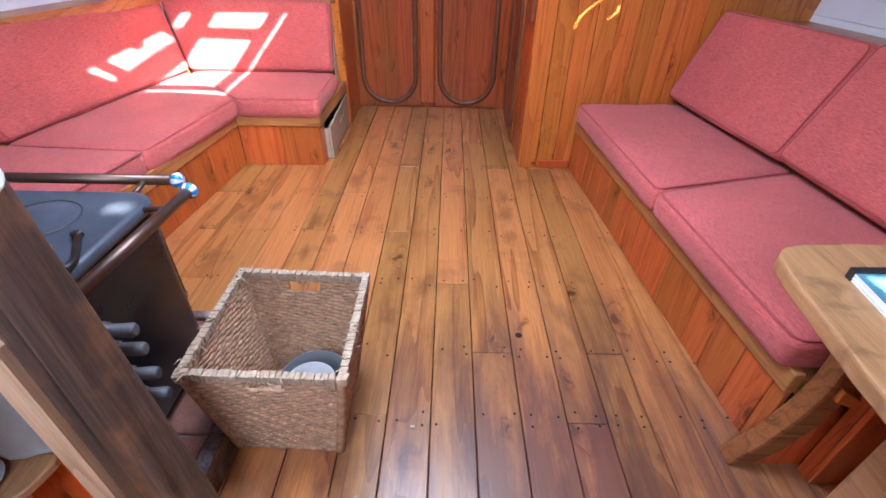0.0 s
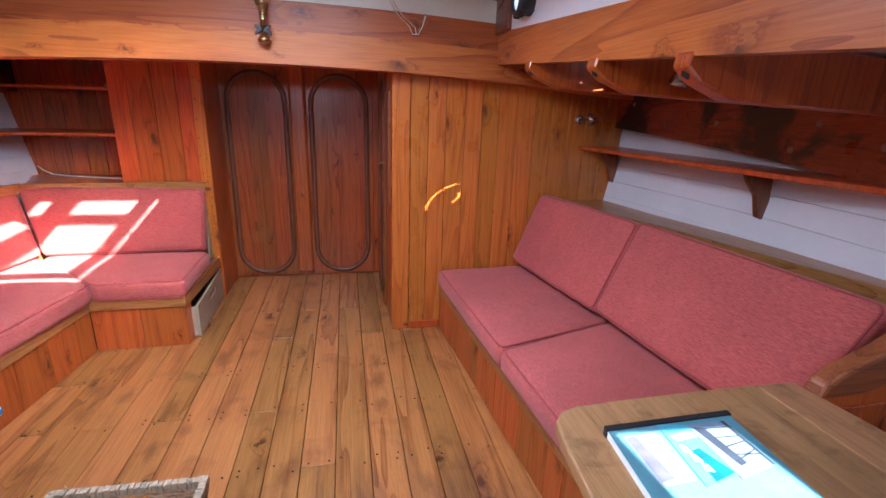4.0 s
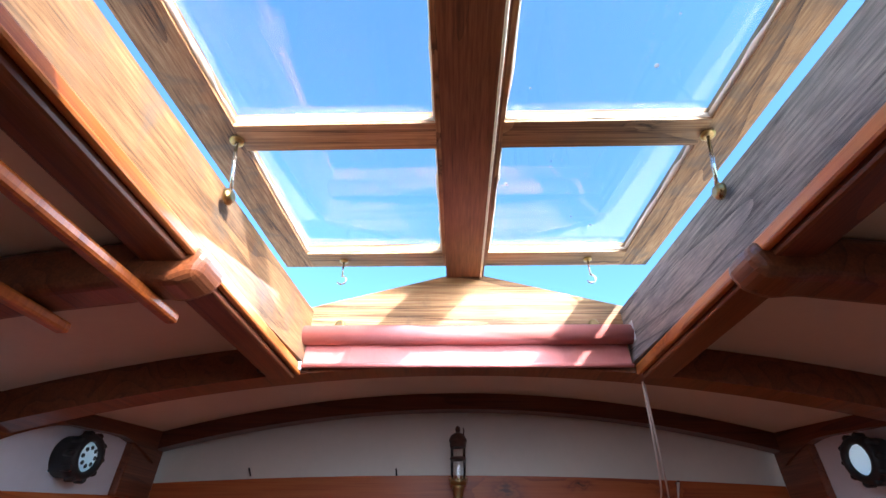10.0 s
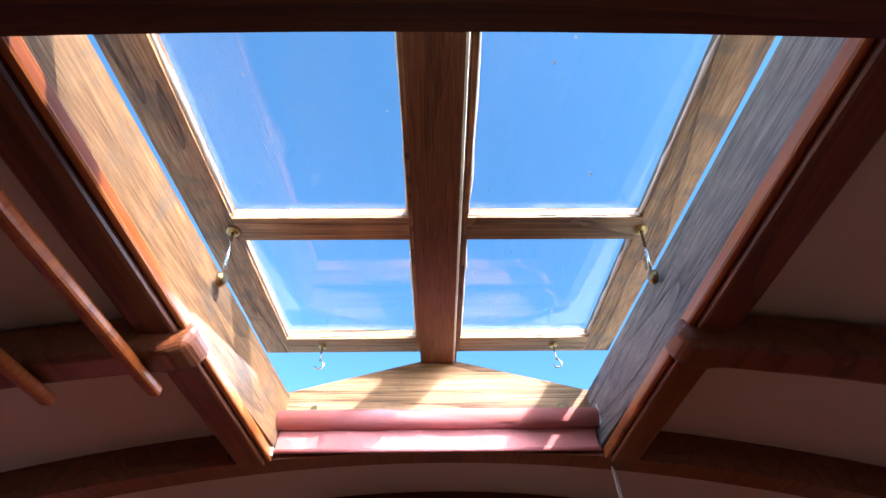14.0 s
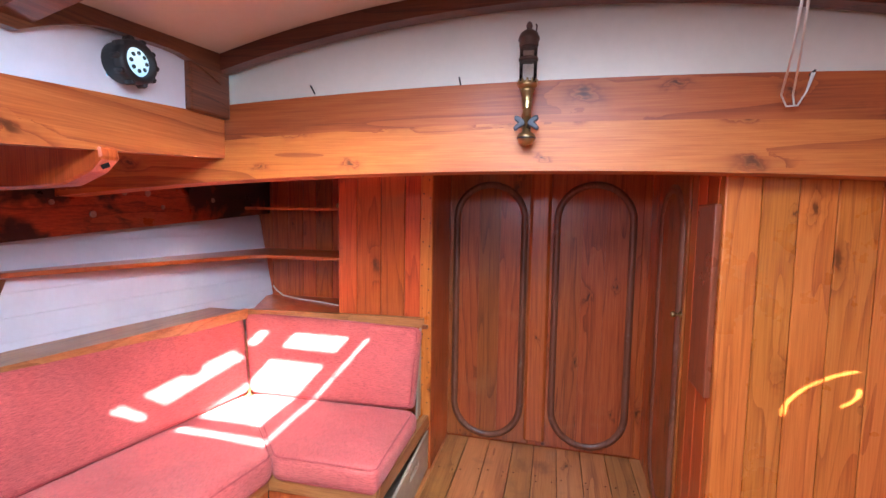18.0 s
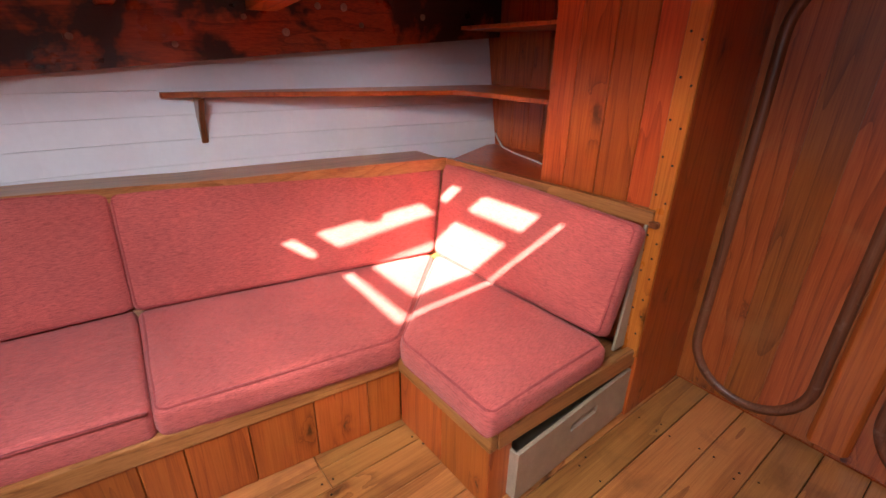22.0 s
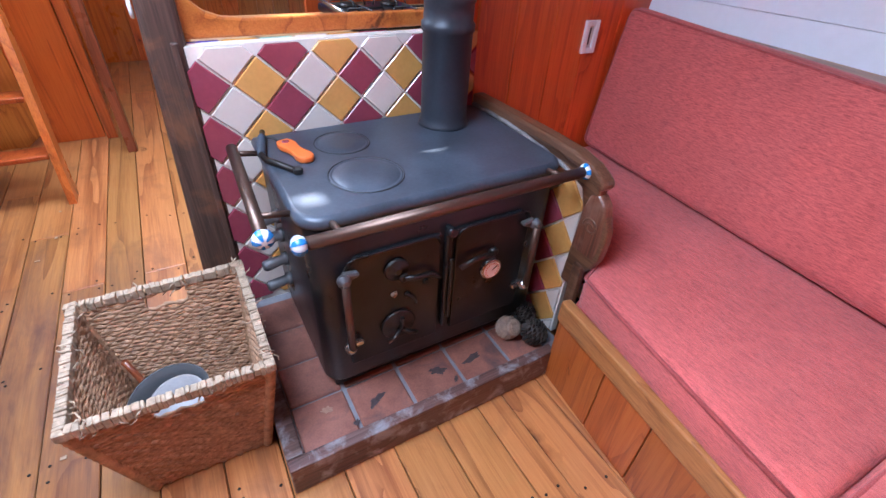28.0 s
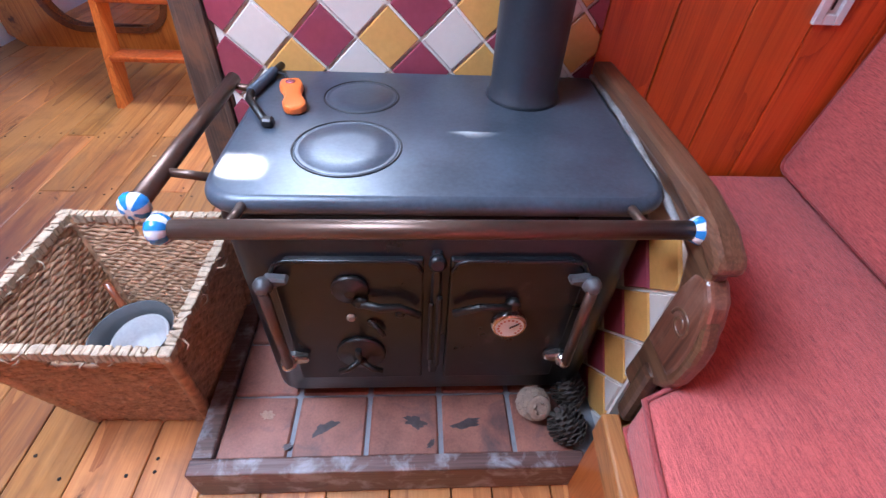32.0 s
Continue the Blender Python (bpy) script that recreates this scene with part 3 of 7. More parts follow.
roof_patch(ceiling_bm, 0.75, 1.23, -0.95, -0.15)
roof_patch(ceiling_bm, -1.36, 1.23, -0.15, 0.92)
roof_patch(ceiling_bm, -1.36, -0.555, 0.92, 2.0)
roof_patch(ceiling_bm, 0.423, 1.23, 0.92, 2.0)
roof_patch(ceiling_bm, -1.36, 1.23, 2.0, 2.84)
setting("ceiling", ceiling_bm, "roof", "cambered white painted coachroof boards", "ceiling")


def deck_piece(bm, x0, x1, y0, y1, z0, z1):
    """Deck planking; z0 and z1 are the heights at x0 and x1."""
    pts = [(x0, y0, z0 + rise(y0)), (x1, y0, z1 + rise(y0)), (x1, y1, z1 + rise(y1)), (x0, y1, z0 + rise(y1))]
    hexa(bm, pts, [(p[0], p[1], p[2] + 0.03) for p in pts])


deck_bm = bmesh.new()
deck_piece(deck_bm, -2.5, -1.335, -3.05, 2.86, 1.70, 1.775)
deck_piece(deck_bm, 1.205, 1.54, -3.05, 2.86, 1.775, 1.755)
deck_piece(deck_bm, 1.81, 2.4, -3.05, 2.86, 1.737, 1.70)
# Unseen gap added between the next two pieces drops a sun patch on the brochure.
deck_piece(deck_bm, 1.54, 1.81, -3.05, -0.335, 1.755, 1.737)
deck_piece(deck_bm, 1.54, 1.81, -0.09, 1.86, 1.755, 1.737)
deck_piece(deck_bm, 1.54, 1.81, 2.13, 2.86, 1.755, 1.737)
deck_piece(deck_bm, -2.5, MID, 2.83, 4.2, 1.68, 1.73)
deck_piece(deck_bm, MID, 2.4, 2.83, 4.2, 1.73, 1.68)

# added, unseen slotted plate; its curved and straight slits shape the bulkhead's sun glint
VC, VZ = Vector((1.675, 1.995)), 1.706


def plate_sector(bm, r0, r1, a0, a1, steps):
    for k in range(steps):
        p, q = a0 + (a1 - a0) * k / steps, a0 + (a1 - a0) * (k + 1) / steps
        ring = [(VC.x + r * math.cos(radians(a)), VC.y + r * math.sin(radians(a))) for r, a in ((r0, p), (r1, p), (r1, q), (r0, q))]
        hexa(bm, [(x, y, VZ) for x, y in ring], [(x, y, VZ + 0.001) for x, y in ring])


slit_bm = bmesh.new()
plate_sector(slit_bm, 0.001, 0.1160, 200, 320, 14)
plate_sector(slit_bm, 0.001, 0.1160, 60, 200, 16)
plate_sector(slit_bm, 0.001, 0.044, -40, 60, 10)
plate_sector(slit_bm, 0.053, 0.1160, -40, 60, 10)
plate_sector(slit_bm, 0.1160, 0.126, 226, 450, 22)
plate_sector(slit_bm, 0.126, 0.21, 0, 360, 36)
slit_plate = setting("deck_ventilator", slit_bm, "iron", "unseen slotted plate that shapes the sun glint on the bulkhead", "ventilator")
setting("side_deck_ceiling", deck_bm, "white", "white painted underside of the side decks", "ceiling")


def strip(bm, side, z0, z1, y0, y1, out0, out1, steps=14, gap=0.003):
    """A strake along the hull between two heights; out0 and out1 are the distances of its faces inboard of the hull."""
    rows = []
    for i in range(steps + 1):
        y = y0 + (y1 - y0) * i / steps
        rows.append([(hull(y, z0, side) - side * out1, y, z0 + gap), (hull(y, z1, side) - side * out1, y, z1 - gap),
                     (hull(y, z1, side) - side * out0, y, z1 - gap), (hull(y, z0, side) - side * out0, y, z0 + gap)])
    vs = [[bm.verts.new(p) for p in r] for r in rows]
    for a, b in zip(vs, vs[1:]):
        for k in range(4):
            bm.faces.new((a[k], a[(k + 1) % 4], b[(k + 1) % 4], b[k]))
    bm.faces.new(vs[0])
    bm.faces.new(vs[-1][::-1])


for side, nm in ((-1, "wall_port"), (1, "wall_starboard")):
    wall = setting(nm, one(strip, side, -0.1, 1.8, -3.05, 4.2, -0.06, -0.012, 20, 0), "white", "white painted planked inner hull wall", "wall")
    for k in range(7):
        z0 = 0.82 + 0.104 * k
        p = part("plank", one(strip, side, z0, z0 + 0.104, -3.05, 4.1, -0.012, 0.0 + 0.001 * (k % 2), 20, 0.0010), "white", wall)

# end of the place behind the walk
aft = setting("wall_aft", one(box, -2.3, 2.3, -3.11, -3.05, -0.06, 2.4), "pine_v", "varnished pine boarded aft bulkhead", "wall")

# forward bulkhead behind the doorway recess
fwd = setting("wall_forward", one(box, -2.3, 2.2, 4.115, 4.16, -0.06, 1.9), "cedar_v", "dark red cedar boarded bulkhead at the bow end", "wall")
x = -2.2
k = 0
while x < 0.56:
    w = (0.118, 0.105, 0.126)[k % 3]
    part("board", one(rbox, x + 0.0012, min(x + w, 0.58) - 0.0012, 4.1, 4.116, 0.0, 1.82, 0.003), "cedar_v", fwd)
    x += w
    k += 1

# starboard bulkhead beside the doorway
stb = setting("wall_panelled", one(box, 0.585, 2.2, 2.945, 2.985, 0.0, 1.85), "pine_v", "golden varnished pine tongue-and-groove bulkhead", "wall")
edges = [0.69, 0.80, 0.91, 1.03, 1.14, 1.25, 1.37, 1.49, 1.61, 1.73, 1.85, 1.97, 2.12]
for a, b in zip(edges, edges[1:]):
    part("board", one(rbox, a + 0.0012, b - 0.0012, 2.93, 2.946, 0.0, 1.70, 0.003), "pine_v", stb)
part("corner_post", one(rbox, 0.576, 0.688, 2.922, 2.985, 0.0, 1.70, 0.006, 2), "pine_v", stb)
setting("baseboard_panelled", one(rbox, 0.70, 0.90, 2.916, 2.93, 0.0, 0.055, 0.003), "cedar_v", "low reddish skirting at the foot of the pine bulkhead", "baseboard")

# partition on the starboard side of the doorway recess
rec = setting("wall_recess_starboard", one(box, 0.592, 0.62, 2.985, 4.116, 0.0, 1.82), "cedar_v", "red cedar partition beside the doorway", "wall")
y = 2.99
k = 0
while y < 4.09:
    w = (0.12, 0.11, 0.13)[k % 3]
    part("board", one(rbox, 0.576, 0.593, y + 0.001, min(y + w, 4.098) - 0.001, 0.0, 1.80, 0.003), "cedar_v", rec)
    y += w
    k += 1

# port side of the recess and the locker front
pst = setting("wall_recess_port", one(rbox, -0.690, -0.647, 3.655, 4.1, 0.0, 1.80, 0.003), "cedar_v", "red cedar side of the doorway recess", "wall")
lock = setting("wall_locker", one(box, -1.225, -0.695, 3.668, 3.69, 0.335, 1.80), "cedar_v", "red-stained pine boarded locker front", "wall")
edges = [-1.230, -1.110, -0.96, -0.815, -0.720]
for a, b in zip(edges, edges[1:]):
    part("board", one(rbox, a + 0.001, b - 0.001, 3.652, 3.668, 0.335, 1.78, 0.003), "cedar_v", lock)
part("edge_strip", one(rbox, -0.719, -0.648, 3.640, 3.668, 0.30, 1.78, 0.004), "pine_v", lock, "golden pine edge strip with nail heads")
part("side_board", one(rbox, -1.230, -1.210, 3.668, 4.1, 0.87, 1.78, 0.002), "cedar_v", lock)

# great beam across the boat
beam = setting("great_beam", one(box, -2.25, 2.12, 2.83, 2.92, 1.66, 1.90), "pine_x", "massive golden pine deck beam across the cabin", "beam")


def camber_bar(bm, x0, x1, y0, y1, lo, hi, drop, steps=24):
    """A bar across the boat whose edges follow the camber."""
    rows = []
    for i in range(steps + 1):
        x = x0 + (x1 - x0) * i / steps
        d = drop * (x - MID) ** 2
        rows.append([(x, y0, lo - d), (x, y1, lo - d), (x, y1, hi - d), (x, y0, hi - d)])
    vs = [[bm.verts.new(p) for p in r] for r in rows]
    for a, b in zip(vs, vs[1:]):
        for k in range(4):
            bm.faces.new((a[k], a[(k + 1) % 4], b[(k + 1) % 4], b[k]))
    bm.faces.new(vs[0])
    bm.faces.new(vs[-1][::-1])


part("lower_timber", one(camber_bar, -2.25, 2.12, 2.795, 2.922, 1.658, 1.822, 0.022), "pine_x", beam)
part("upper_timber", one(camber_bar, -1.36, 1.23, 2.808, 2.90, 1.822, 1.965, 0.022), "pine_red", beam)

setting("wall_coachroof_front", one(camber_bar, -1.36, 1.23, 2.822, 2.84, 1.94, 2.30, 0.03), "roof", "white painted front of the coachroof", "wall")

VENT_Y, VENT_Z = 2.345, 1.952
for side, nm in ((-1, "port"), (1, "starboard")):
    xi, xo = MID + side * 1.236, MID + side * 1.30

    def slope_bar(bm, xa, xb, y0, y1, lo, hi):
        a = [(xa, y0, lo + rise(y0)), (xb, y0, lo + rise(y0)), (xb, y1, lo + rise(y1)), (xa, y1, lo + rise(y1))]
        hexa(bm, a, [(p[0], p[1], p[2] + hi - lo) for p in a])
    setting("carlin_" + nm, one(slope_bar, xi, xo, -3.05, 2.795, 1.70, 1.868), "pine_y", "long golden pine beam along the cabin side", "beam")
    wc = bmesh.new()
    for ya, yb, za, zb in ((-3.05, VENT_Y - 0.045, 1.869, 2.12), (VENT_Y + 0.045, 2.80, 1.869, 2.12), (VENT_Y - 0.045, VENT_Y + 0.045, 1.869, VENT_Z - 0.045 - rise(VENT_Y)), (VENT_Y - 0.045, VENT_Y + 0.045, VENT_Z + 0.045 - rise(VENT_Y), 2.12)):
        slope_bar(wc, xi + side * 0.004, xo - side * 0.01, ya, yb, za, zb)
    setting("wall_coaming_" + nm, wc, "white", "white painted side of the coachroof", "wall")
    post = solid("corner_post", one(rbox, min(xi - side * 0.022, xi + side * 0.03), max(xi - side * 0.022, xi + side * 0.03), 2.60, 2.806, 1.870, 2.16, 0.008, 2), "mahog_y", "short brown post at the coachroof corner", "post", "coachroof corner posts")
    # scalloped shelf under the roof edge
    sb = bmesh.new()
    ys = np.linspace(-1.6, 2.75, 88)
    rows = []
    for y in ys:
        near = min(abs(y - b) for b in (-0.4, 0.3, 0.92, 1.47, 2.03, 2.77))
        depth = 0.045 + 0.085 * max(0.0, 1 - near / 0.26) ** 1.6
        zt = crown(xi, y) + 0.01
        rows.append([(xi - side * 0.03, y, zt), (xi + side * 0.028, y, zt), (xi + side * 0.028, y, zt - depth), (xi - side * 0.03, y, zt - depth)])
    vs = [[sb.verts.new(p) for p in r] for r in rows]
    for a, b in zip(vs, vs[1:]):
        for q in range(4):
            sb.faces.new((a[q], a[(q + 1) % 4], b[(q + 1) % 4], b[q]))
    sb.faces.new(vs[0])
    sb.faces.new(vs[-1][::-1])
    setting("roof_shelf_" + nm, sb, "mahog_y", "dark scalloped timber under the roof edge", "beam")
    # beam shelf on the hull
    clamp = thing("beam_shelf", (hull(2, 1.4, side), 2.0, 1.3), "dark stained timber beam shelf with bolt heads on the hull", "beam", "beam shelves", "structure")

    def clamp_bar(bm):
        rows = []
        for i in range(25):
            y = -3.05 + 7.15 * i / 24
            lo = 1.295 + 0.085 * (y - 1.9)
            xh = hull(y, 1.4, side) + side * 0.05
            rows.append([(xh, y, lo), (xh - side * 0.13, y, lo), (xh - side * 0.13, y, lo + 0.25), (xh, y, lo + 0.25)])
        vs = [[bm.verts.new(p) for p in r] for r in rows]
        for a, b in zip(vs, vs[1:]):
            for q in range(4):
                bm.faces.new((a[q], a[(q + 1) % 4], b[(q + 1) % 4], b[q]))
        bm.faces.new(vs[0])
        bm.faces.new(vs[-1][::-1])
    part("timber", one(clamp_bar), "clamp", clamp)
    rnd = random.Random(3 + side)
    for y, dz, r in ((1.35, 0.13, 0.012), (1.62, 0.18, 0.011), (1.72, 0.06, 0.011), (2.16, 0.12, 0.024), (2.5, 0.07, 0.010), (2.78, 0.16, 0.010), (2.95, 0.09, 0.014),
                     (3.10, 0.19, 0.012), (3.22, 0.18, 0.014), (3.30, 0.10, 0.010), (3.62, 0.12, 0.012)):
        if side > 0 and y > 2.9:
            continue
        c = (hull(y, 1.4, side) - side * 0.08, y, 1.295 + 0.085 * (y - 1.9) + dz)
        part("bolt_head", one(lathe, [(r * 1.25, 0), (r * 1.25, 0.003), (r * 0.9, 0.005), (r * 0.8, 0.002), (r * 0.5, 0.007), (r * 0.3, 0.008)], c, (-side, 0, 0), 14), "bolt", clamp)
    # half beams under the side deck
    for y in ((0.9, 1.72, 2.29) if side < 0 else (1.22, 1.69, 2.30)):
        hb = bmesh.new()
        up = rise(y) + 0.02
        pts = [(xi - side * 0.005, 1.70 + up - 0.01), (xi - side * 0.012, 1.655 + up), (xi + side * 0.035, 1.615 + up), (xi + side * 0.14, 1.575 + up), (xi + side * 0.30, 1.565 + up), (xi + side * 1.0, 1.545 + up), (xi + side * 1.0, 1.69 + up), (xi + side * 0.066, 1.735 + up), (xi + side * 0.066, 1.70 + up - 0.002)]
        prism(hb, pts, "y", y - 0.032, y + 0.032, 0.006, 1)
        half = thing("half_beam", (xi, y, 1.6 + up), "reddish varnished half beam with a shaped end under the side deck", "beam", "side deck half beams", "structure")
        part("timber", hb, "cedar_v", half)
        # Flat dark square: the hole's shade is painted, nothing is cut.
        tip = bmesh.new()
        lathe(tip, [(0.016, 0), (0.016, 0.0015), (0.012, 0.002)], (xi + side * 0.0105, y, 1.6345 + up), (-side * 0.65, 0, -0.76), 4)
        part("slot_hole", tip, "near_black", half, "flat near-black square painting a small hole's dark inside")


# ---------- coachroof beams ----------
def roof_beam(name, x0, x1, y0, y1, lo, hi, label, mat="mahog_x", drop=0.105):
    return solid(name, one(camber_bar, x0, x1, y0, y1, lo, hi, drop), mat, label, "beam", "coachroof beams", "structure")


roof_beam("roof_beam", -1.30, 1.168, 2.742, 2.80, 2.20, 2.325, "dark mahogany arched beam at the coachroof front")
roof_beam("roof_beam", -1.30, 1.168, 2.002, 2.08, 2.118, 2.213, "dark mahogany arched roof beam below the skylight front", "mahog_y")
roof_beam("roof_beam", -1.30, 1.168, 0.83, 0.928, 2.035, 2.125, "dark mahogany arched roof beam behind the skylight")
roof_beam("roof_beam", -1.30, 1.168, 0.26, 0.34, 1.98, 2.075, "dark mahogany arched roof beam")
roof_beam("roof_beam", -1.30, 1.168, -0.13, -0.04, 1.95, 2.04, "dark mahogany arched roof beam")
for side in (-1, 1):
    b2 = bmesh.new()
    xe = MID + side * 0.43
    rows = [(xe, 2.045, 2.12), (xe + side * 0.03, 2.030, 2.135)]
    lo = [2.118 - 0.042 - 0.105 * d * d for d in (0.50, 0.7, 0.95, 1.25)]
    xs = [MID + side * d for d in (0.50, 0.7, 0.95, 1.25)]
    pts = [(xe - side * 0.02, 2.10), (xe - side * 0.006, 2.06), (xe + side * 0.035, 2.045)] + list(zip(xs, lo)) + [(MID + side * d, 2.158 - 0.105 * d * d) for d in (1.25, 0.95, 0.7, 0.46)]
    prism(b2, pts, "y", 1.428, 1.507, 0.024, 4)
    solid("roof_half_beam", b2, "mahog_y", "brown roof half beam with a rounded end beside the skylight", "beam", "roof half beams", "structure")

# unseen cover added over the companionway; its slots shape sun patches on the stove
sun_cover = bmesh.new()
for xa, xb, ya, yb in ((-0.82, 0.22, -1.1, -0.05), (0.22, 0.44, -1.1, -1.05), (0.44, 0.68, -1.1, -0.05), (0.68, 0.76, -1.1, -0.725), (0.68, 0.76, -0.65, -0.05), (0.76, 1.0, -1.1, -0.05)):
    box(sun_cover, xa, xb, ya, yb, 2.26, 2.285)
prism(sun_cover, [(0.22, -1.05), (0.245, -1.05), (0.245, -0.825), (0.325, -0.788), (0.405, -0.825), (0.405, -1.05), (0.44, -1.05), (0.44, -0.05), (0.22, -0.05)], "z", 2.26, 2.285)
box(sun_cover, -0.82, -0.80, -1.1, -0.05, 1.94, 2.259)
box(sun_cover, -0.82, 1.0, -1.12, -1.1, 1.98, 2.285)
box(sun_cover, 0.98, 1.0, -1.1, -0.05, 1.98, 2.259)
setting("companionway_hood", sun_cover, "roof", "unseen white cover with slots that shape the stove's sun patches", "hatch")

# ---------- floor boards ----------
SEAMS = [-1.58, -1.44, -1.30, -1.162, -1.067, -0.925, -0.782, -0.635, -0.497, -0.352, -0.198, -0.065, 0.076, 0.219, 0.368, 0.514, 0.645, 0.780, 0.92, 1.06, 1.20, 1.34, 1.48, 1.62]
JOISTS = [-2.6, -2.1, -1.55, -1.1, -0.62, -0.18, 0.26, 0.66, 1.058, 1.335, 1.733, 2.135, 2.52, 2.90, 3.32, 3.72]
# butt joints that lie over the joists, board by board (counted from port)
BUTTS = {3: (0.66, 2.125, 2.52), 4: (0.26, 1.733, 3.32), 5: (1.335, 2.125), 6: (0.26, 2.90), 7: (1.058, 2.135), 8: (0.66, 2.52), 9: (0.26, 3.32), 10: (1.063, 2.135, 2.90),
         11: (0.26, 3.32), 12: (-0.18, 1.73), 13: (-0.62, 1.335, 3.32), 14: (0.26, 2.90), 15: (-0.18, 1.048), 16: (1.34, 2.90), 17: (0.26, 2.52), 18: (0.66,)}
rnd = random.Random(11)
for c, (x0, x1) in enumerate(zip(SEAMS, SEAMS[1:])):
    aft_cut = rnd.choice((-2.1, -1.55, -1.1))
    cuts = [-3.03, aft_cut] + list(BUTTS.get(c, (0.66, 2.52))) + [4.098]
    for a, b in zip(cuts, cuts[1:]):
        dz = rnd.uniform(-0.0016, 0.0008)
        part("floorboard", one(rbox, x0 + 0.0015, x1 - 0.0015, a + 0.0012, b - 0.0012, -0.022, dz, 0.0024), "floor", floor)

nails = bmesh.new()
rnd = random.Random(17)
for x0, x1 in zip(SEAMS, SEAMS[1:]):
    for y in JOISTS[5:]:
        for x in (x0 + 0.026, x1 - 0.026):
            for dy in (-0.02, 0.02):
                if rnd.random() < 0.42:
                    continue
                cx, cy = x + rnd.uniform(-0.008, 0.008), y + dy + rnd.uniform(-0.010, 0.010)
                lathe(nails, [(0.0046, 0.0), (0.0040, 0.0014), (0.001, 0.0016)], (cx, cy, 0.0), (0, 0, 1), 7)
tagged(part("nail_heads", nails, "near_black", floor), "", "", "", "stuff")

# ---------- skylight ----------
def hatch_z(y):
    return 2.377 + 0.066 * (y - 1.42)


sky_ob = thing("skylight", (MID, 1.5, 2.1), "weathered teak skylight with two propped-open glazed flaps", "skylight", "", "structure")
for side, tag in ((-1, "port"), (1, "starboard")):
    xi = MID + side * 0.446
    # the sides spread a little towards the stern
    xf, xa = MID + side * 0.428, MID + side * 0.502
    cs = bmesh.new()
    plan = [(xa, 0.64), (xa + side * 0.034, 0.64), (xf + side * 0.034, 2.0), (xf, 2.0)]
    hexa(cs, [(px, py, 2.125) for px, py in plan], [(px, py, 2.276) for px, py in plan])
    bmesh.ops.recalc_face_normals(cs, faces=cs.faces[:])
    part("coaming_side", cs, "teak_s" if side > 0 else "teak_p", sky_ob)
    part("carlin", one(rbox, min(xi - side * 0.0, xi + side * 0.07), max(xi, xi + side * 0.07), 0.93, 2.0, 2.082, 2.124, 0.006, 2), "mahog_y", sky_ob)
    part("moulding", one(rbox, min(xi - side * 0.014, xi), max(xi - side * 0.014, xi), 0.93, 2.0, 2.092, 2.118, 0.005, 2), "pine_y", sky_ob)
    # outer side deck trim
    part("carlin_face", one(rbox, min(xi + side * 0.04, xi + side * 0.078), max(xi + side * 0.04, xi + side * 0.078), 0.93, 2.0, 2.125, 2.20, 0.004), "mahog_y", sky_ob)
gb = bmesh.new()
prism(gb, [(-0.512, 2.13), (0.38, 2.13), (0.38, 2.288), (MID, 2.405), (-0.512, 2.288)], "y", 2.0, 2.034, 0.003, 1)
part("gable_front", gb, "teak_x", sky_ob)
gb = bmesh.new()
prism(gb, [(-0.512, 2.10), (0.38, 2.10), (0.38, 2.272), (MID, 2.335), (-0.512, 2.272)], "y", 0.610, 0.640, 0.003, 1)
part("gable_back", gb, "teak_x", sky_ob)
rb = bmesh.new()
hexa(rb, [(MID - 0.054, 0.65, 2.321), (MID + 0.054, 0.65, 2.321), (MID + 0.054, 2.02, 2.385), (MID - 0.054, 2.02, 2.385)],
     [(MID - 0.054, 0.65, 2.386), (MID + 0.054, 0.65, 2.386), (MID + 0.054, 2.02, 2.452), (MID - 0.054, 2.02, 2.452)])
part("ridge_bar", rb, "ridge", sky_ob, "brown teak ridge bar")
part("ridge_bead", one(tube, [(MID + 0.046, 0.68, 2.319), (MID + 0.046, 2.0, 2.381)], 0.003, 6), "cord", sky_ob)
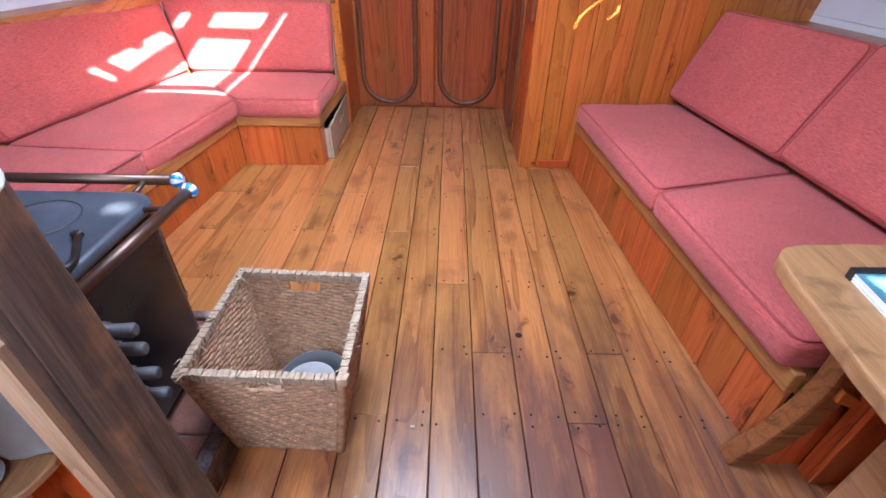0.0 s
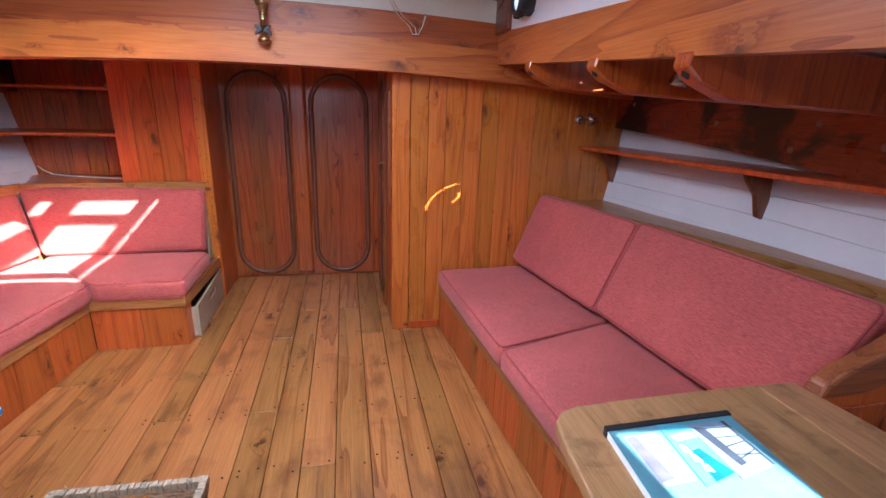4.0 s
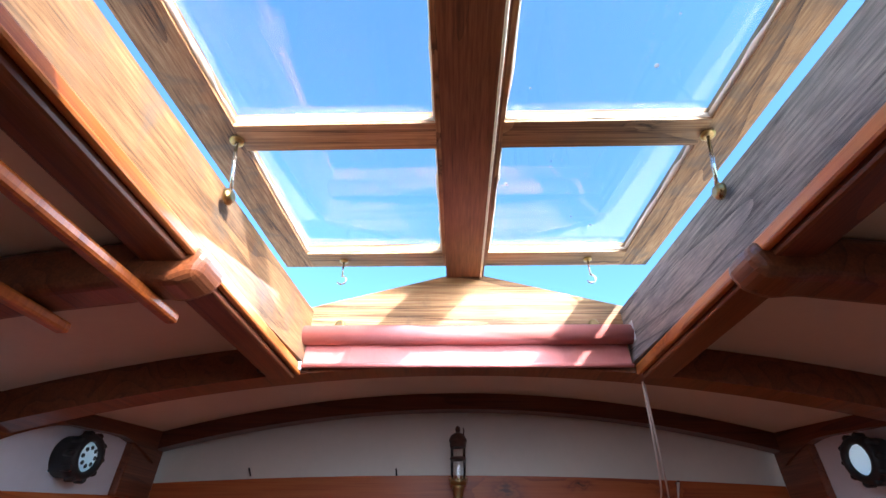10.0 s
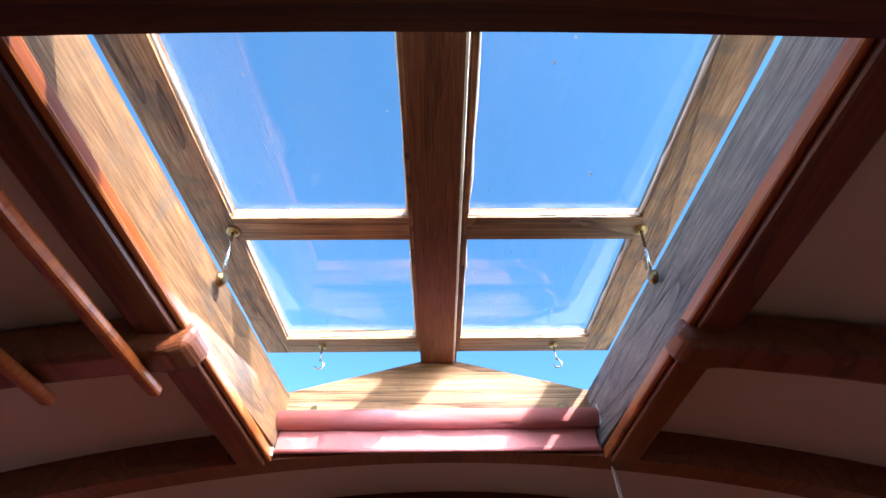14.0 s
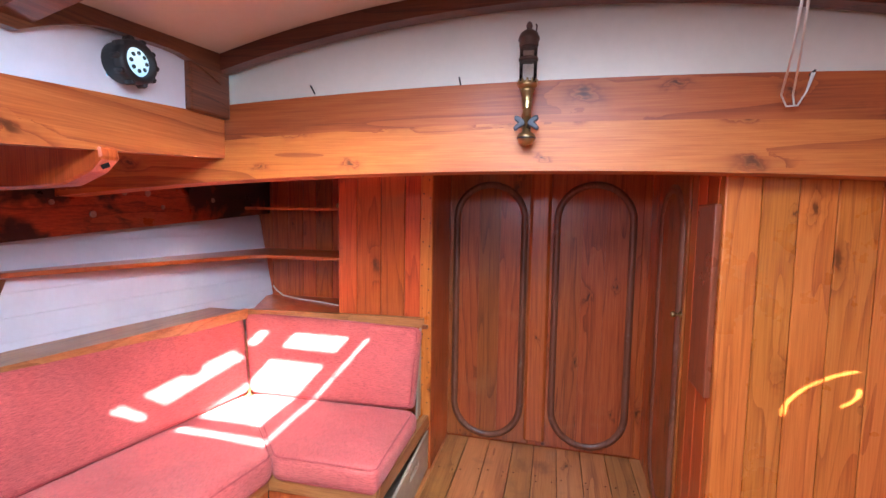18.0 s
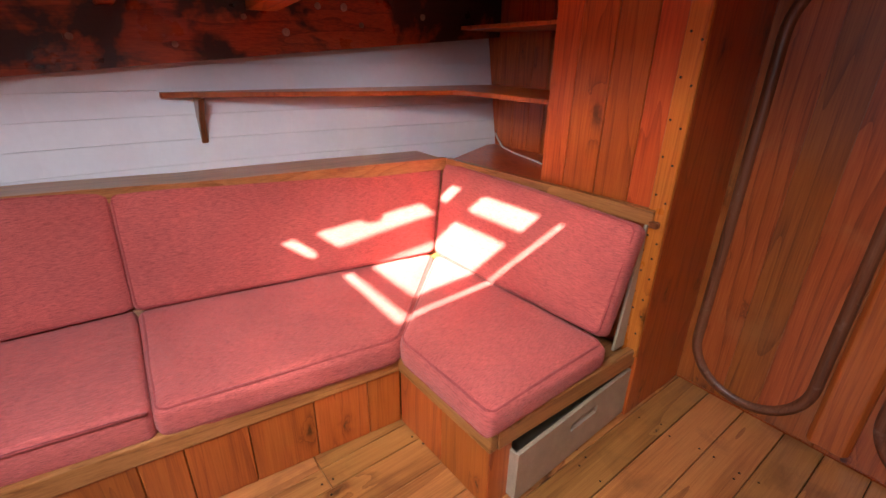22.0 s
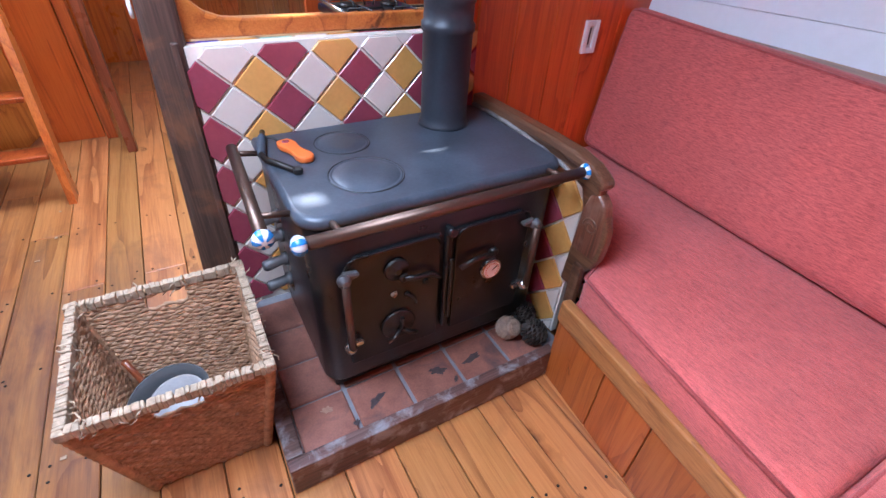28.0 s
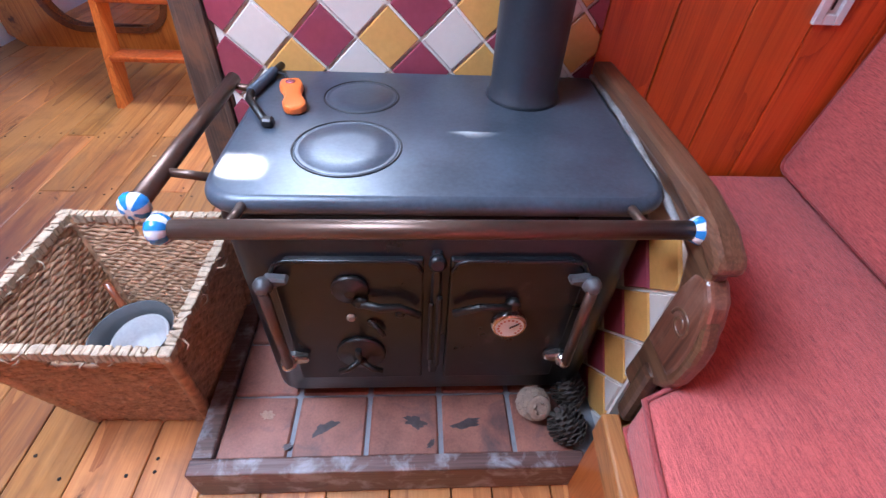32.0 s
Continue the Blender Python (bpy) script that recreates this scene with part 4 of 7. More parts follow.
for side in (-1, 1):
    flap = thing("skylight_flap", (MID + side * 0.25, 1.5, 2.38), "weathered teak glazed skylight flap propped open", "hatch", "skylight flaps", "structure")

    def bar(bm, xa, xb, ya, yb, th=0.034):
        lo = [(xa, ya, hatch_z(ya)), (xb, ya, hatch_z(ya)), (xb, yb, hatch_z(yb)), (xa, yb, hatch_z(yb))]
        hexa(bm, lo, [(p[0], p[1], p[2] + th) for p in lo])
    o, i = MID + side * 0.527, MID + side * 0.446
    part("outer_stile", one(bar, o, i, 0.745, 1.985), "teak_y", flap)
    part("inner_stile", one(bar, MID + side * 0.040, MID + side * 0.064, 0.745, 1.985), "teak_y", flap)
    part("front_rail", one(bar, i, MID + side * 0.064, 1.908, 1.985), "teak_x", flap)
    part("middle_rail", one(bar, i, MID + side * 0.064, 1.42, 1.488), "teak_x", flap)
    part("back_rail", one(bar, i, MID + side * 0.064, 0.745, 0.815), "teak_x", flap)
    for ya, yb in ((0.812, 1.423), (1.485, 1.911)):
        pb = bmesh.new()
        lo = [(i + side * 0.003, ya, hatch_z(ya) + 0.024), (MID + side * 0.062, ya, hatch_z(ya) + 0.024), (MID + side * 0.062, yb, hatch_z(yb) + 0.024), (i + side * 0.003, yb, hatch_z(yb) + 0.024)]
        hexa(pb, lo, [(p[0], p[1], p[2] + 0.004) for p in lo])
        pane = part("pane", pb, "pane", flap, "salt-streaked glass pane")
        pane.visible_shadow = False
        # putty bead round the pane
        pt = bmesh.new()
        zz = 0.006
        corners = [(i, ya), (MID + side * 0.064, ya), (MID + side * 0.064, yb), (i, yb)]
        jag = random.Random(int(ya * 100) + side)
        for (xa, y0), (xb, y1) in zip(corners, corners[1:] + corners[:1]):
            steps = 16
            pts = [(xa + (xb - xa) * t / steps, y0 + (y1 - y0) * t / steps) for t in range(steps + 1)]
            tube(pt, [(px, py, hatch_z(py) + 0.012) for px, py in pts], 0.006, 6, True, [0.003 + jag.random() * 0.005 for _ in pts])
        part("putty", pt, "white_grout", flap, "chipped white putty")
    # prop rod from flap to coaming
    stay = thing("flap_stay", (MID + side * 0.44, 1.46, 2.25), "brass hook stay holding the skylight flap open", "hook", "skylight stays")
    tb = bmesh.new()
    a, b = (MID + side * 0.452, 1.455, 2.372), (MID + side * 0.440, 1.475, 2.250)
    tube(tb, [a, b], 0.0036, 8)
    part("rod", tb, "steel", stay)
    part("top_eye", one(lathe, [(0.014, 0), (0.014, 0.004), (0.008, 0.008), (0.004, 0.006)], (a[0], a[1], a[2] + 0.004), (0, 0, -1), 12), "brass", stay)
    part("bottom_eye", one(lathe, [(0.016, 0), (0.016, 0.004), (0.010, 0.012), (0.005, 0.012)], (MID + side * 0.446, b[1], b[2]), (-side, 0, 0), 12), "brass", stay)
    # hanging catch hook at the front rail
    hx = MID + side * 0.348
    hk = thing("catch_hook", (hx, 1.95, 2.36), "small steel catch hook hanging from the skylight flap", "hook", "skylight catch hooks")
    hb = bmesh.new()
    pts = [(hx, 1.945, 2.405), (hx, 1.947, 2.36)] + [(hx + 0.013 * math.sin(t), 1.948, 2.347 + 0.013 * math.cos(t)) for t in np.linspace(0.0, 4.2, 9)]
    tube(hb, pts, 0.0028, 7)
    part("wire", hb, "steel", hk)
    part("eye", one(lathe, [(0.012, 0), (0.012, 0.003), (0.006, 0.006)], (hx, 1.945, 2.409), (0, 0, -1), 10), "brass", hk)
    pl = thing("catch_plate", (hx, 1.998, 2.22), "small brass eye plate on the skylight gable", "hook", "skylight catch plates")
    part("plate", one(lathe, [(0.014, 0), (0.014, 0.003), (0.009, 0.006), (0.004, 0.004)], (hx, 1.999, 2.234), (0, -1, 0), 12), "brass", pl)

# roller blind
bl = thing("roller_blind", (MID, 1.97, 2.1), "dusky pink roller blind rolled up under the skylight", "blind")
part("roll", one(tube, [(-0.500, 1.972, 2.192), (0.366, 1.972, 2.192)], 0.026, 20), "blind", bl)
fb = bmesh.new()
n = 14
rows = []
for k in range(n + 1):
    x = -0.492 + 0.845 * k / n
    w = 0.003 * math.sin(k * 1.9)
    rows.append([(x, 1.984 + w, 2.170), (x, 1.980 - w, 2.112), (x, 1.982 - w, 2.112), (x, 1.986 + w, 2.170)])
vs = [[fb.verts.new(p) for p in r] for r in rows]
for a, b in zip(vs, vs[1:]):
    for k in range(4):
        fb.faces.new((a[k], a[(k + 1) % 4], b[(k + 1) % 4], b[k]))
fb.faces.new(vs[0])
fb.faces.new(vs[-1][::-1])
part("flap", fb, "blind", bl)
part("bottom_bar", one(tube, [(-0.497, 1.981, 2.112), (0.357, 1.981, 2.112)], 0.006, 10), "blind", bl)
part("bar_end", one(rbox, -0.508, -0.494, 1.974, 1.988, 2.100, 2.122, 0.002), "white_ceramic", bl, "white bar end cap")
for x in (-0.508, 0.368):
    part("end_bracket", one(rbox, x - 0.005, x + 0.005, 1.945, 2.0, 2.165, 2.222, 0.003), "white_ceramic", bl, "white plastic bracket")
chain = thing("blind_chain", (0.5, 2.3, 1.77), "long white beaded pull chain looped over a nail", "cord")
cb = bmesh.new()
top1, top2 = Vector((0.366, 1.962, 2.19)), Vector((0.372, 1.978, 2.19))
for k, t0 in enumerate((top1, top2)):
    end = Vector((0.655 + 0.03 * k, 2.765, 1.875))
    pts = []
    for q in range(15):
        u = q / 14
        p = t0.lerp(end, u)
        p.z -= 0.16 * math.sin(math.pi * u) * (1 - 0.5 * u)
        pts.append(p)
    pts += [Vector((0.672 + 0.02 * k, 2.77, 1.842 + 0.004 * k)), Vector((0.705, 2.778, 1.845)), Vector((0.728, 2.785, 1.885)), Vector((0.742 + 0.006 * k, 2.79, 1.942))]
    tube(cb, pts, 0.0028, 6)
part("chain", cb, "cord", chain)
part("nail", one(tube, [(0.744, 2.81, 1.94), (0.744, 2.78, 1.946)], 0.003, 8), "iron", chain)

# cleat beside the blind, rods below the deckhead
cl = thing("cleat", (-0.60, 1.99, 2.1), "small dark cleat screwed to the roof beam", "cleat")
part("base", one(rbox, -0.612, -0.588, 1.985, 2.002, 2.098, 2.122, 0.003), "iron", cl)
part("horn", one(tube, [(-0.612, 1.975, 2.124), (-0.588, 1.975, 2.095)], 0.005, 8), "iron", cl)
for x, yend in ((-0.575, 1.545), (-0.745, 1.535), (-0.99, 1.62)):
    rod = thing("hanging_rod", (x, 1.0, 2.03), "slim reddish varnished rod hung under the deckhead", "rod", "deckhead rods")
    dz = -0.105 * (x - MID) ** 2
    part("rod", one(rbox, x - 0.011, x + 0.011, 0.05, yend, 2.055 + dz, 2.075 + dz, 0.006, 2), "cedar_v", rod)

# ---------- oil lamp on the great beam ----------
lx, ly = -0.088, 2.735
lamp = thing("oil_lamp", (lx, ly, 1.74), "tarnished brass gimballed oil lamp with a slim glass chimney", "lamp")
part("tank", one(lathe, [(0.004, 0.0), (0.018, 0.003), (0.027, 0.014), (0.030, 0.026), (0.027, 0.036), (0.015, 0.043), (0.013, 0.10)], (lx, ly, 1.737), (0, 0, 1), 20), "brass", lamp, "", True)
part("tank_band", one(lathe, [(0.0295, 0), (0.032, 0.003), (0.0295, 0.006)], (lx, ly, 1.757), (0, 0, 1), 20), "iron", lamp)
part("stem", one(lathe, [(0.014, 0), (0.014, 0.03), (0.016, 0.055), (0.0175, 0.078), (0.022, 0.083), (0.022, 0.090), (0.016, 0.094)], (lx, ly, 1.828), (0, 0, 1), 18), "brass", lamp, "", True)
part("gallery", one(lathe, [(0.018, 0), (0.029, 0.004), (0.031, 0.012), (0.0305, 0.020), (0.029, 0.012)], (lx, ly, 1.920), (0, 0, 1), 20), "brass", lamp)
for q in range(12):
    a = math.tau * q / 12
    part("gallery_tooth", one(tube, [(lx + 0.0305 * math.cos(a), ly + 0.0305 * math.sin(a), 1.936), (lx + 0.031 * math.cos(a), ly + 0.031 * math.sin(a), 1.949)], 0.004, 6, True, [0.005, 0.0022]), "brass", lamp)
cg = bmesh.new()
lathe(cg, [(0.0285, 0), (0.0288, 0.06), (0.0285, 0.125)], (lx, ly, 1.936), (0, 0, 1), 24)
bmesh.ops.delete(cg, geom=[f for f in cg.faces if len(f.verts) > 4], context="FACES")
part("chimney", cg, "thin_glass", lamp, "clear glass chimney", True)
part("burner_tube", one(lathe, [(0.009, 0), (0.008, 0.018), (0.003, 0.020)], (lx, ly, 1.926), (0, 0, 1), 12), "brass", lamp)
part("chimney_band", one(lathe, [(0.0288, 0), (0.0315, 0.002), (0.0315, 0.008), (0.0288, 0.010)], (lx, ly, 2.008), (0, 0, 1), 24), "lamp_brown", lamp, "dark band round the glass")
cp = part("cap", one(lathe, [(0.029, 0), (0.031, 0.002), (0.031, 0.020), (0.035, 0.022), (0.034, 0.030), (0.028, 0.043), (0.017, 0.052), (0.008, 0.056)], (lx, ly, 2.052), (0, 0, 1), 20), "lamp_brown", lamp, "domed dark brown cap")
part("finial", one(lathe, [(0.005, 0), (0.009, 0.007), (0.0105, 0.014), (0.008, 0.022), (0.003, 0.027)], (lx, ly, 2.106), (0, 0, 1), 12), "lamp_brown", cp)
part("cap_hook", one(tube, [(lx + 0.022, ly, 2.098), (lx + 0.024, ly, 2.118), (lx + 0.021, ly, 2.124)], 0.0028, 6), "lamp_brown", cp)
part("wall_bracket", one(rbox, lx - 0.012, lx + 0.012, ly, 2.81, 1.795, 1.82, 0.004), "iron", lamp)
for d in (-1, 1):
    wing = bmesh.new()
    prism(wing, [(lx + d * 0.004, 1.800), (lx + d * 0.004, 1.812), (lx + d * 0.020, 1.826), (lx + d * 0.036, 1.832), (lx + d * 0.040, 1.818), (lx + d * 0.026, 1.808), (lx + d * 0.042, 1.792), (lx + d * 0.036, 1.780), (lx + d * 0.020, 1.792)], "y", ly - 0.026, ly - 0.012, 0.003, 1)
    part("wing", wing, "lamp_blue", lamp, "blue-black wing of the gimbal screw")
for x in (-0.91, -0.33):
    nail = thing("nail", (x, 2.80, 1.97), "small dark nail above the great beam", "nail", "beam nails")
    part("shank", one(tube, [(x, 2.822, 1.962), (x, 2.79, 1.985)], 0.003, 6), "iron", nail)

# ---------- round ventilators in the coaming ----------
for side in (-1, 1):
    c = Vector((MID + side * 1.232, VENT_Y, VENT_Z))
    v = thing("round_ventilator", c, "black round ventilator with a chromed face in the coaming" if side < 0 else "black round porthole with a pale glass in the coaming", "ventilator", "coaming ventilators")
    rb = bmesh.new()
    lathe(rb, [(0.046, -0.012), (0.060, -0.012), (0.060, 0.030), (0.066, 0.036), (0.066, 0.062), (0.060, 0.072), (0.046, 0.072), (0.042, 0.060), (0.042, 0.0), (0.046, -0.012)], c, (-side, 0, 0), 28)
    bmesh.ops.delete(rb, geom=[f for f in rb.faces if len(f.verts) > 4], context="FACES")
    part("ring", rb, "black", v)
    for k in range(10):
        a = k * math.tau / 10
        p = c + Vector((-side * 0.050, 0.066 * math.cos(a), 0.066 * math.sin(a)))
        part("grip_lobe", one(lathe, [(0.009, -0.012), (0.010, 0.012), (0.006, 0.018)], p, (-side, 0, 0), 8), "black", v)
    fb = bmesh.new()
    lathe(fb, [(0.0425, 0.058), (0.038, 0.063), (0.028, 0.066), (0.004, 0.068)], c, (-side, 0, 0), 24)
    bmesh.ops.delete(fb, geom=[f for f in fb.faces if len(f.verts) > 4 and f.calc_area() > 0.001], context="FACES")
    face = part("face", fb, "milky_glass", v, "daylit milky glass face")
    if side < 0:
        for k in range(8):
            a = k * math.tau / 8
            p = c + Vector((0.0660, 0.026 * math.cos(a), 0.026 * math.sin(a)))
            part("slot", one(lathe, [(0.0065, -0.004), (0.0065, 0.0015)], p, (1, 0, 0), 8), "black", face)


# ---------- doors in the forward bulkhead ----------
def racetrack(bm, cu, z0, z1, half, width, proud, put):
    """A raised oblong ring with round ends. put(u, z, out) gives the place."""
    outer, inner = [], []
    for r, store in ((half, outer), (half - width, inner)):
        for q in range(25):
            a = math.pi * q / 24
            store.append((cu + r * math.cos(a), z1 - half + r * math.sin(a)))
        for q in range(25):
            a = math.pi + math.pi * q / 24
            store.append((cu + r * math.cos(a), z0 + half + r * math.sin(a)))
    k = len(outer)
    rings = []
    for store, outs in ((outer, (0.0, proud * 0.6)), (None, (proud,)), (inner, (proud * 0.6, 0.0))):
        for o in outs:
            if store is None:
                pts = [((a[0] + b[0]) / 2, (a[1] + b[1]) / 2) for a, b in zip(outer, inner)]
            else:
                pts = store
            rings.append([bm.verts.new(put(u, z, o)) for u, z in pts])
    for a, b in zip(rings, rings[1:]):
        for q in range(k):
            bm.faces.new((a[q], a[(q + 1) % k], b[(q + 1) % k], b[q])).smooth = True


fput = lambda u, z, o: (u, 4.1 - o, z)
sput = lambda u, z, o: (0.576 - o, u, z)
for cu, put, z0, z1, half, nm in ((-0.382, fput, 0.02, 1.71, 0.238, "door_1"), (0.255, fput, 0.02, 1.71, 0.242, "door_2"), (3.55, sput, 0.05, 1.66, 0.215, "door_3")):
    b = bmesh.new()
    w = half + 0.035
    c = [put(cu - w, 0.012, 0.012), put(cu + w, 0.012, 0.0)]
    lo = [min(c[0][q], c[1][q]) for q in range(3)]
    hi = [max(c[0][q], c[1][q]) for q in range(3)]
    rbox(b, lo[0], hi[0], lo[1], hi[1], 0.012, 1.79, 0.003)
    door = setting(nm, b, "door_wood", "red cedar door with a dark oval moulding, closed", "door")
    rb = bmesh.new()
    racetrack(rb, cu, z0, z1, half, 0.042, 0.030, put)
    part("oval_moulding", rb, "moulding", door, "dark rounded oval moulding")
    # inner boards of the panel
    k = 3
    for q in range(k):
        ua, ub = cu - half + 0.04 + (2 * half - 0.08) * q / k, cu - half + 0.04 + (2 * half - 0.08) * (q + 1) / k
        bb = bmesh.new()
        cut = max(abs(ua - cu), abs(ub - cu))
        r = half - 0.03
        ends = []
        for u in (ua, (ua + ub) / 2, ub):
            ends.append(math.sqrt(max(0.0, r * r - (u - cu) ** 2)))
        us = (ua + 0.001, (ua + ub) / 2, ub - 0.001)
        ring = [(u, z0 + half - e) for u, e in zip(us, ends)] + [(u, z1 - half + e) for u, e in zip(us[::-1], ends[::-1])]
        hexa(bb, [put(u, z, 0.010) for u, z in ring], [put(u, z, 0.0155) for u, z in ring])
        part("panel_board", bb, "door_wood", door)
pb = bmesh.new()
prism(pb, [(-0.135, 4.088), (-0.135, 4.070), (-0.118, 4.050), (-0.02, 4.050), (-0.003, 4.070), (-0.003, 4.088)], "z", 0.05, 1.80, 0.006, 2)
setting("door_post", pb, "bench_v", "rounded red cedar post between the two doors", "post")
dk = thing("door_knob", (0.55, 3.33, 1.08), "small brass door knob on the cedar partition", "knob")
part("rose", one(lathe, [(0.016, 0), (0.016, 0.004), (0.007, 0.008), (0.007, 0.022), (0.014, 0.028), (0.014, 0.038), (0.006, 0.044)], (0.564, 3.33, 1.08), (-1, 0, 0), 16), "brass", dk)
setting("edge_board", one(rbox, 0.552, 0.576, 2.94, 3.13, 0.86, 1.555, 0.006, 2), "cedar_dark", "dark brown board fixed at the doorway edge", "board")


# ---------- settees ----------
def quad_at(q, u, w):
    a, b = (u + 1) / 2, (w + 1) / 2
    return q[0] * (1 - a) * (1 - b) + q[1] * a * (1 - b) + q[2] * a * b + q[3] * (1 - a) * b


def cushion(bm, quad, thick, up, puff=0.012, cuts=17, seed=1, rad=0.036):
    """A boxed, stuffed cushion. quad: four corners of its outer face in order; up: the way that face looks."""
    q = [Vector(p) for p in quad]
    nrm = Vector(up).normalized()
    half = Vector(((q[1] - q[0]).length / 2, (q[3] - q[0]).length / 2, thick / 2))
    r = min(rad, thick * 0.42)
    b2 = bmesh.new()
    bmesh.ops.create_cube(b2, size=2.0)
    bmesh.ops.subdivide_edges(b2, edges=b2.edges[:], cuts=cuts, use_grid_fill=True)
    for v in b2.verts:
        # crowd the grid towards the edges, then round them
        c = [math.copysign(1 - (1 - abs(t)) ** 2.0, t) for t in v.co]
        p = Vector((c[0] * half.x, c[1] * half.y, c[2] * half.z))
        core = Vector([max(-h + r, min(h - r, t)) for t, h in zip(p, half)])
        off = p - core
        if off.length > 1e-6:
            p = core + off.normalized() * r
        u, w, h = p.x / half.x, p.y / half.y, p.z
        base = quad_at(q, u, w)
        swell = puff * (1 - abs(u) ** 4) * (1 - abs(w) ** 4)
        lump = 0.005 * noise.noise(Vector((base.x * 5, base.y * 5, base.z * 5 + seed))) + 0.002 * noise.noise(Vector((base.x * 17, base.y * 17, base.z * 17 + seed)))
        k = (h / half.z + 1) / 2
        sag = 0.006 * (1 - (2 * k - 1) ** 2)
        base += (base - quad_at(q, 0, 0)).normalized() * sag * (1.0 if max(abs(u), abs(w)) > 0.9 else 0.0)
        v.co = base + nrm * (h - half.z + (swell + lump) * k)
    bmesh.ops.recalc_face_normals(b2, faces=b2.faces[:])
    for f in b2.faces:
        f.smooth = True
    join(bm, b2)


def piping(bm, quad, thick, up, low=False, r=0.0056, rad=0.036):
    """The corded seam round the outer or the inner face."""
    nrm = Vector(up).normalized()
    q = [Vector(p) for p in quad]
    hx, hy = (q[1] - q[0]).length / 2, (q[3] - q[0]).length / 2
    rc = min(rad, thick * 0.42)
    ins, e = rc * 0.30, rc * 1.1
    pts = []
    for cx, cy, a0 in ((hx - e, -hy + e, -90), (hx - e, hy - e, 0), (-hx + e, hy - e, 90), (-hx + e, -hy + e, 180)):
        for k in range(5):
            a = radians(a0 + 90 * k / 4)
            x, y = cx + (e - ins) * math.cos(a), cy + (e - ins) * math.sin(a)
            pts.append((x, y))
    ring = []
    for (x0, y0), (x1, y1) in zip(pts, pts[1:] + pts[:1]):
        n = 10 if math.hypot(x1 - x0, y1 - y0) > 0.1 else 1
        for k in range(n):
            ring.append((x0 + (x1 - x0) * k / n, y0 + (y1 - y0) * k / n))
    depth = thick - ins if low else ins
    out = []
    for x, y in ring + ring[:2]:
        p = quad_at(q, x / hx, y / hy) - nrm * depth
        out.append(p + nrm * 0.002 * noise.noise(p * 9))
    tube(bm, out, r, 6, False)


def cushion_thing(quad, thick, up, label, mat="red", group="", puff=0.012, seed=1):
    mid = sum((Vector(p) for p in quad), Vector()) / 4
    quad = [tuple(mid + (Vector(p) - mid) * 1.012) for p in quad]
    base = min(quad, key=lambda p: p[2])
    ob = thing("cushion", base, label, "cushion", group)
    part("cover", one(cushion, quad, thick, up, puff, 17, seed), mat, ob)
    part("piping", one(piping, quad, thick, up), "red_cord_shade", ob)
    part("piping", one(piping, quad, thick, up, True), "red_cord_shade", ob)
    return ob


def facing(a, b, c):
    return (Vector(b) - Vector(a)).cross(Vector(c) - Vector(a)).normalized()


# port settee base
ps = thing("settee_base", (-1.5, 2.4, 0), "L-shaped varnished settee base with boarded front and oak edge", "settee", "settee bases")
FA, FB, FC, FD = Vector((-1.342, 1.40, 0)), Vector((-1.19, 2.885, 0)), Vector((-0.685, 2.895, 0)), Vector((-0.672, 3.66, 0))


def front_board(bm, a, b, u0, u1, z0, z1, th=0.016, gap=0.0012):
    """One board of a front that runs from a to b; u is the way along in metres."""
    d = (b - a).normalized()
    nrm = Vector((d.y, -d.x, 0))
    p0, p1 = a + d * (u0 + gap), a + d * (u1 - gap)
    lo = [p0, p1, p1 - nrm * th, p0 - nrm * th]
    b2 = bmesh.new()
    hexa(b2, [(p.x, p.y, z0) for p in lo], [(p.x, p.y, z1) for p in lo])
    bmesh.ops.recalc_face_normals(b2, faces=b2.faces[:])
    bmesh.ops.bevel(b2, geom=b2.edges[:], offset=0.0025, segments=1, affect="EDGES")
    join(bm, b2)


def boarded(parent, a, b, widths, z0, z1, mat="bench_v"):
    total, u, k = (b - a).length, 0.0, 0
    while u < total - 0.02:
        w = widths[k % len(widths)]
        e = min(u + w, total)
        if total - e < 0.03:
            e = total
        part("board", one(front_board, a, b, u, e, z0, z1), mat, parent)
        u = e
        k += 1


boarded(ps, FA, FB, (0.215, 0.175, 0.225, 0.125, 0.19, 0.22, 0.205), 0.0, 0.265)
boarded(ps, FB, FC, (0.26, 0.25), 0.0, 0.265)
part("end_panel", one(front_board, FC, Vector((-0.680, 3.00, 0)), 0.0, 0.1, 0.0, 0.265), "bench_v", ps)
# Near-black filling paints the shade behind the boards.
part("carcass", one(prism, [(-1.36, 1.43), (-1.215, 2.91), (-0.71, 2.915), (-0.71, 2.98), (-1.60, 2.98), (-1.60, 1.43)], "z", 0.0, 0.26), "near_black", ps)
part("seat_deck", one(prism, [(-1.35, 1.42), (-1.46, 1.40), (-1.46, 0.735), (-2.2, 0.735), (-2.2, 3.63), (-0.69, 3.63), (-0.69, 2.91), (-1.205, 2.90)], "z", 0.262, 0.318), "oak_y", ps)


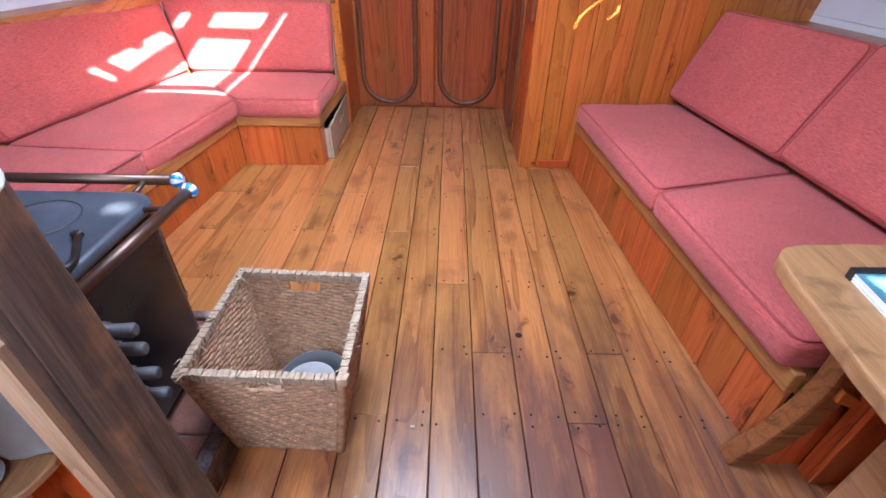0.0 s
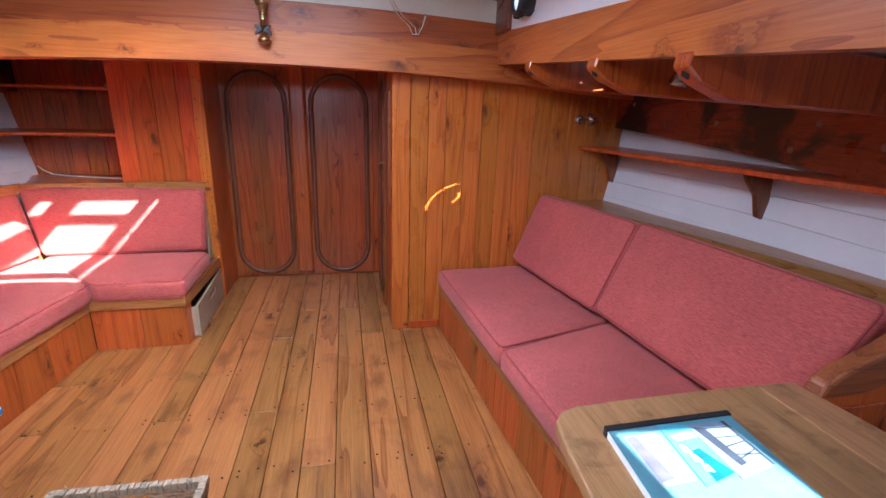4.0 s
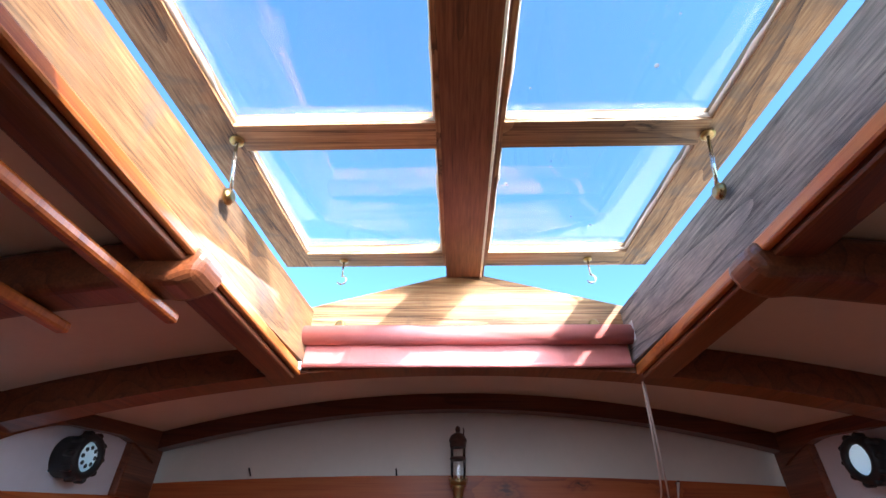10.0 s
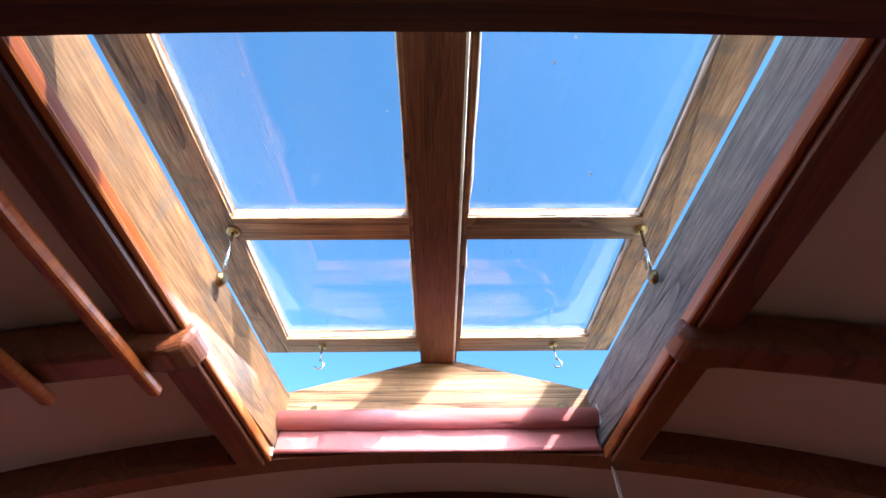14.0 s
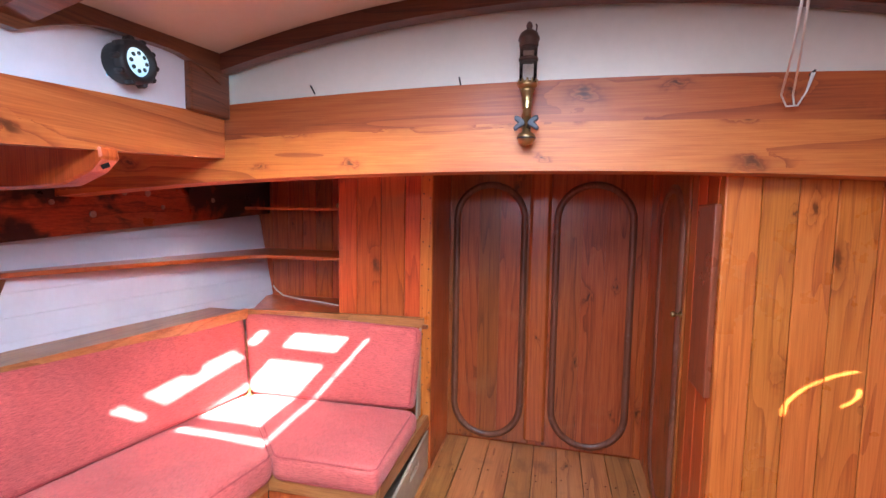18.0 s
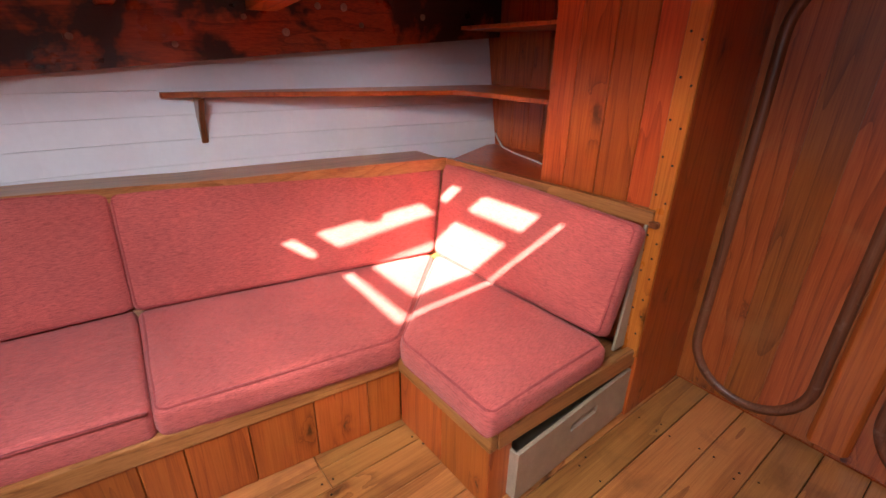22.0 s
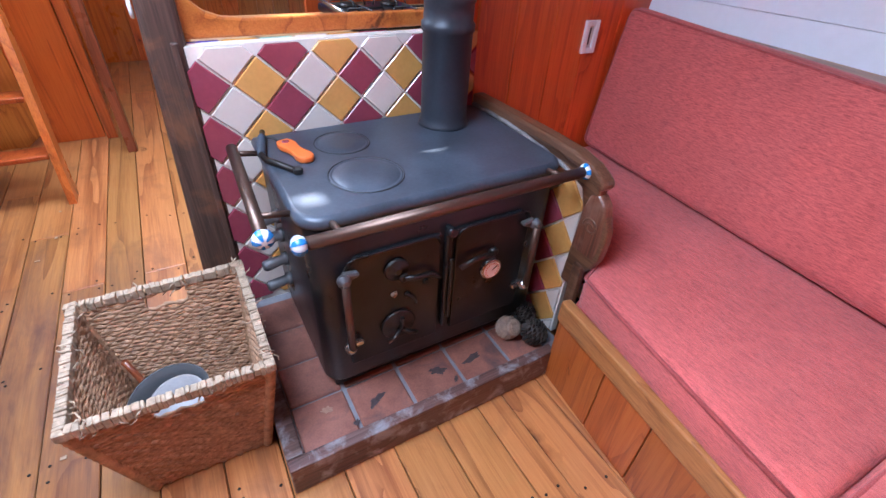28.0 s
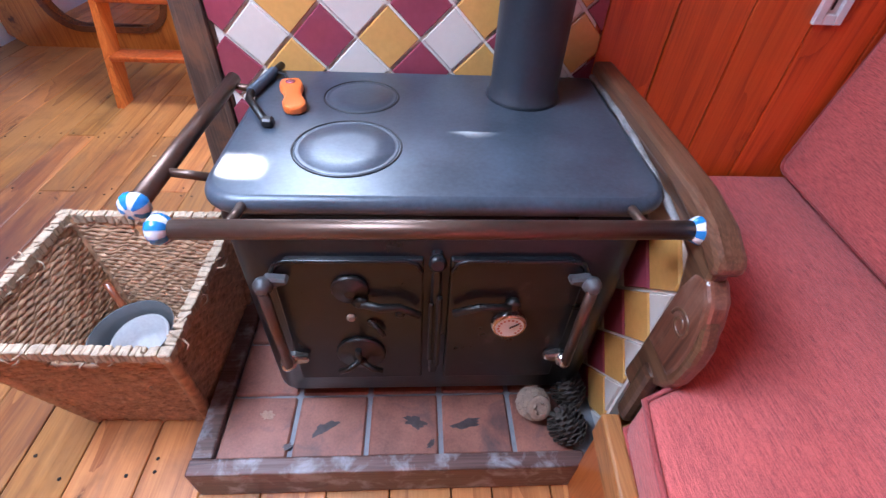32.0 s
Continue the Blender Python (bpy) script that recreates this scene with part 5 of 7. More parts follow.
def edge_rail(bm, a, b, z0=0.262, z1=0.338, out=0.012, th=0.034):
    d = (b - a).normalized()
    nrm = Vector((d.y, -d.x, 0))
    lo = [a + nrm * out, b + nrm * out, b - nrm * (th - out), a - nrm * (th - out)]
    b2 = bmesh.new()
    hexa(b2, [(p.x, p.y, z0) for p in lo], [(p.x, p.y, z1) for p in lo])
    bmesh.ops.recalc_face_normals(b2, faces=b2.faces[:])
    bmesh.ops.bevel(b2, geom=b2.edges[:], offset=0.006, segments=2, profile=0.5, affect="EDGES")
    join(bm, b2)


part("edge_rail", one(edge_rail, FA, FB + Vector((0.0, 0.012, 0))), "oak_y", ps, "worn golden oak edge rail")
part("edge_rail", one(edge_rail, FB, FC + Vector((0.012, 0, 0))), "oak_x", ps, "worn golden oak edge rail")
part("edge_rail", one(edge_rail, FC + Vector((0, 0.026, 0)), Vector((-0.668, 3.745, 0)), 0.255, 0.335), "oak_y", ps, "dark worn edge rail above the drawer")

# plywood drawer at the end of the settee
dr = thing("drawer", (-0.67, 3.36, 0), "pale plywood drawer with a slot handle, pulled slightly out", "drawer")
db = bmesh.new()
ya, yb, za, zb = 2.982, 3.715, 0.012, 0.222
sy0, sy1, sz0, sz1 = 3.27, 3.43, 0.142, 0.178


outer = [(ya, za), (yb, za), (yb, zb + 0.014), (ya, zb)]
inner = [(sy0, sz0), (sy1, sz0), (sy1, sz1), (sy0, sz1)]
loops = [[db.verts.new((x - 0.03 * (y - ya), y, z)) for y, z in ring] for x, ring in ((-0.640, outer), (-0.640, inner), (-0.654, inner), (-0.654, outer))]
for a, b in zip(loops, loops[1:] + loops[:1]):
    for k in range(4):
        db.faces.new((a[k], a[(k + 1) % 4], b[(k + 1) % 4], b[k]))
part("front", db, "ply", dr)
part("side", one(rbox, -0.95, -0.656, 2.984, 2.996, 0.012, 0.215, 0.002), "ply", dr)
part("side", one(rbox, -0.95, -0.676, 3.701, 3.713, 0.012, 0.215, 0.002), "ply", dr)
part("bottom", one(rbox, -0.95, -0.676, 2.997, 3.701, 0.012, 0.022, 0.002), "ply", dr)
part("slot_lip", one(rbox, -0.672, -0.6635, sy0, sy1, sz0, sz0 + 0.006, 0.001), "ply", dr)
# Near-black sheet added to paint the shade inside the drawer opening.
setting("drawer_recess", one(box, -1.02, -0.98, 2.985, 3.74, 0.0, 0.26), "near_black", "near-black sheet painting the shade behind the drawer", "recess")

# port seat cushions
g = "settee cushions"
lc = thing("cushion", (-1.7, 1.4, 0.33), "red woven settee seat cushion beside the stove", "cushion", g)
cb = bmesh.new()
prism(cb, [(-1.362, 1.425), (-1.266, 2.088), (-1.95, 2.118), (-2.06, 0.748), (-1.47, 0.748), (-1.47, 1.33), (-1.44, 1.40)], "z", 0.320, 0.444, 0.030, 5)
for f in cb.faces:
    f.smooth = True
part("cover", cb, "red", lc)
for z in (0.434, 0.330):
    part("piping", one(tube, [(-1.466, 1.34, z), (-1.436, 1.402, z), (-1.366, 1.430, z), (-1.345, 1.54, z), (-1.268, 2.075, z)], 0.0056, 8), "red_cord_shade", lc)
up = (0, 0, 1)
cushion_thing([(-1.262, 2.095, 0.44), (-1.155, 2.858, 0.44), (-1.70, 3.42, 0.44), (-1.935, 2.125, 0.44)], 0.122, up, "red woven settee seat cushion with sun patches", "red", g, 0.008, 2)
cushion_thing([(-1.148, 2.866, 0.44), (-0.672, 2.872, 0.44), (-0.676, 3.46, 0.44), (-1.69, 3.43, 0.44)], 0.122, up, "red woven seat cushion on the short end of the settee", "red", g, 0.008, 3)


def back_cushion(a, b, c, d, th, label, seed):
    quad = [a, b, c, d]
    return cushion_thing(quad, th, facing(a, b, d), label, "red", g, 0.014, seed)


back_cushion((-1.988, 0.748, 0.458), (-1.888, 2.108, 0.458), (-2.048, 2.128, 0.905), (-2.075, 0.745, 0.988), 0.105, "red woven settee back cushion leaning on the hull", 5)
back_cushion((-1.880, 2.118, 0.458), (-1.664, 3.40, 0.458), (-1.842, 3.585, 0.880), (-2.042, 2.140, 0.898), 0.105, "long red woven settee back cushion in bright sun", 6)
back_cushion((-1.660, 3.392, 0.458), (-0.706, 3.43, 0.458), (-0.700, 3.548, 0.872), (-1.835, 3.580, 0.882), 0.105, "red woven back cushion at the bow end of the settee", 7)

# capping rail and shelf deck behind the port cushions
cap = thing("capping_rail", (-2.1, 2.2, 0.87), "golden oak capping rail behind the settee cushions", "rail", "capping rails", "structure")


def ribbon(bm, pts_in, pts_out, th):
    """A flat band between two lines of points of the same count, th thick."""
    vs = []
    for a, b in zip(pts_in, pts_out):
        vs.append([bm.verts.new((a[0], a[1], a[2] - th)), bm.verts.new(a), bm.verts.new(b), bm.verts.new((b[0], b[1], b[2] - th))])
    for a, b in zip(vs, vs[1:]):
        for q in range(4):
            bm.faces.new((a[q], a[(q + 1) % 4], b[(q + 1) % 4], b[q]))
    bm.faces.new(vs[0])
    bm.faces.new(vs[-1][::-1])


def rail_line(side, ys):
    ins, outs = [], []
    for y in ys:
        z = float(np.interp(y, (-1.6, 0.79, 2.4, 4.2), (0.99, 0.958, 0.892, 0.888)))
        xin = float(np.interp(y, (-1.6, 0.8, 2.13, 3.57, 4.1), (1.95, 2.05, 1.985, 1.735, 1.64)))
        ins.append((MID + side * xin, y, z))
        outs.append((hull(y, z, side) + side * 0.01, y, z))
    return ins, outs


ys = np.linspace(0.732, 3.575, 18)
part("side_rail", one(ribbon, *rail_line(-1, ys), 0.03), "oak_y", cap)
part("lip", one(ribbon, [(p[0] + 0.002, p[1], p[2] + 0.010) for p in rail_line(-1, ys)[0]], [(p[0] - 0.026, p[1], p[2] + 0.010) for p in rail_line(-1, ys)[0]], 0.06), "oak_y", cap)
part("end_rail", one(ribbon, [(-1.80, 3.575, 0.896), (-0.69, 3.628, 0.906)], [(-1.80, 3.605, 0.896), (-0.69, 3.656, 0.906)], 0.055), "oak_x", cap)
part("end_bracket", one(rbox, -0.70, -0.665, 3.62, 3.70, 0.845, 0.868, 0.004), "cedar_dark", cap)
part("corner_deck", one(prism, [(-1.79, 3.60), (-1.19, 3.63), (-1.19, 4.1), (-2.02, 4.1)], "z", 0.865, 0.888), "cedar_v", cap)
part("back_board", one(ribbon, [(-1.94, 2.0, 0.40), (-1.70, 3.5, 0.40)], [(-2.16, 2.0, 0.86), (-1.88, 3.62, 0.86)], 0.014), "oak_y", cap)
part("end_slip", one(prism, [(3.565, 0.335), (3.636, 0.335), (3.636, 0.85), (3.625, 0.85)], "x", -0.715, -0.703, 0.002, 1), "ply", cap, "pale plywood slip behind the cushion")

# shelves in the port corner
sh = thing("corner_shelf", (-2.0, 3.4, 1.2), "long varnished corner shelf along the white hull", "shelf", "wall shelves")
pts = [(-2.275, 2.415), (-2.262, 2.405), (hull(2.41, 1.22, -1), 2.41)] + [(hull(y, 1.22, -1) - 0.005, y) for y in (2.8, 3.2, 3.6, 4.1)] + [(-1.230, 4.1), (-1.230, 3.672), (-1.72, 3.665), (-1.80, 3.61)]
part("board", one(prism, pts, "z", 1.206, 1.228, 0.003, 1), "cedar_v", sh)
brk = bmesh.new()
zt = 1.206
hx = hull(2.545, 1.1, -1)
prism(brk, [(hx + 0.005, zt), (hx + 0.105, zt), (hx + 0.085, zt - 0.035), (hx + 0.05, zt - 0.09), (hx + 0.035, zt - 0.15), (hx + 0.030, zt - 0.195), (hx - 0.03, zt - 0.21)], "y", 2.530, 2.556, 0.003, 1)
part("bracket", brk, "cedar_dark", sh, "dark curved bracket")
us = thing("upper_shelf", (-1.6, 3.9, 1.52), "short varnished shelf high in the corner recess", "shelf", "wall shelves")
part("board", one(prism, [(-1.230, 3.68), (-1.230, 4.1), (hull(4.1, 1.5, -1), 4.1), (-1.98, 3.80)], "z", 1.508, 1.526, 0.002, 1), "cedar_v", us)
part("knob", one(lathe, [(0.010, 0), (0.016, 0.01), (0.012, 0.024), (0.004, 0.028)], (-1.250, 3.70, 1.527), (0, 0, 1), 12), "brass", us)
wire = thing("loose_cable", (-1.6, 3.95, 0.9), "thin white cable lying loose in the corner recess", "cable")
part("cable", one(tube, [(-1.97, 4.085, 0.955), (-1.93, 4.07, 0.925), (-1.85, 4.03, 0.899), (-1.70, 3.98, 0.893), (-1.5, 3.93, 0.892), (-1.33, 3.86, 0.894), (-1.240, 3.80, 0.897)], 0.005, 6), "cord", wire)
for z in (0.42, 0.50, 0.57, 0.66, 0.74, 0.80, 0.95, 1.08, 1.20, 1.33, 1.46, 1.60, 1.70):
    for x in (-0.703, -0.665):
        part("nail_head", one(lathe, [(0.0045, 0), (0.004, 0.0015), (0.001, 0.002)], (x + 0.004 * math.sin(z * 40), 3.640, z + 0.012 * math.sin(x * 900)), (0, -1, 0), 8), "iron", lock)

# port reading spotlight under the side deck
for c, side in ((Vector((-1.67, 2.07, 1.60)), -1), (Vector((1.495, 1.645, 1.597)), -1), (Vector((1.83, 2.895, 1.425)), 1)):
    sp = thing("spotlight", c, "small chromed swivel reading spotlight", "lamp", "reading spotlights")
    if side < 0:
        part("rose", one(lathe, [(0.030, 0), (0.030, 0.006), (0.010, 0.014)], c + Vector((0, 0, 0.105)), (0, 0, -1), 18), "steel", sp)
        part("arm", one(tube, [c + Vector((0, 0, 0.10)), c + Vector((0, 0.002, 0.03))], 0.005, 8), "steel", sp)
        part("shade", one(lathe, [(0.008, 0.045), (0.020, 0.03), (0.030, -0.01), (0.036, -0.035), (0.030, -0.034), (0.0, -0.01)], c, (0.15, -0.1, 1), 18), "steel", sp)
    else:
        part("rose", one(lathe, [(0.030, 0), (0.030, 0.006), (0.012, 0.014)], c + Vector((-0.03, 0.034, 0.0)), (0, -1, 0), 18), "steel", sp)
        part("arm", one(tube, [c + Vector((-0.03, 0.03, 0)), c + Vector((-0.01, -0.02, 0.02)), c + Vector((0.01, -0.03, 0.0))], 0.006, 8), "steel", sp)
        part("shade", one(lathe, [(0.012, 0.05), (0.022, 0.03), (0.034, -0.02), (0.029, -0.018), (0.0, 0.0)], c + Vector((0.025, -0.035, -0.005)), (-0.35, 0.4, 0.85), 18), "steel", sp)

# starboard settee
ss = thing("settee_base", (1.3, 1.9, 0), "straight varnished settee base with boarded front and oak edge", "settee", "settee bases")
SA, SB = Vector((0.905, 2.915, 0)), Vector((1.052, 0.98, 0))
boarded(ss, SA, SB, (0.115, 0.13, 0.12, 0.14, 0.125), 0.0, 0.265)
part("edge_rail", one(edge_rail, SA, SB), "oak_y", ss, "worn golden oak edge rail")
part("seat_deck", one(prism, [(0.925, 2.91), (1.07, 0.98), (2.0, 0.98), (2.0, 2.91)], "z", 0.262, 0.318), "oak_y", ss)
part("carcass", one(prism, [(0.93, 2.91), (1.075, 0.99), (1.3, 0.99), (1.3, 2.91)], "z", 0.0, 0.26), "near_black", ss)
cushion_thing([(0.955, 1.825, 0.44), (1.635, 2.02, 0.44), (1.515, 2.905, 0.44), (0.885, 2.885, 0.44)], 0.118, up, "red woven seat cushion against the pine bulkhead", "red", g, 0.008, 11)
cushion_thing([(1.015, 1.01, 0.44), (1.715, 1.01, 0.44), (1.64, 2.005, 0.44), (0.958, 1.81, 0.44)], 0.118, up, "red woven seat cushion beside the table", "red", g, 0.008, 12)
back_cushion((1.595, 2.030, 0.458), (1.478, 2.90, 0.458), (1.66, 2.915, 0.905), (1.80, 2.06, 0.91), 0.105, "square red woven back cushion against the pine bulkhead", 13)
back_cushion((1.68, 1.05, 0.458), (1.60, 2.020, 0.458), (1.81, 2.045, 0.91), (1.93, 1.03, 0.90), 0.105, "long red woven back cushion on the starboard settee", 14)
cap2 = thing("capping_rail", (1.9, 2.2, 0.87), "golden oak capping rail behind the starboard cushions", "rail", "capping rails", "structure")
ys = np.linspace(0.92, 2.925, 14)
ins, outs = rail_line(1, ys)
ins = [(float(np.interp(y, (0.9, 2.05, 2.95), (1.99, 1.90, 1.74))), y, z) for (x, y, z) in ins]
part("side_rail", one(ribbon, ins, outs, 0.03), "oak_y", cap2)
part("lip", one(ribbon, [(p[0] - 0.002, p[1], p[2] + 0.010) for p in ins], [(p[0] + 0.026, p[1], p[2] + 0.010) for p in ins], 0.06), "oak_y", cap2)
part("back_board", one(ribbon, [(1.66, 1.0, 0.40), (1.54, 2.9, 0.40)], [(1.97, 1.0, 0.86), (1.74, 2.92, 0.86)], 0.014), "oak_y", cap2)
shr = thing("wall_shelf", (2.0, 2.0, 1.24), "slim varnished shelf along the starboard hull", "shelf", "wall shelves")
pts = [(1.815, 2.93), (1.86, 2.6), (1.935, 1.7), (2.05, 0.95)] + [(hull(y, 1.24, 1) + 0.005, y) for y in (0.95, 1.5, 2.1, 2.93)]
part("board", one(prism, pts, "z", 1.235, 1.257, 0.003, 1), "cedar_v", shr)
for y in (1.80, 2.90):
    hx = hull(y, 1.1, 1)
    bb = bmesh.new()
    prism(bb, [(hx - 0.005, 1.235), (hx - 0.16, 1.235), (hx - 0.13, 1.19), (hx - 0.075, 1.13), (hx - 0.055, 1.06), (hx - 0.045, 1.03), (hx + 0.01, 1.01)], "y", y - 0.013, y + 0.013, 0.003, 1)
    part("bracket", bb, "cedar_dark", shr, "dark curved bracket")


# ---------- hearth ----------
M["redwood_v"] = wood("orange_red_boards", (0.42, 0.064, 0.008), (0.62, 0.112, 0.013), (0.70, 0.160, 0.024), "z", 0.33, 0.4, 0.8, 22, 0.2)
M["hearth_edge"] = wood("scorched_hearth_edging", (0.05, 0.024, 0.019), (0.12, 0.062, 0.048), (0.20, 0.13, 0.11), "x", 0.45, 0.1, 0.0, 18, 0.2, (0.44, 0.45, 0.48), stain_at=0.50, stain_scale=17.0)
M["fiddle"] = wood("worn_reddish_mahogany", (0.040, 0.017, 0.010), (0.115, 0.052, 0.026), (0.22, 0.115, 0.066), "y", 0.34, 0.3, 0.0, 10, 0.1, (0.20, 0.075, 0.028))
M["fiddle_red"] = wood("worn_red_brown_mahogany", (0.050, 0.020, 0.012), (0.145, 0.058, 0.030), (0.26, 0.125, 0.070), "z", 0.32, 0.3, 0.0, 14, 0.1, (0.27, 0.17, 0.12), stain_at=0.56, stain_scale=11.0)
he = thing("hearth", (-0.93, 1.1, 0), "raised terracotta tiled hearth with scorched timber edging", "hearth")
part("bed", one(box, -1.4135, -0.545, 0.7285, 1.378, 0.0, 0.090), "grout", he)
part("edging", one(rbox, -1.36, -0.502, 1.372, 1.408, 0.0, 0.112, 0.005, 2), "hearth_edge", he)
part("edging", one(rbox, -0.547, -0.502, 0.75, 1.371, 0.0, 0.110, 0.005, 2), "hearth_edge", he)
rnd = random.Random(5)
for r in range(4):
    y1 = 1.370 - 0.152 * r
    y0 = y1 - 0.146
    x = -0.550
    k = 0
    while x > -1.345:
        w = 0.156 if k else 0.150
        xa, xb = max(x - w, -1.345), x
        if xb - xa > 0.03:
            part("tile", one(rbox, xa, xb, max(y0, 0.74), y1, 0.085, 0.0975 + rnd.uniform(-0.001, 0.001), 0.004), "terra", he)
        x -= w + 0.012
        k += 1

# dark spills on the tiles
sr = random.Random(44)
for cx, cy, rx, ry, turn, mat in ((-0.775, 1.305, 0.030, 0.012, 0.5, "spill"), (-0.985, 1.295, 0.026, 0.013, -0.4, "spill"), (-1.105, 1.30, 0.036, 0.010, 0.2, "spill"), (-0.640, 1.27, 0.016, 0.011, 0.0, "pale_spill"), (-0.70, 1.345, 0.010, 0.007, 0.3, "spill"), (-1.02, 1.345, 0.012, 0.006, 0.9, "spill")):
    sp = bmesh.new()
    ring = []
    for q in range(22):
        a = math.tau * q / 22
        g = 1 + sr.uniform(-0.32, 0.32)
        u, v = rx * g * math.cos(a), ry * g * math.sin(a)
        ring.append((cx + u * math.cos(turn) - v * math.sin(turn), cy + u * math.sin(turn) + v * math.cos(turn)))
    prism(sp, ring, "z", 0.0965, 0.0991)
    part("spill_mark", sp, mat, he, "dried dark spill" if mat == "spill" else "dried pale spill")

# ---------- half bulkhead behind the stove ----------
hbk = setting("wall_stove", one(box, -1.385, -0.547, 0.690, 0.728, 0.0, 0.942), "white_grout", "half-height bulkhead faced with diamond-laid glazed tiles", "wall")


def clip(poly, axis, value, keep_less):
    out = []
    for a, b in zip(poly, poly[1:] + poly[:1]):
        ia, ib = (a[axis] <= value) == keep_less, (b[axis] <= value) == keep_less
        if ia:
            out.append(a)
        if ia != ib:
            t = (value - a[axis]) / (b[axis] - a[axis])
            out.append(tuple(a[q] + (b[q] - a[q]) * t for q in range(2)))
    return out


def tile_prism(bm, poly, put, th):
    """A glazed tile with a softened edge."""
    cu, cz = sum(p[0] for p in poly) / len(poly), sum(p[1] for p in poly) / len(poly)
    def ring(k, o):
        return [bm.verts.new(put(cu + (u - cu) * k, cz + (z - cz) * k, o)) for u, z in poly]
    a, b, c = ring(1.0, 0.0), ring(1.0, th * 0.6), ring(0.95, th)
    q = len(poly)
    for s, t in ((a, b), (b, c)):
        for i in range(q):
            bm.faces.new((s[i], s[(i + 1) % q], t[(i + 1) % q], t[i]))
    bm.faces.new(c)


def diamond_tiles(parent, put, u0, u1, z0, z1, uc, zc, diag, shift=0, top=None):
    half, g = diag / 2, 0.0046
    for row in range(-14, 8):
        for k in range(-8, 12):
            cu = uc - diag * k + (half if row % 2 else 0)
            cz = zc + half * row
            d = half - g
            poly = [(cu - d, cz), (cu, cz - d), (cu + d, cz), (cu, cz + d)]
            for ax, val, less in ((0, u1, True), (0, u0, False), (1, z1, True), (1, z0, False)):
                if len(poly) > 2:
                    poly = clip(poly, ax, val, less)
            if len(poly) < 3:
                continue
            area = abs(sum(a[0] * b[1] - b[0] * a[1] for a, b in zip(poly, poly[1:] + poly[:1]))) / 2
            if area < 0.0004:
                continue
            if top and top(sum(p[0] for p in poly) / len(poly), sum(p[1] for p in poly) / len(poly)):
                continue
            mat = (("t_red", "t_yel", "t_whi") if row % 2 else ("t_whi", "t_red", "t_yel"))[(k + shift) % 3]
            b = bmesh.new()
            tile_prism(b, poly, put, 0.007)
            part("tile", b, mat, parent)


diamond_tiles(hbk, lambda u, z, o: (u, 0.7285 + o, z), -1.400, -0.540, 0.11, 0.938, -0.636, 0.771, 0.1433)
# oak frame of the opening above
fr = bmesh.new()
prism(fr, [(-1.39, 0.9487), (-0.547, 0.9487), (-0.547, 1.0577), (-0.5651, 1.0577), (-0.5862, 1.0367), (-0.613, 1.0118), (-0.6512, 0.9974), (-0.7086, 0.9927), (-1.39, 0.9927)], "y", 0.658, 0.689, 0.006, 2)
setting("opening_frame", fr, "pine_y", "curved varnished timber frame of the galley opening", "frame")
pl = thing("door_jamb_post", (-0.54, 0.7, 0), "dark worn timber post with a rounded top", "post", "", "structure")
jp = bmesh.new()
hexa(jp, [(-0.556, 0.645, 0.0), (-0.450, 0.645, 0.0), (-0.408, 0.730, 0.0), (-0.556, 0.730, 0.0)], [(-0.556, 0.645, 1.080), (-0.473, 0.645, 1.080), (-0.473, 0.730, 1.080), (-0.556, 0.730, 1.080)])
bmesh.ops.recalc_face_normals(jp, faces=jp.faces[:])
bmesh.ops.bevel(jp, geom=jp.edges[:], offset=0.020, segments=4, profile=0.5, affect="EDGES", clamp_overlap=True)
for f in jp.faces:
    f.smooth = f.calc_area() < 0.004
part("post", jp, "post", pl)
part("end_strip", one(rbox, -0.5368, -0.520, 0.7245, 0.742, 0.0, 0.955, 0.003), "post", pl)
pb = bmesh.new()
tube(pb, [(-0.473 + 0.012, 0.690 + 0.018 * math.cos(t), 1.024 + 0.018 * math.sin(t)) for t in np.linspace(2.4, 7.0, 12)], 0.0045, 8)
part("cup_hook", pb, "white_ceramic", pl, "white coated cup hook")

# red boarded wall beside the stove
rw = setting("wall_red_boards", one(box, -2.45, -1.386, 0.672, 0.714, 0.25, 1.75), "redwood_v", "orange-red varnished boarded bulkhead beside the stove", "wall")
edges = [-1.402, -1.56, -1.73, -1.885, -2.05, -2.22, -2.42]
for a, b in zip(edges, edges[1:]):
    part("board", one(rbox, b + 0.001, a - 0.001, 0.714, 0.729, 0.25, 1.72, 0.003), "redwood_v", rw)
sw = thing("recessed_switch", (-1.87, 0.79, 0.9), "white recessed plastic wall fitting with a dark slot", "switch")
sb = bmesh.new()
for xa, xb, za, zb in ((-1.906, -1.886, 0.840, 0.955), (-1.858, -1.838, 0.840, 0.955), (-1.886, -1.858, 0.840, 0.862), (-1.886, -1.858, 0.935, 0.955)):
    rbox(sb, xa - 0.035, xb - 0.035, 0.7285, 0.741, za - 0.01, zb - 0.01, 0.002)
part("frame", sb, "white_ceramic", sw)
part("slot", one(box, -1.921, -1.893, 0.7285, 0.732, 0.852, 0.925), "pale_cloth", sw)
part("slit", one(box, -1.909, -1.903, 0.732, 0.7326, 0.860, 0.918), "black", sw)

# ---------- stove ----------
st = thing("range_stove", (-1.02, 1.0, 0.1), "black cast-iron range stove with copper rails on a tiled hearth", "stove")
bb = bmesh.new()


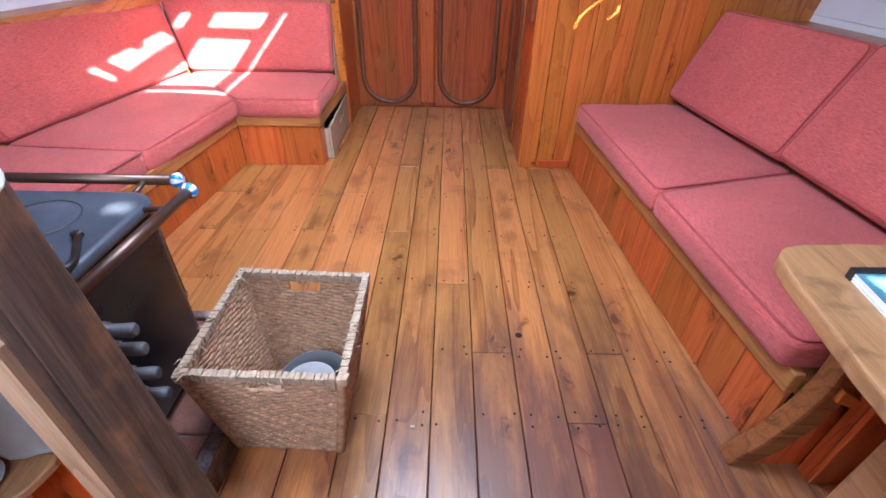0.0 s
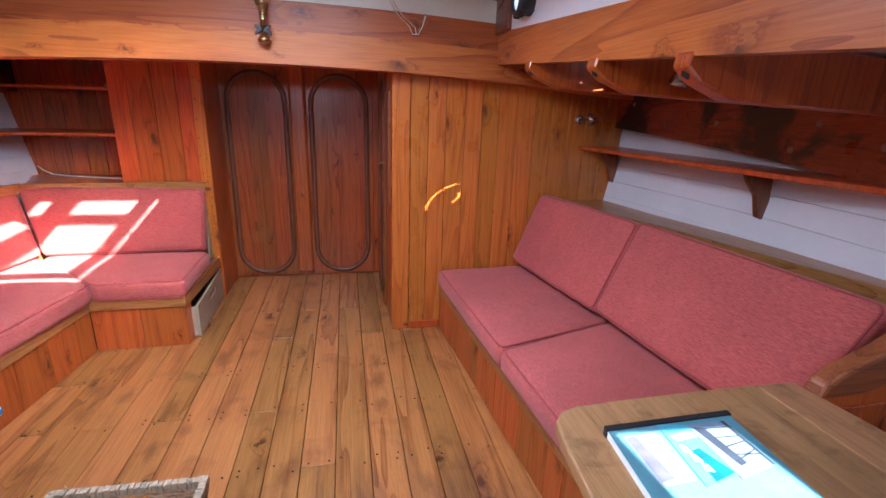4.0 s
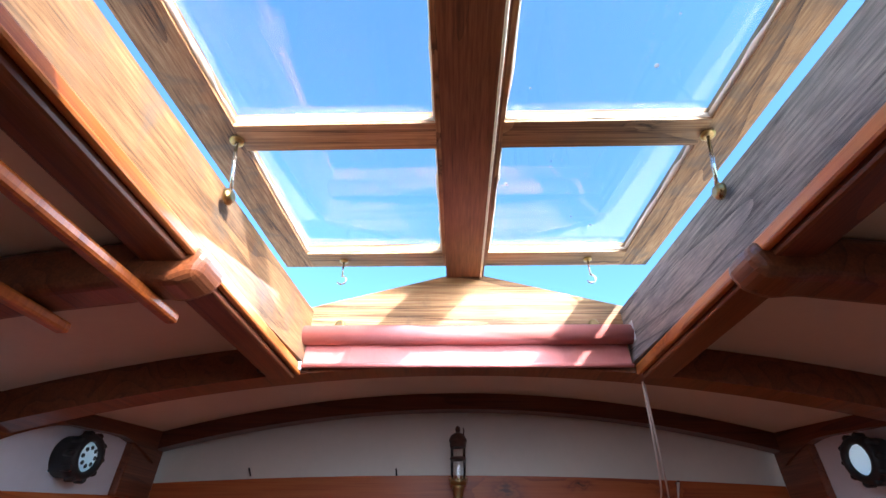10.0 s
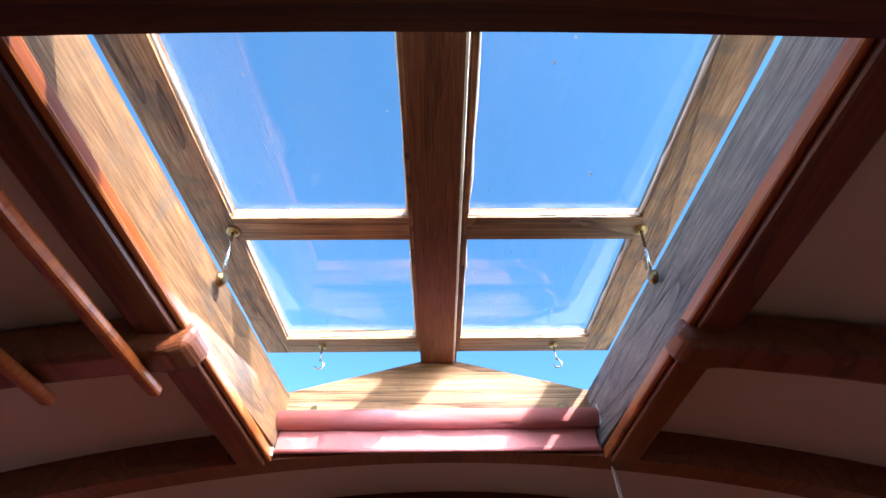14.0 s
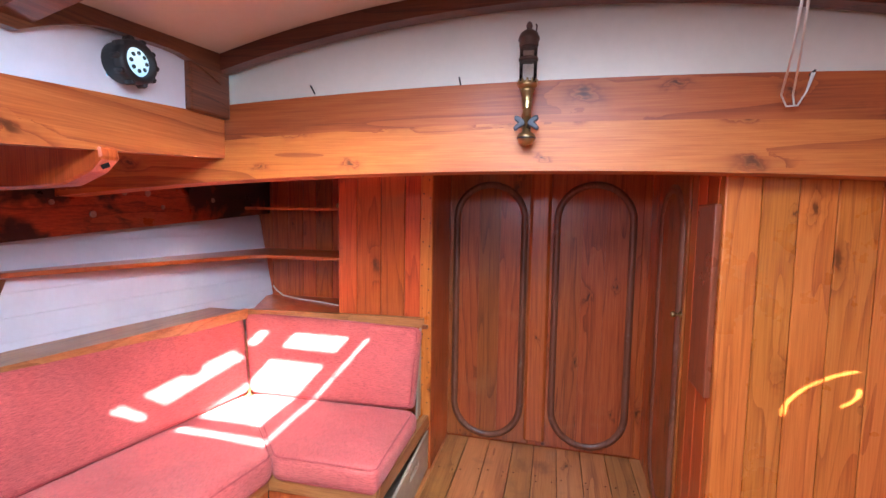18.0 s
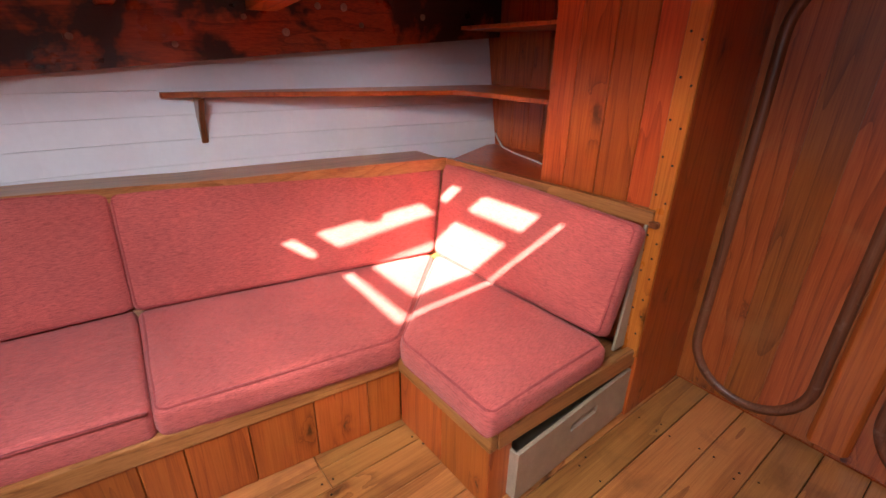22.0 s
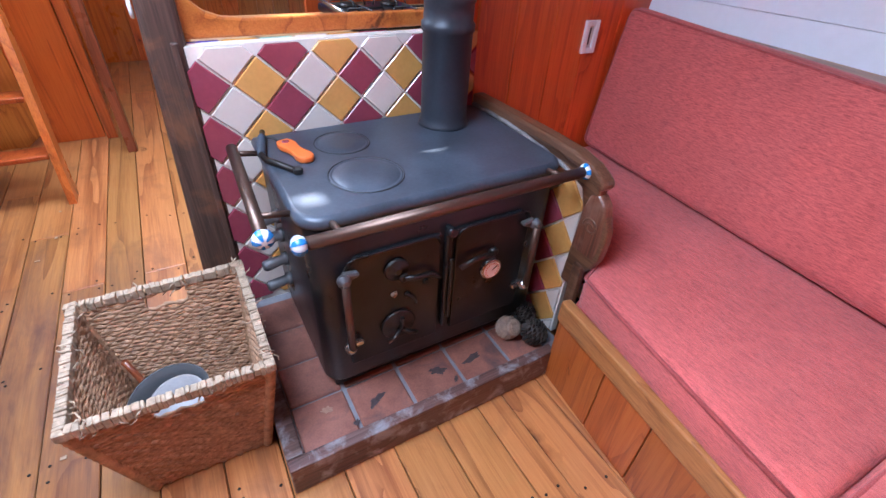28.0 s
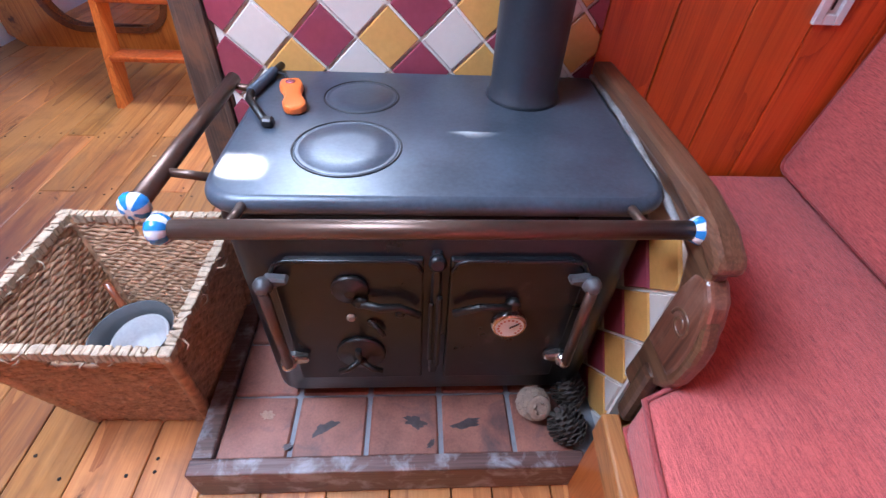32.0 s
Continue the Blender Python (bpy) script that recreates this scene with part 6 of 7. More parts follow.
def rounded_slab(bm, x0, x1, y0, y1, z0, z1, rc, rv=0.012, back=0.01):
    pts = []
    for cx, cy, a0, r in ((x1 - back, y0 + back, -90, back), (x1 - rc, y1 - rc, 0, rc), (x0 + rc, y1 - rc, 90, rc), (x0 + back, y0 + back, 180, back)):
        for q in range(7):
            a = radians(a0 + 90 * q / 6)
            pts.append((cx + r * math.cos(a), cy + r * math.sin(a)))
    c = ((x0 + x1) / 2, (y0 + y1) / 2)
    def ring(ins, z):
        return [bm.verts.new((c[0] + (u - c[0]) * (1 - ins / (x1 - x0) * 2), c[1] + (v - c[1]) * (1 - ins / (y1 - y0) * 2), z)) for u, v in pts]
    rings = [ring(rv, z0), ring(rv * 0.3, z0 + rv * 0.4), ring(0, z0 + rv), ring(0, z1 - rv), ring(rv * 0.3, z1 - rv * 0.3), ring(rv, z1)]
    k = len(pts)
    for a, b in zip(rings, rings[1:]):
        for q in range(k):
            bm.faces.new((a[q], a[(q + 1) % k], b[(q + 1) % k], b[q])).smooth = True
    bm.faces.new(rings[0][::-1])
    bm.faces.new(rings[-1])


rounded_slab(bb, -1.385, -0.665, 0.750, 1.235, 0.135, 0.672, 0.05, 0.022)
body = part("body", bb, "stove", st)
part("plinth", one(rbox, -1.36, -0.69, 0.81, 1.205, 0.0975, 0.14, 0.004), "black", st)
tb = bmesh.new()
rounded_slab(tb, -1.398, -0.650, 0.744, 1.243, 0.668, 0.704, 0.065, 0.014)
top = part("hotplate", tb, "stove_top", st, "black hotplate with its bluish sky sheen put in the colour")
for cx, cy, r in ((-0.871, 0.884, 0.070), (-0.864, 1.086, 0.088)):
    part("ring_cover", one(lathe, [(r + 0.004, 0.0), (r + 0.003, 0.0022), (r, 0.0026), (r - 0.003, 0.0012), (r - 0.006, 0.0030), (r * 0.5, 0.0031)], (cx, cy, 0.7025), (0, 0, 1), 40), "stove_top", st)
    # Black bead paints the shade of the groove round the cover.
    part("ring_gap", one(tube, [(cx + (r + 0.0065) * math.cos(math.tau * q / 40), cy + (r + 0.0065) * math.sin(math.tau * q / 40), 0.7042) for q in range(42)], 0.0020, 6, False), "black", st)
fl = part("flue", one(lathe, [(0.080, 0.0), (0.077, 0.010), (0.073, 0.018), (0.071, 0.04), (0.071, 0.268), (0.076, 0.272), (0.076, 0.290), (0.070, 0.296), (0.070, 0.34), (0.074, 0.345), (0.074, 0.37), (0.070, 0.376), (0.070, 1.30)], (-1.213, 0.858, 0.702), (0, 0, 1), 32), "flue", st, "dark grey flue pipe with a clamped joint")
# oven and firebox doors
for xa, xb, hinge in ((-0.998, -0.735, 1), (-1.290, -1.045, -1)):
    db = bmesh.new()
    pts = [(xa, 0.215), (xb, 0.215), (xb, 0.55 if hinge > 0 else 0.582), (xb - 0.03, 0.582), (xa + 0.03, 0.582), (xa, 0.55 if hinge < 0 else 0.582)]
    prism(db, pts, "y", 1.232, 1.246, 0.004, 2)
    door = part("oven_door", db, "stove_door", st)
    rim = bmesh.new()
    tube(rim, [(xa + 0.002, 1.247, 0.555), (xa + 0.012, 1.247, 0.574), (xa + 0.03, 1.247, 0.581), (xb - 0.03, 1.247, 0.581), (xb - 0.012, 1.247, 0.574), (xb - 0.002, 1.247, 0.555)], 0.004, 8)
    part("beading", rim, "stove", door)
part("centre_bar", one(rbox, -1.030, -1.012, 1.234, 1.252, 0.24, 0.60, 0.004), "stove", st)
lb = bmesh.new()
rbox(lb, -1.034, -1.022, 1.250, 1.262, 0.28, 0.50, 0.004)
rbox(lb, -1.018, -1.008, 1.250, 1.260, 0.30, 0.48, 0.003)
part("latch_bar", lb, "iron", st)
part("top_catch", one(lathe, [(0.014, 0), (0.016, 0.012), (0.010, 0.02)], (-1.021, 1.25, 0.585), (0, 1, 0.3), 12), "stove", st)
for x in (-0.727, -1.294):
    h = part("grab_handle", one(tube, [(x, 1.276, 0.536), (x - 0.002, 1.276, 0.315)], 0.010, 14), "bronze", st, "bronze upright grab handle")
    for z in (0.541, 0.311):
        out = 1 if x > -1 else -1
        bb2 = bmesh.new()
        lathe(bb2, [(0.017, 0), (0.017, 0.010), (0.011, 0.014), (0.011, 0.020), (0.005, 0.023)], (x, 1.262, z), (0, 1, 0.15), 14)
        prism(bb2, [(x, z - 0.014), (x - 0.040 * out, z + 0.000 if z > 0.4 else z - 0.006), (x - 0.040 * out, z + 0.010), (x, z + 0.016)], "y", 1.246, 1.266, 0.004, 1)
        part("bolt", bb2, "dull_grey" if z > 0.4 else "steel", h, "worn iron bolt bracket")
part("spin_wheel", one(lathe, [(0.032, 0), (0.034, 0.006), (0.030, 0.012), (0.012, 0.013), (0.009, 0.018)], (-0.868, 1.246, 0.515), (0, 1, 0), 24), "iron", st)
ab = bmesh.new()
tube(ab, [(-0.885, 1.262, 0.488), (-0.92, 1.264, 0.478), (-0.955, 1.264, 0.480), (-0.99, 1.262, 0.455)], 0.008, 10)
lathe(ab, [(0.014, 0), (0.014, 0.012), (0.008, 0.016)], (-0.885, 1.250, 0.488), (0, 1, 0), 14)
part("door_lever", ab, "iron", st)
ab = bmesh.new()
tube(ab, [(-1.055, 1.26, 0.458), (-1.10, 1.264, 0.478), (-1.16, 1.264, 0.478)], 0.008, 10)
lathe(ab, [(0.014, 0), (0.014, 0.012), (0.008, 0.016)], (-1.165, 1.250, 0.478), (0, 1, 0), 14)
part("door_lever", ab, "iron", st)
ga = part("thermometer", one(lathe, [(0.035, 0), (0.035, 0.010), (0.031, 0.014), (0.027, 0.011)], (-1.167, 1.246, 0.412), (0, 1, 0), 28), "steel", st, "round steel-rimmed oven thermometer")
part("dial", one(lathe, [(0.028, 0.0), (0.028, 0.002)], (-1.167, 1.2575, 0.412), (0, 1, 0), 24), "white_ceramic", ga)
db = bmesh.new()
for q in range(14):
    a = radians(-140 + 280 * q / 13)
    box(db, -1.167 - 0.022 * math.sin(a) - 0.0022, -1.167 - 0.022 * math.sin(a) + 0.0022, 1.2597, 1.2603, 0.412 + 0.022 * math.cos(a) - 0.0022, 0.412 + 0.022 * math.cos(a) + 0.0022)
part("scale_marks", db, "dial_red", ga)
part("needle", one(tube, [(-1.167, 1.261, 0.412), (-1.183, 1.261, 0.424)], 0.0016, 6), "black", ga)
av = part("air_vent", one(lathe, [(0.050, 0), (0.050, 0.006), (0.046, 0.010), (0.020, 0.010), (0.014, 0.020)], (-0.872, 1.246, 0.318), (0, 1, 0), 28), "iron", st)
vb = bmesh.new()
for a in (90, 215, 325):
    tube(vb, [(-0.872, 1.268, 0.318), (-0.872 + 0.028 * math.cos(radians(a)), 1.278, 0.318 + 0.028 * math.sin(radians(a))), (-0.872 + 0.052 * math.cos(radians(a)), 1.276, 0.318 + 0.048 * math.sin(radians(a)))], 0.0062, 9)
part("spoked_handle", vb, "iron", av)
for x, z in ((-0.862, 0.43), (-0.955, 0.44), (-0.90, 0.415)):
    part("stud", one(lathe, [(0.010, 0), (0.009, 0.004), (0.004, 0.006)], (x, 1.246, z), (0, 1, 0), 10), "cone_pale" if z == 0.43 else "iron", st)
part("ash_lever", one(tube, [(-0.90, 1.25, 0.42), (-0.918, 1.258, 0.40), (-0.922, 1.256, 0.385)], 0.005, 8), "iron", st)


# copper rails with striped knobs
def knob(parent, c, axis):
    k = part("knob", one(lathe, [(0.008, -0.016), (0.016, -0.013), (0.0215, -0.004), (0.0215, 0.005), (0.015, 0.013), (0.005, 0.016)], c, axis, 20), "white_ceramic", parent, "white ceramic knob with blue stripes")
    q = Vector((0, 0, 1)).rotation_difference(Vector(axis)).to_matrix()
    sb = bmesh.new()
    for s in range(5):
        a = s * math.tau / 5
        rows = []
        for r, h in ((0.0095, -0.016), (0.0168, -0.013), (0.0224, -0.004), (0.0224, 0.005), (0.0158, 0.013), (0.006, 0.0166)):
            rows.append([sb.verts.new(Vector(c) + q @ Vector((r * math.cos(a + w), r * math.sin(a + w), h))) for w in (-0.32, -0.11, 0.11, 0.32)])
        for u, v in zip(rows, rows[1:]):
            for m2 in range(3):
                sb.faces.new((u[m2], u[m2 + 1], v[m2 + 1], v[m2])).smooth = True
    part("stripe", sb, "blue_paint", k)
    return k


rail = part("front_rail", one(tube, [(-0.650, 1.308, 0.702), (-1.392, 1.304, 0.702)], 0.0145, 18), "bronze", st, "polished copper towel rail")
knob(rail, (-0.634, 1.308, 0.702), (1, 0, 0))
knob(rail, (-1.402, 1.304, 0.702), (-1, 0, 0))
for x in (-0.722, -1.325):
    part("rail_post", one(tube, [(x, 1.235, 0.690), (x, 1.306, 0.702)], 0.0075, 12), "bronze", st)
rail = part("side_rail", one(tube, [(-0.578, 1.240, 0.700), (-0.592, 0.815, 0.706)], 0.0145, 18), "bronze", st, "tarnished copper side rail")
knob(rail, (-0.577, 1.254, 0.700), (0, 1, 0))
for y in (1.165, 0.835):
    part("rail_post", one(tube, [(-0.655, y, 0.690), (-0.582, y, 0.701)], 0.0075, 12), "bronze", st)
# air spigots at the side of the stove
for z in (0.298, 0.377, 0.465, 0.528):
    part("spigot", one(tube, [(-0.668, 0.905, z), (-0.652, 0.905, z), (-0.650, 0.906, z), (-0.600, 0.912, z - 0.004), (-0.592, 0.913, z - 0.004)], 0.017, 14, True, [0.021, 0.021, 0.015, 0.0175, 0.013]), "dull_grey", st, "dull grey side spigot")

# lid lifter and orange opener on the hotplate
lf = thing("lid_lifter", (-0.68, 0.9, 0.703), "bent black iron lid lifter with a coil grip", "tool")
lp = [(-0.684, 0.758, 0.716), (-0.676, 0.79, 0.716), (-0.652, 0.90, 0.714), (-0.655, 0.925, 0.713), (-0.710, 1.018, 0.712)]
part("bar", one(tube, lp, 0.008, 8), "iron", lf)
cb = bmesh.new()
for u in np.linspace(0.05, 0.95, 18):
    p = Vector(lp[1]).lerp(Vector(lp[2]), u)
    lathe(cb, [(0.0085, -0.002), (0.0115, 0.0), (0.0085, 0.002)], p, (0.05, 1, 0), 10)
part("coil_grip", cb, "stove_top", lf)
part("hook_end", one(rbox, -0.724, -0.702, 1.008, 1.028, 0.704, 0.722, 0.004), "iron", lf)
ol = thing("bottle_opener", (-0.735, 0.88, 0.703), "orange plastic handled opener lying on the hotplate", "opener")
ob2 = bmesh.new()
prof = [(0.0, 0.016), (0.015, 0.022), (0.035, 0.024), (0.06, 0.018), (0.085, 0.017), (0.11, 0.023), (0.13, 0.021), (0.142, 0.010)]
dirv, sidev = Vector((-0.27, 1, 0)).normalized(), Vector((1, 0.27, 0)).normalized()
c0 = Vector((-0.718, 0.838, 0.703))
outl = [c0 + dirv * u + sidev * w for u, w in prof] + [c0 + dirv * u - sidev * w for u, w in prof[::-1]]
prism(ob2, [(p.x, p.y) for p in outl], "z", 0.7045, 0.722, 0.005, 2)
part("handle", ob2, "orange", ol)
part("hole", one(lathe, [(0.010, 0), (0.010, 0.0015), (0.006, 0.0018)], c0 + dirv * 0.022 + Vector((0, 0, 0.0185)), (0, 0, 1), 14), "t_red", ol)
part("cord_loop", one(tube, [c0 + Vector((0.004, -0.002, 0.01)), c0 + Vector((0.015, -0.03, 0.012)), c0 + Vector((0.05, -0.045, 0.014))], 0.003, 6), "black", ol)

# ---------- carved end board between stove and settee ----------
eb = thing("carved_end_board", (-1.43, 1.1, 0.1), "carved dark varnished end board between stove and settee", "board", "", "structure")
cv = bmesh.new()
prism(cv, [(0.735, 0.672), (0.735, 0.730), (1.10, 0.735), (1.25, 0.733), (1.32, 0.718), (1.362, 0.695), (1.368, 0.665), (1.366, 0.640), (1.388, 0.626), (1.408, 0.606), (1.424, 0.570), (1.427, 0.53), (1.422, 0.47), (1.405, 0.43), (1.378, 0.40), (1.365, 0.33), (1.305, 0.33), (1.312, 0.42), (1.318, 0.52), (1.320, 0.59), (1.30, 0.648), (1.24, 0.668)], "x", -1.434, -1.404, 0.009, 2)
part("board", cv, "fiddle", eb)
cv = bmesh.new()
prism(cv, [(1.315, 0.46), (1.322, 0.60), (1.335, 0.650), (1.365, 0.662), (1.392, 0.640), (1.408, 0.600), (1.416, 0.55), (1.415, 0.50), (1.406, 0.46)], "x", -1.440, -1.402, 0.010, 3)
part("carved_head", cv, "fiddle_red", eb, "worn reddish carved head")
part("capping", one(prism, [(0.735, 0.705), (0.735, 0.738), (0.95, 0.742), (1.14, 0.743), (1.25, 0.741), (1.325, 0.727), (1.372, 0.702), (1.380, 0.682), (1.366, 0.668), (1.30, 0.694), (1.20, 0.708)], "x", -1.444, -1.398, 0.012, 2), "fiddle", eb)
part("worn_edge", one(tube, [(-1.399, 0.745 + 0.033 * q, 0.703 + 0.008 * math.sin(0.19 * q) - 0.00012 * q * q + 0.002 * math.sin(q * 2.3)) for q in range(17)], 0.0075, 7, True, [0.006 + 0.002 * abs(math.sin(q * 1.7)) for q in range(17)]), "scuffed", eb, "scuffed pale inner edge")
part("scroll", one(tube, [(-1.4035, 1.368 + (0.006 + 0.0022 * a) * math.cos(a), 0.56 + (0.006 + 0.0022 * a) * math.sin(a)) for a in np.linspace(0, 9.5, 30)], 0.004, 6), "fiddle", eb)
part("low_finial", one(rbox, -1.425, -1.395, 1.345, 1.385, 0.26, 0.43, 0.012, 2), "fiddle", eb)
bk = part("tile_backing", one(box, -1.436, -1.4135, 0.735, 1.325, 0.0976, 0.668), "white_grout", eb)
diamond_tiles(eb, lambda u, z, o: (-1.413 + o, u, z), 0.742, 1.318, 0.105, 0.71, 1.19, 0.52, 0.142, 1, lambda u, z: z > 0.655)


# ---------- pine cones ----------
def pine_cone(c, r, mat, label, tilt, seed, flat_base=False):
    ob = thing("pine_cone", (c[0], c[1], 0.098), label, "pine cone", "pine cones on the hearth")
    rr = random.Random(seed)
    q = Euler(tilt).to_matrix()
    b = bmesh.new()
    lathe(b, [(r * 0.3, -r * 0.8), (r * 0.62, -r * 0.3), (r * 0.6, r * 0.2), (r * 0.3, r * 0.75), (r * 0.05, r * 0.9)], (0, 0, 0), (0, 0, 1), 14)
    for k in range(84):
        u = (k + 0.5) / 84
        a = k * 2.39996
        h = (u * 2 - 1) * 0.92
        rad = r * math.sqrt(max(0.02, 1 - h * h)) * (0.98 + 0.08 * rr.random())
        d = Vector((math.cos(a), math.sin(a), 0))
        t = Vector((-d.y, d.x, 0))
        base = d * rad * 0.6 + Vector((0, 0, h * r - r * 0.12))
        tip = d * rad + Vector((0, 0, h * r + r * 0.10))
        w = r * 0.20 * (0.5 + 0.6 * math.sqrt(max(0.05, 1 - h * h)))
        up2 = (tip - base).cross(t).normalized() * r * 0.05
        vs = [b.verts.new(p) for p in (base - t * w * 0.6, tip - t * w, tip + d * r * 0.03 + Vector((0, 0, r * 0.05)), tip + t * w, base + t * w * 0.6)]
        vs2 = [b.verts.new(v.co - up2) for v in vs]
        b.faces.new(vs)
        b.faces.new(vs2[::-1])
        for i in range(5):
            b.faces.new((vs[i], vs[(i + 1) % 5], vs2[(i + 1) % 5], vs2[i]))
    if flat_base:
        lathe(b, [(r * 0.55, -r * 0.70), (r * 0.80, -r * 0.78), (r * 0.72, -r * 0.93), (r * 0.35, -r * 0.90), (r * 0.12, -r * 0.82)], (0, 0, 0), (0, 0, 1), 18)
    b.transform(Matrix.Translation(Vector((c[0], c[1], 0.0985 + r * 0.98))) @ q.to_4x4())
    part("cone_body", b, mat, ob)


pine_cone((-1.262, 1.272), 0.038, "cone_pale", "pale dry pine cone lying on the hearth", (2.3, 0.2, 0.4), 1, True)
pine_cone((-1.352, 1.245), 0.040, "cone", "dark dry pine cone lying on the hearth", (0.7, 0.5, 0.0), 2)
pine_cone((-1.328, 1.332), 0.042, "cone", "large dark pine cone at the hearth edge", (1.0, -0.4, 1.0), 3)

# ---------- basket ----------
bs = thing("basket", (-0.33, 1.09, 0), "square woven seagrass basket with a frayed bound rim", "basket")
RIM = [Vector((-0.530, 0.898, 0.388)), Vector((-0.132, 0.894, 0.388)), Vector((-0.134, 1.283, 0.388)), Vector((-0.528, 1.297, 0.388))]
FOOT = [Vector((-0.492, 0.945, 0.004)), Vector((-0.190, 0.938, 0.004)), Vector((-0.196, 1.220, 0.004)), Vector((-0.470, 1.228, 0.004))]
CEN = Vector((-0.333, 1.09, 0.2))


def woven(a, b, c, d, slot, seed):
    """A side of plaited rows: each row a strand whose bulges fall between those of the row below. a, b foot; c, d rim."""
    rr = random.Random(seed)
    rows, per = 34, 13
    for j in range(rows):
        v = (j + 0.5) / rows
        p0, p1 = a.lerp(d, v), b.lerp(c, v)
        spans = ((0.0, 1.0),)
        if slot and 0.84 < v < 0.94:
            spans = ((0.0, 0.37), (0.63, 1.0))
        for u0, u1 in spans:
            n = max(4, int(per * 4 * (u1 - u0)))
            pts, rad = [], []
            for i in range(n + 1):
                u = u0 + (u1 - u0) * i / n
                w = abs(math.sin(math.pi * (u * per + 0.5 * (j % 2))))
                p = p0.lerp(p1, u)
                p.z += 0.0030 * math.sin(math.tau * (u * per * 0.5 + 0.25 * (j % 4))) + rr.uniform(-0.0014, 0.0014)
                pts.append(p)
                rad.append(0.0042 + 0.0030 * w + rr.uniform(-0.0011, 0.0011))
            row = bmesh.new()
            tube(row, pts, 0.008, 6, True, rad)
            part("strand", row, "wicker", bs)


names = ("aft", "starboard", "forward", "port")
for k in range(4):
    woven(FOOT[k], FOOT[(k + 1) % 4], RIM[(k + 1) % 4], RIM[k], k in (0, 2), 30 + k)
b = bmesh.new()
hexa(b, [(p.x, p.y, 0.003) for p in FOOT], [(p.x, p.y, 0.014) for p in FOOT])
part("base", b, "wicker", bs)
fr_rnd = random.Random(21)
for k in range(4):
    a, c = RIM[k], RIM[(k + 1) % 4]
    b = bmesh.new()
    run = (c - a).length
    d = (c - a).normalized()
    out = Vector((d.y, -d.x, 0))
    u = -0.010
    while u < run + 0.008:
        w = fr_rnd.uniform(0.007, 0.017)
        hw, top, lo = fr_rnd.uniform(0.0100, 0.0118), 0.011 + fr_rnd.uniform(-0.0018, 0.0018), -0.013 + fr_rnd.uniform(-0.003, 0.003)
        skew = fr_rnd.uniform(-0.004, 0.004)
        base = [a + d * (u + skew) - out * hw, a + d * (u + w - 0.0007 + skew) - out * hw, a + d * (u + w - 0.0007) + out * hw, a + d * u + out * hw]
        lows = [(p.x, p.y, p.z + lo) for p in base]
        tops = [(p.x, p.y, p.z + top + fr_rnd.uniform(-0.0008, 0.0008)) for p in base]
        hexa(b, lows, tops)
        u += w
    bmesh.ops.bevel(b, geom=b.edges[:], offset=0.0016, segments=1, affect="EDGES")
    part("rim_binding", b, "wicker_rim", bs, "pale flat bound rim")
b = bmesh.new()
for q in range(170):
    k = fr_rnd.randrange(4)
    p = RIM[k].lerp(RIM[(k + 1) % 4], fr_rnd.random()) + Vector((0, 0, fr_rnd.uniform(-0.022, 0.011)))
    d = Vector((fr_rnd.uniform(-1, 1), fr_rnd.uniform(-1, 1), fr_rnd.uniform(-0.6, 0.7))).normalized()
    bend = Vector((fr_rnd.uniform(-1, 1), fr_rnd.uniform(-1, 1), fr_rnd.uniform(-1, 0.4))).normalized()
    L = fr_rnd.uniform(0.012, 0.036)
    tube(b, [p, p + d * L * 0.4, p + d * L * 0.6 + bend * L * 0.35, p + d * L * 0.35 + bend * L * 0.75], 0.0022, 5, True, [0.0026, 0.0024, 0.002, 0.001])
tagged(part("loose_fibre", b, "wicker_rim", bs, "frayed loose strands"), "frayed loose strands", "", "", "stuff")
for k in range(4):
    b = bmesh.new()
    tube(b, [FOOT[k].lerp(RIM[k], q / 40) for q in range(41)], 0.013, 8, True, [0.0125 + 0.002 * (q % 2) for q in range(41)])
    part("corner_binding", b, "wicker", bs)
bw = thing("bowl", (-0.30, 1.13, 0.015), "grey plastic bowl at the bottom of the basket", "bowl")
part("shell", one(lathe, [(0.055, 0.0), (0.075, 0.03), (0.092, 0.10), (0.098, 0.14), (0.101, 0.142), (0.096, 0.138), (0.088, 0.10), (0.070, 0.035), (0.04, 0.008)], (-0.285, 1.075, 0.028), (0.06, 0.05, 1), 32), "grey_plastic", bw)
tub = thing("tub", (-0.30, 1.10, 0.09), "pale grey-white round plastic tub tilted in the bowl", "tub")
tilt = Vector((0.10, 0.12, 0.98)).normalized()
part("shell", one(lathe, [(0.030, -0.020), (0.052, -0.016), (0.058, 0.0), (0.066, 0.044), (0.071, 0.047), (0.071, 0.052), (0.064, 0.052), (0.055, 0.004), (0.02, -0.006)], (-0.296, 1.078, 0.098), tilt, 30), "tub_plastic", tub, "", True)
stk = thing("stick", (-0.36, 1.2, 0.015), "short wooden stick standing in the basket", "stick")
part("shaft", one(tube, [(-0.250, 1.02, 0.02), (-0.195, 0.975, 0.235)], 0.009, 8), "cedar_dark", stk)

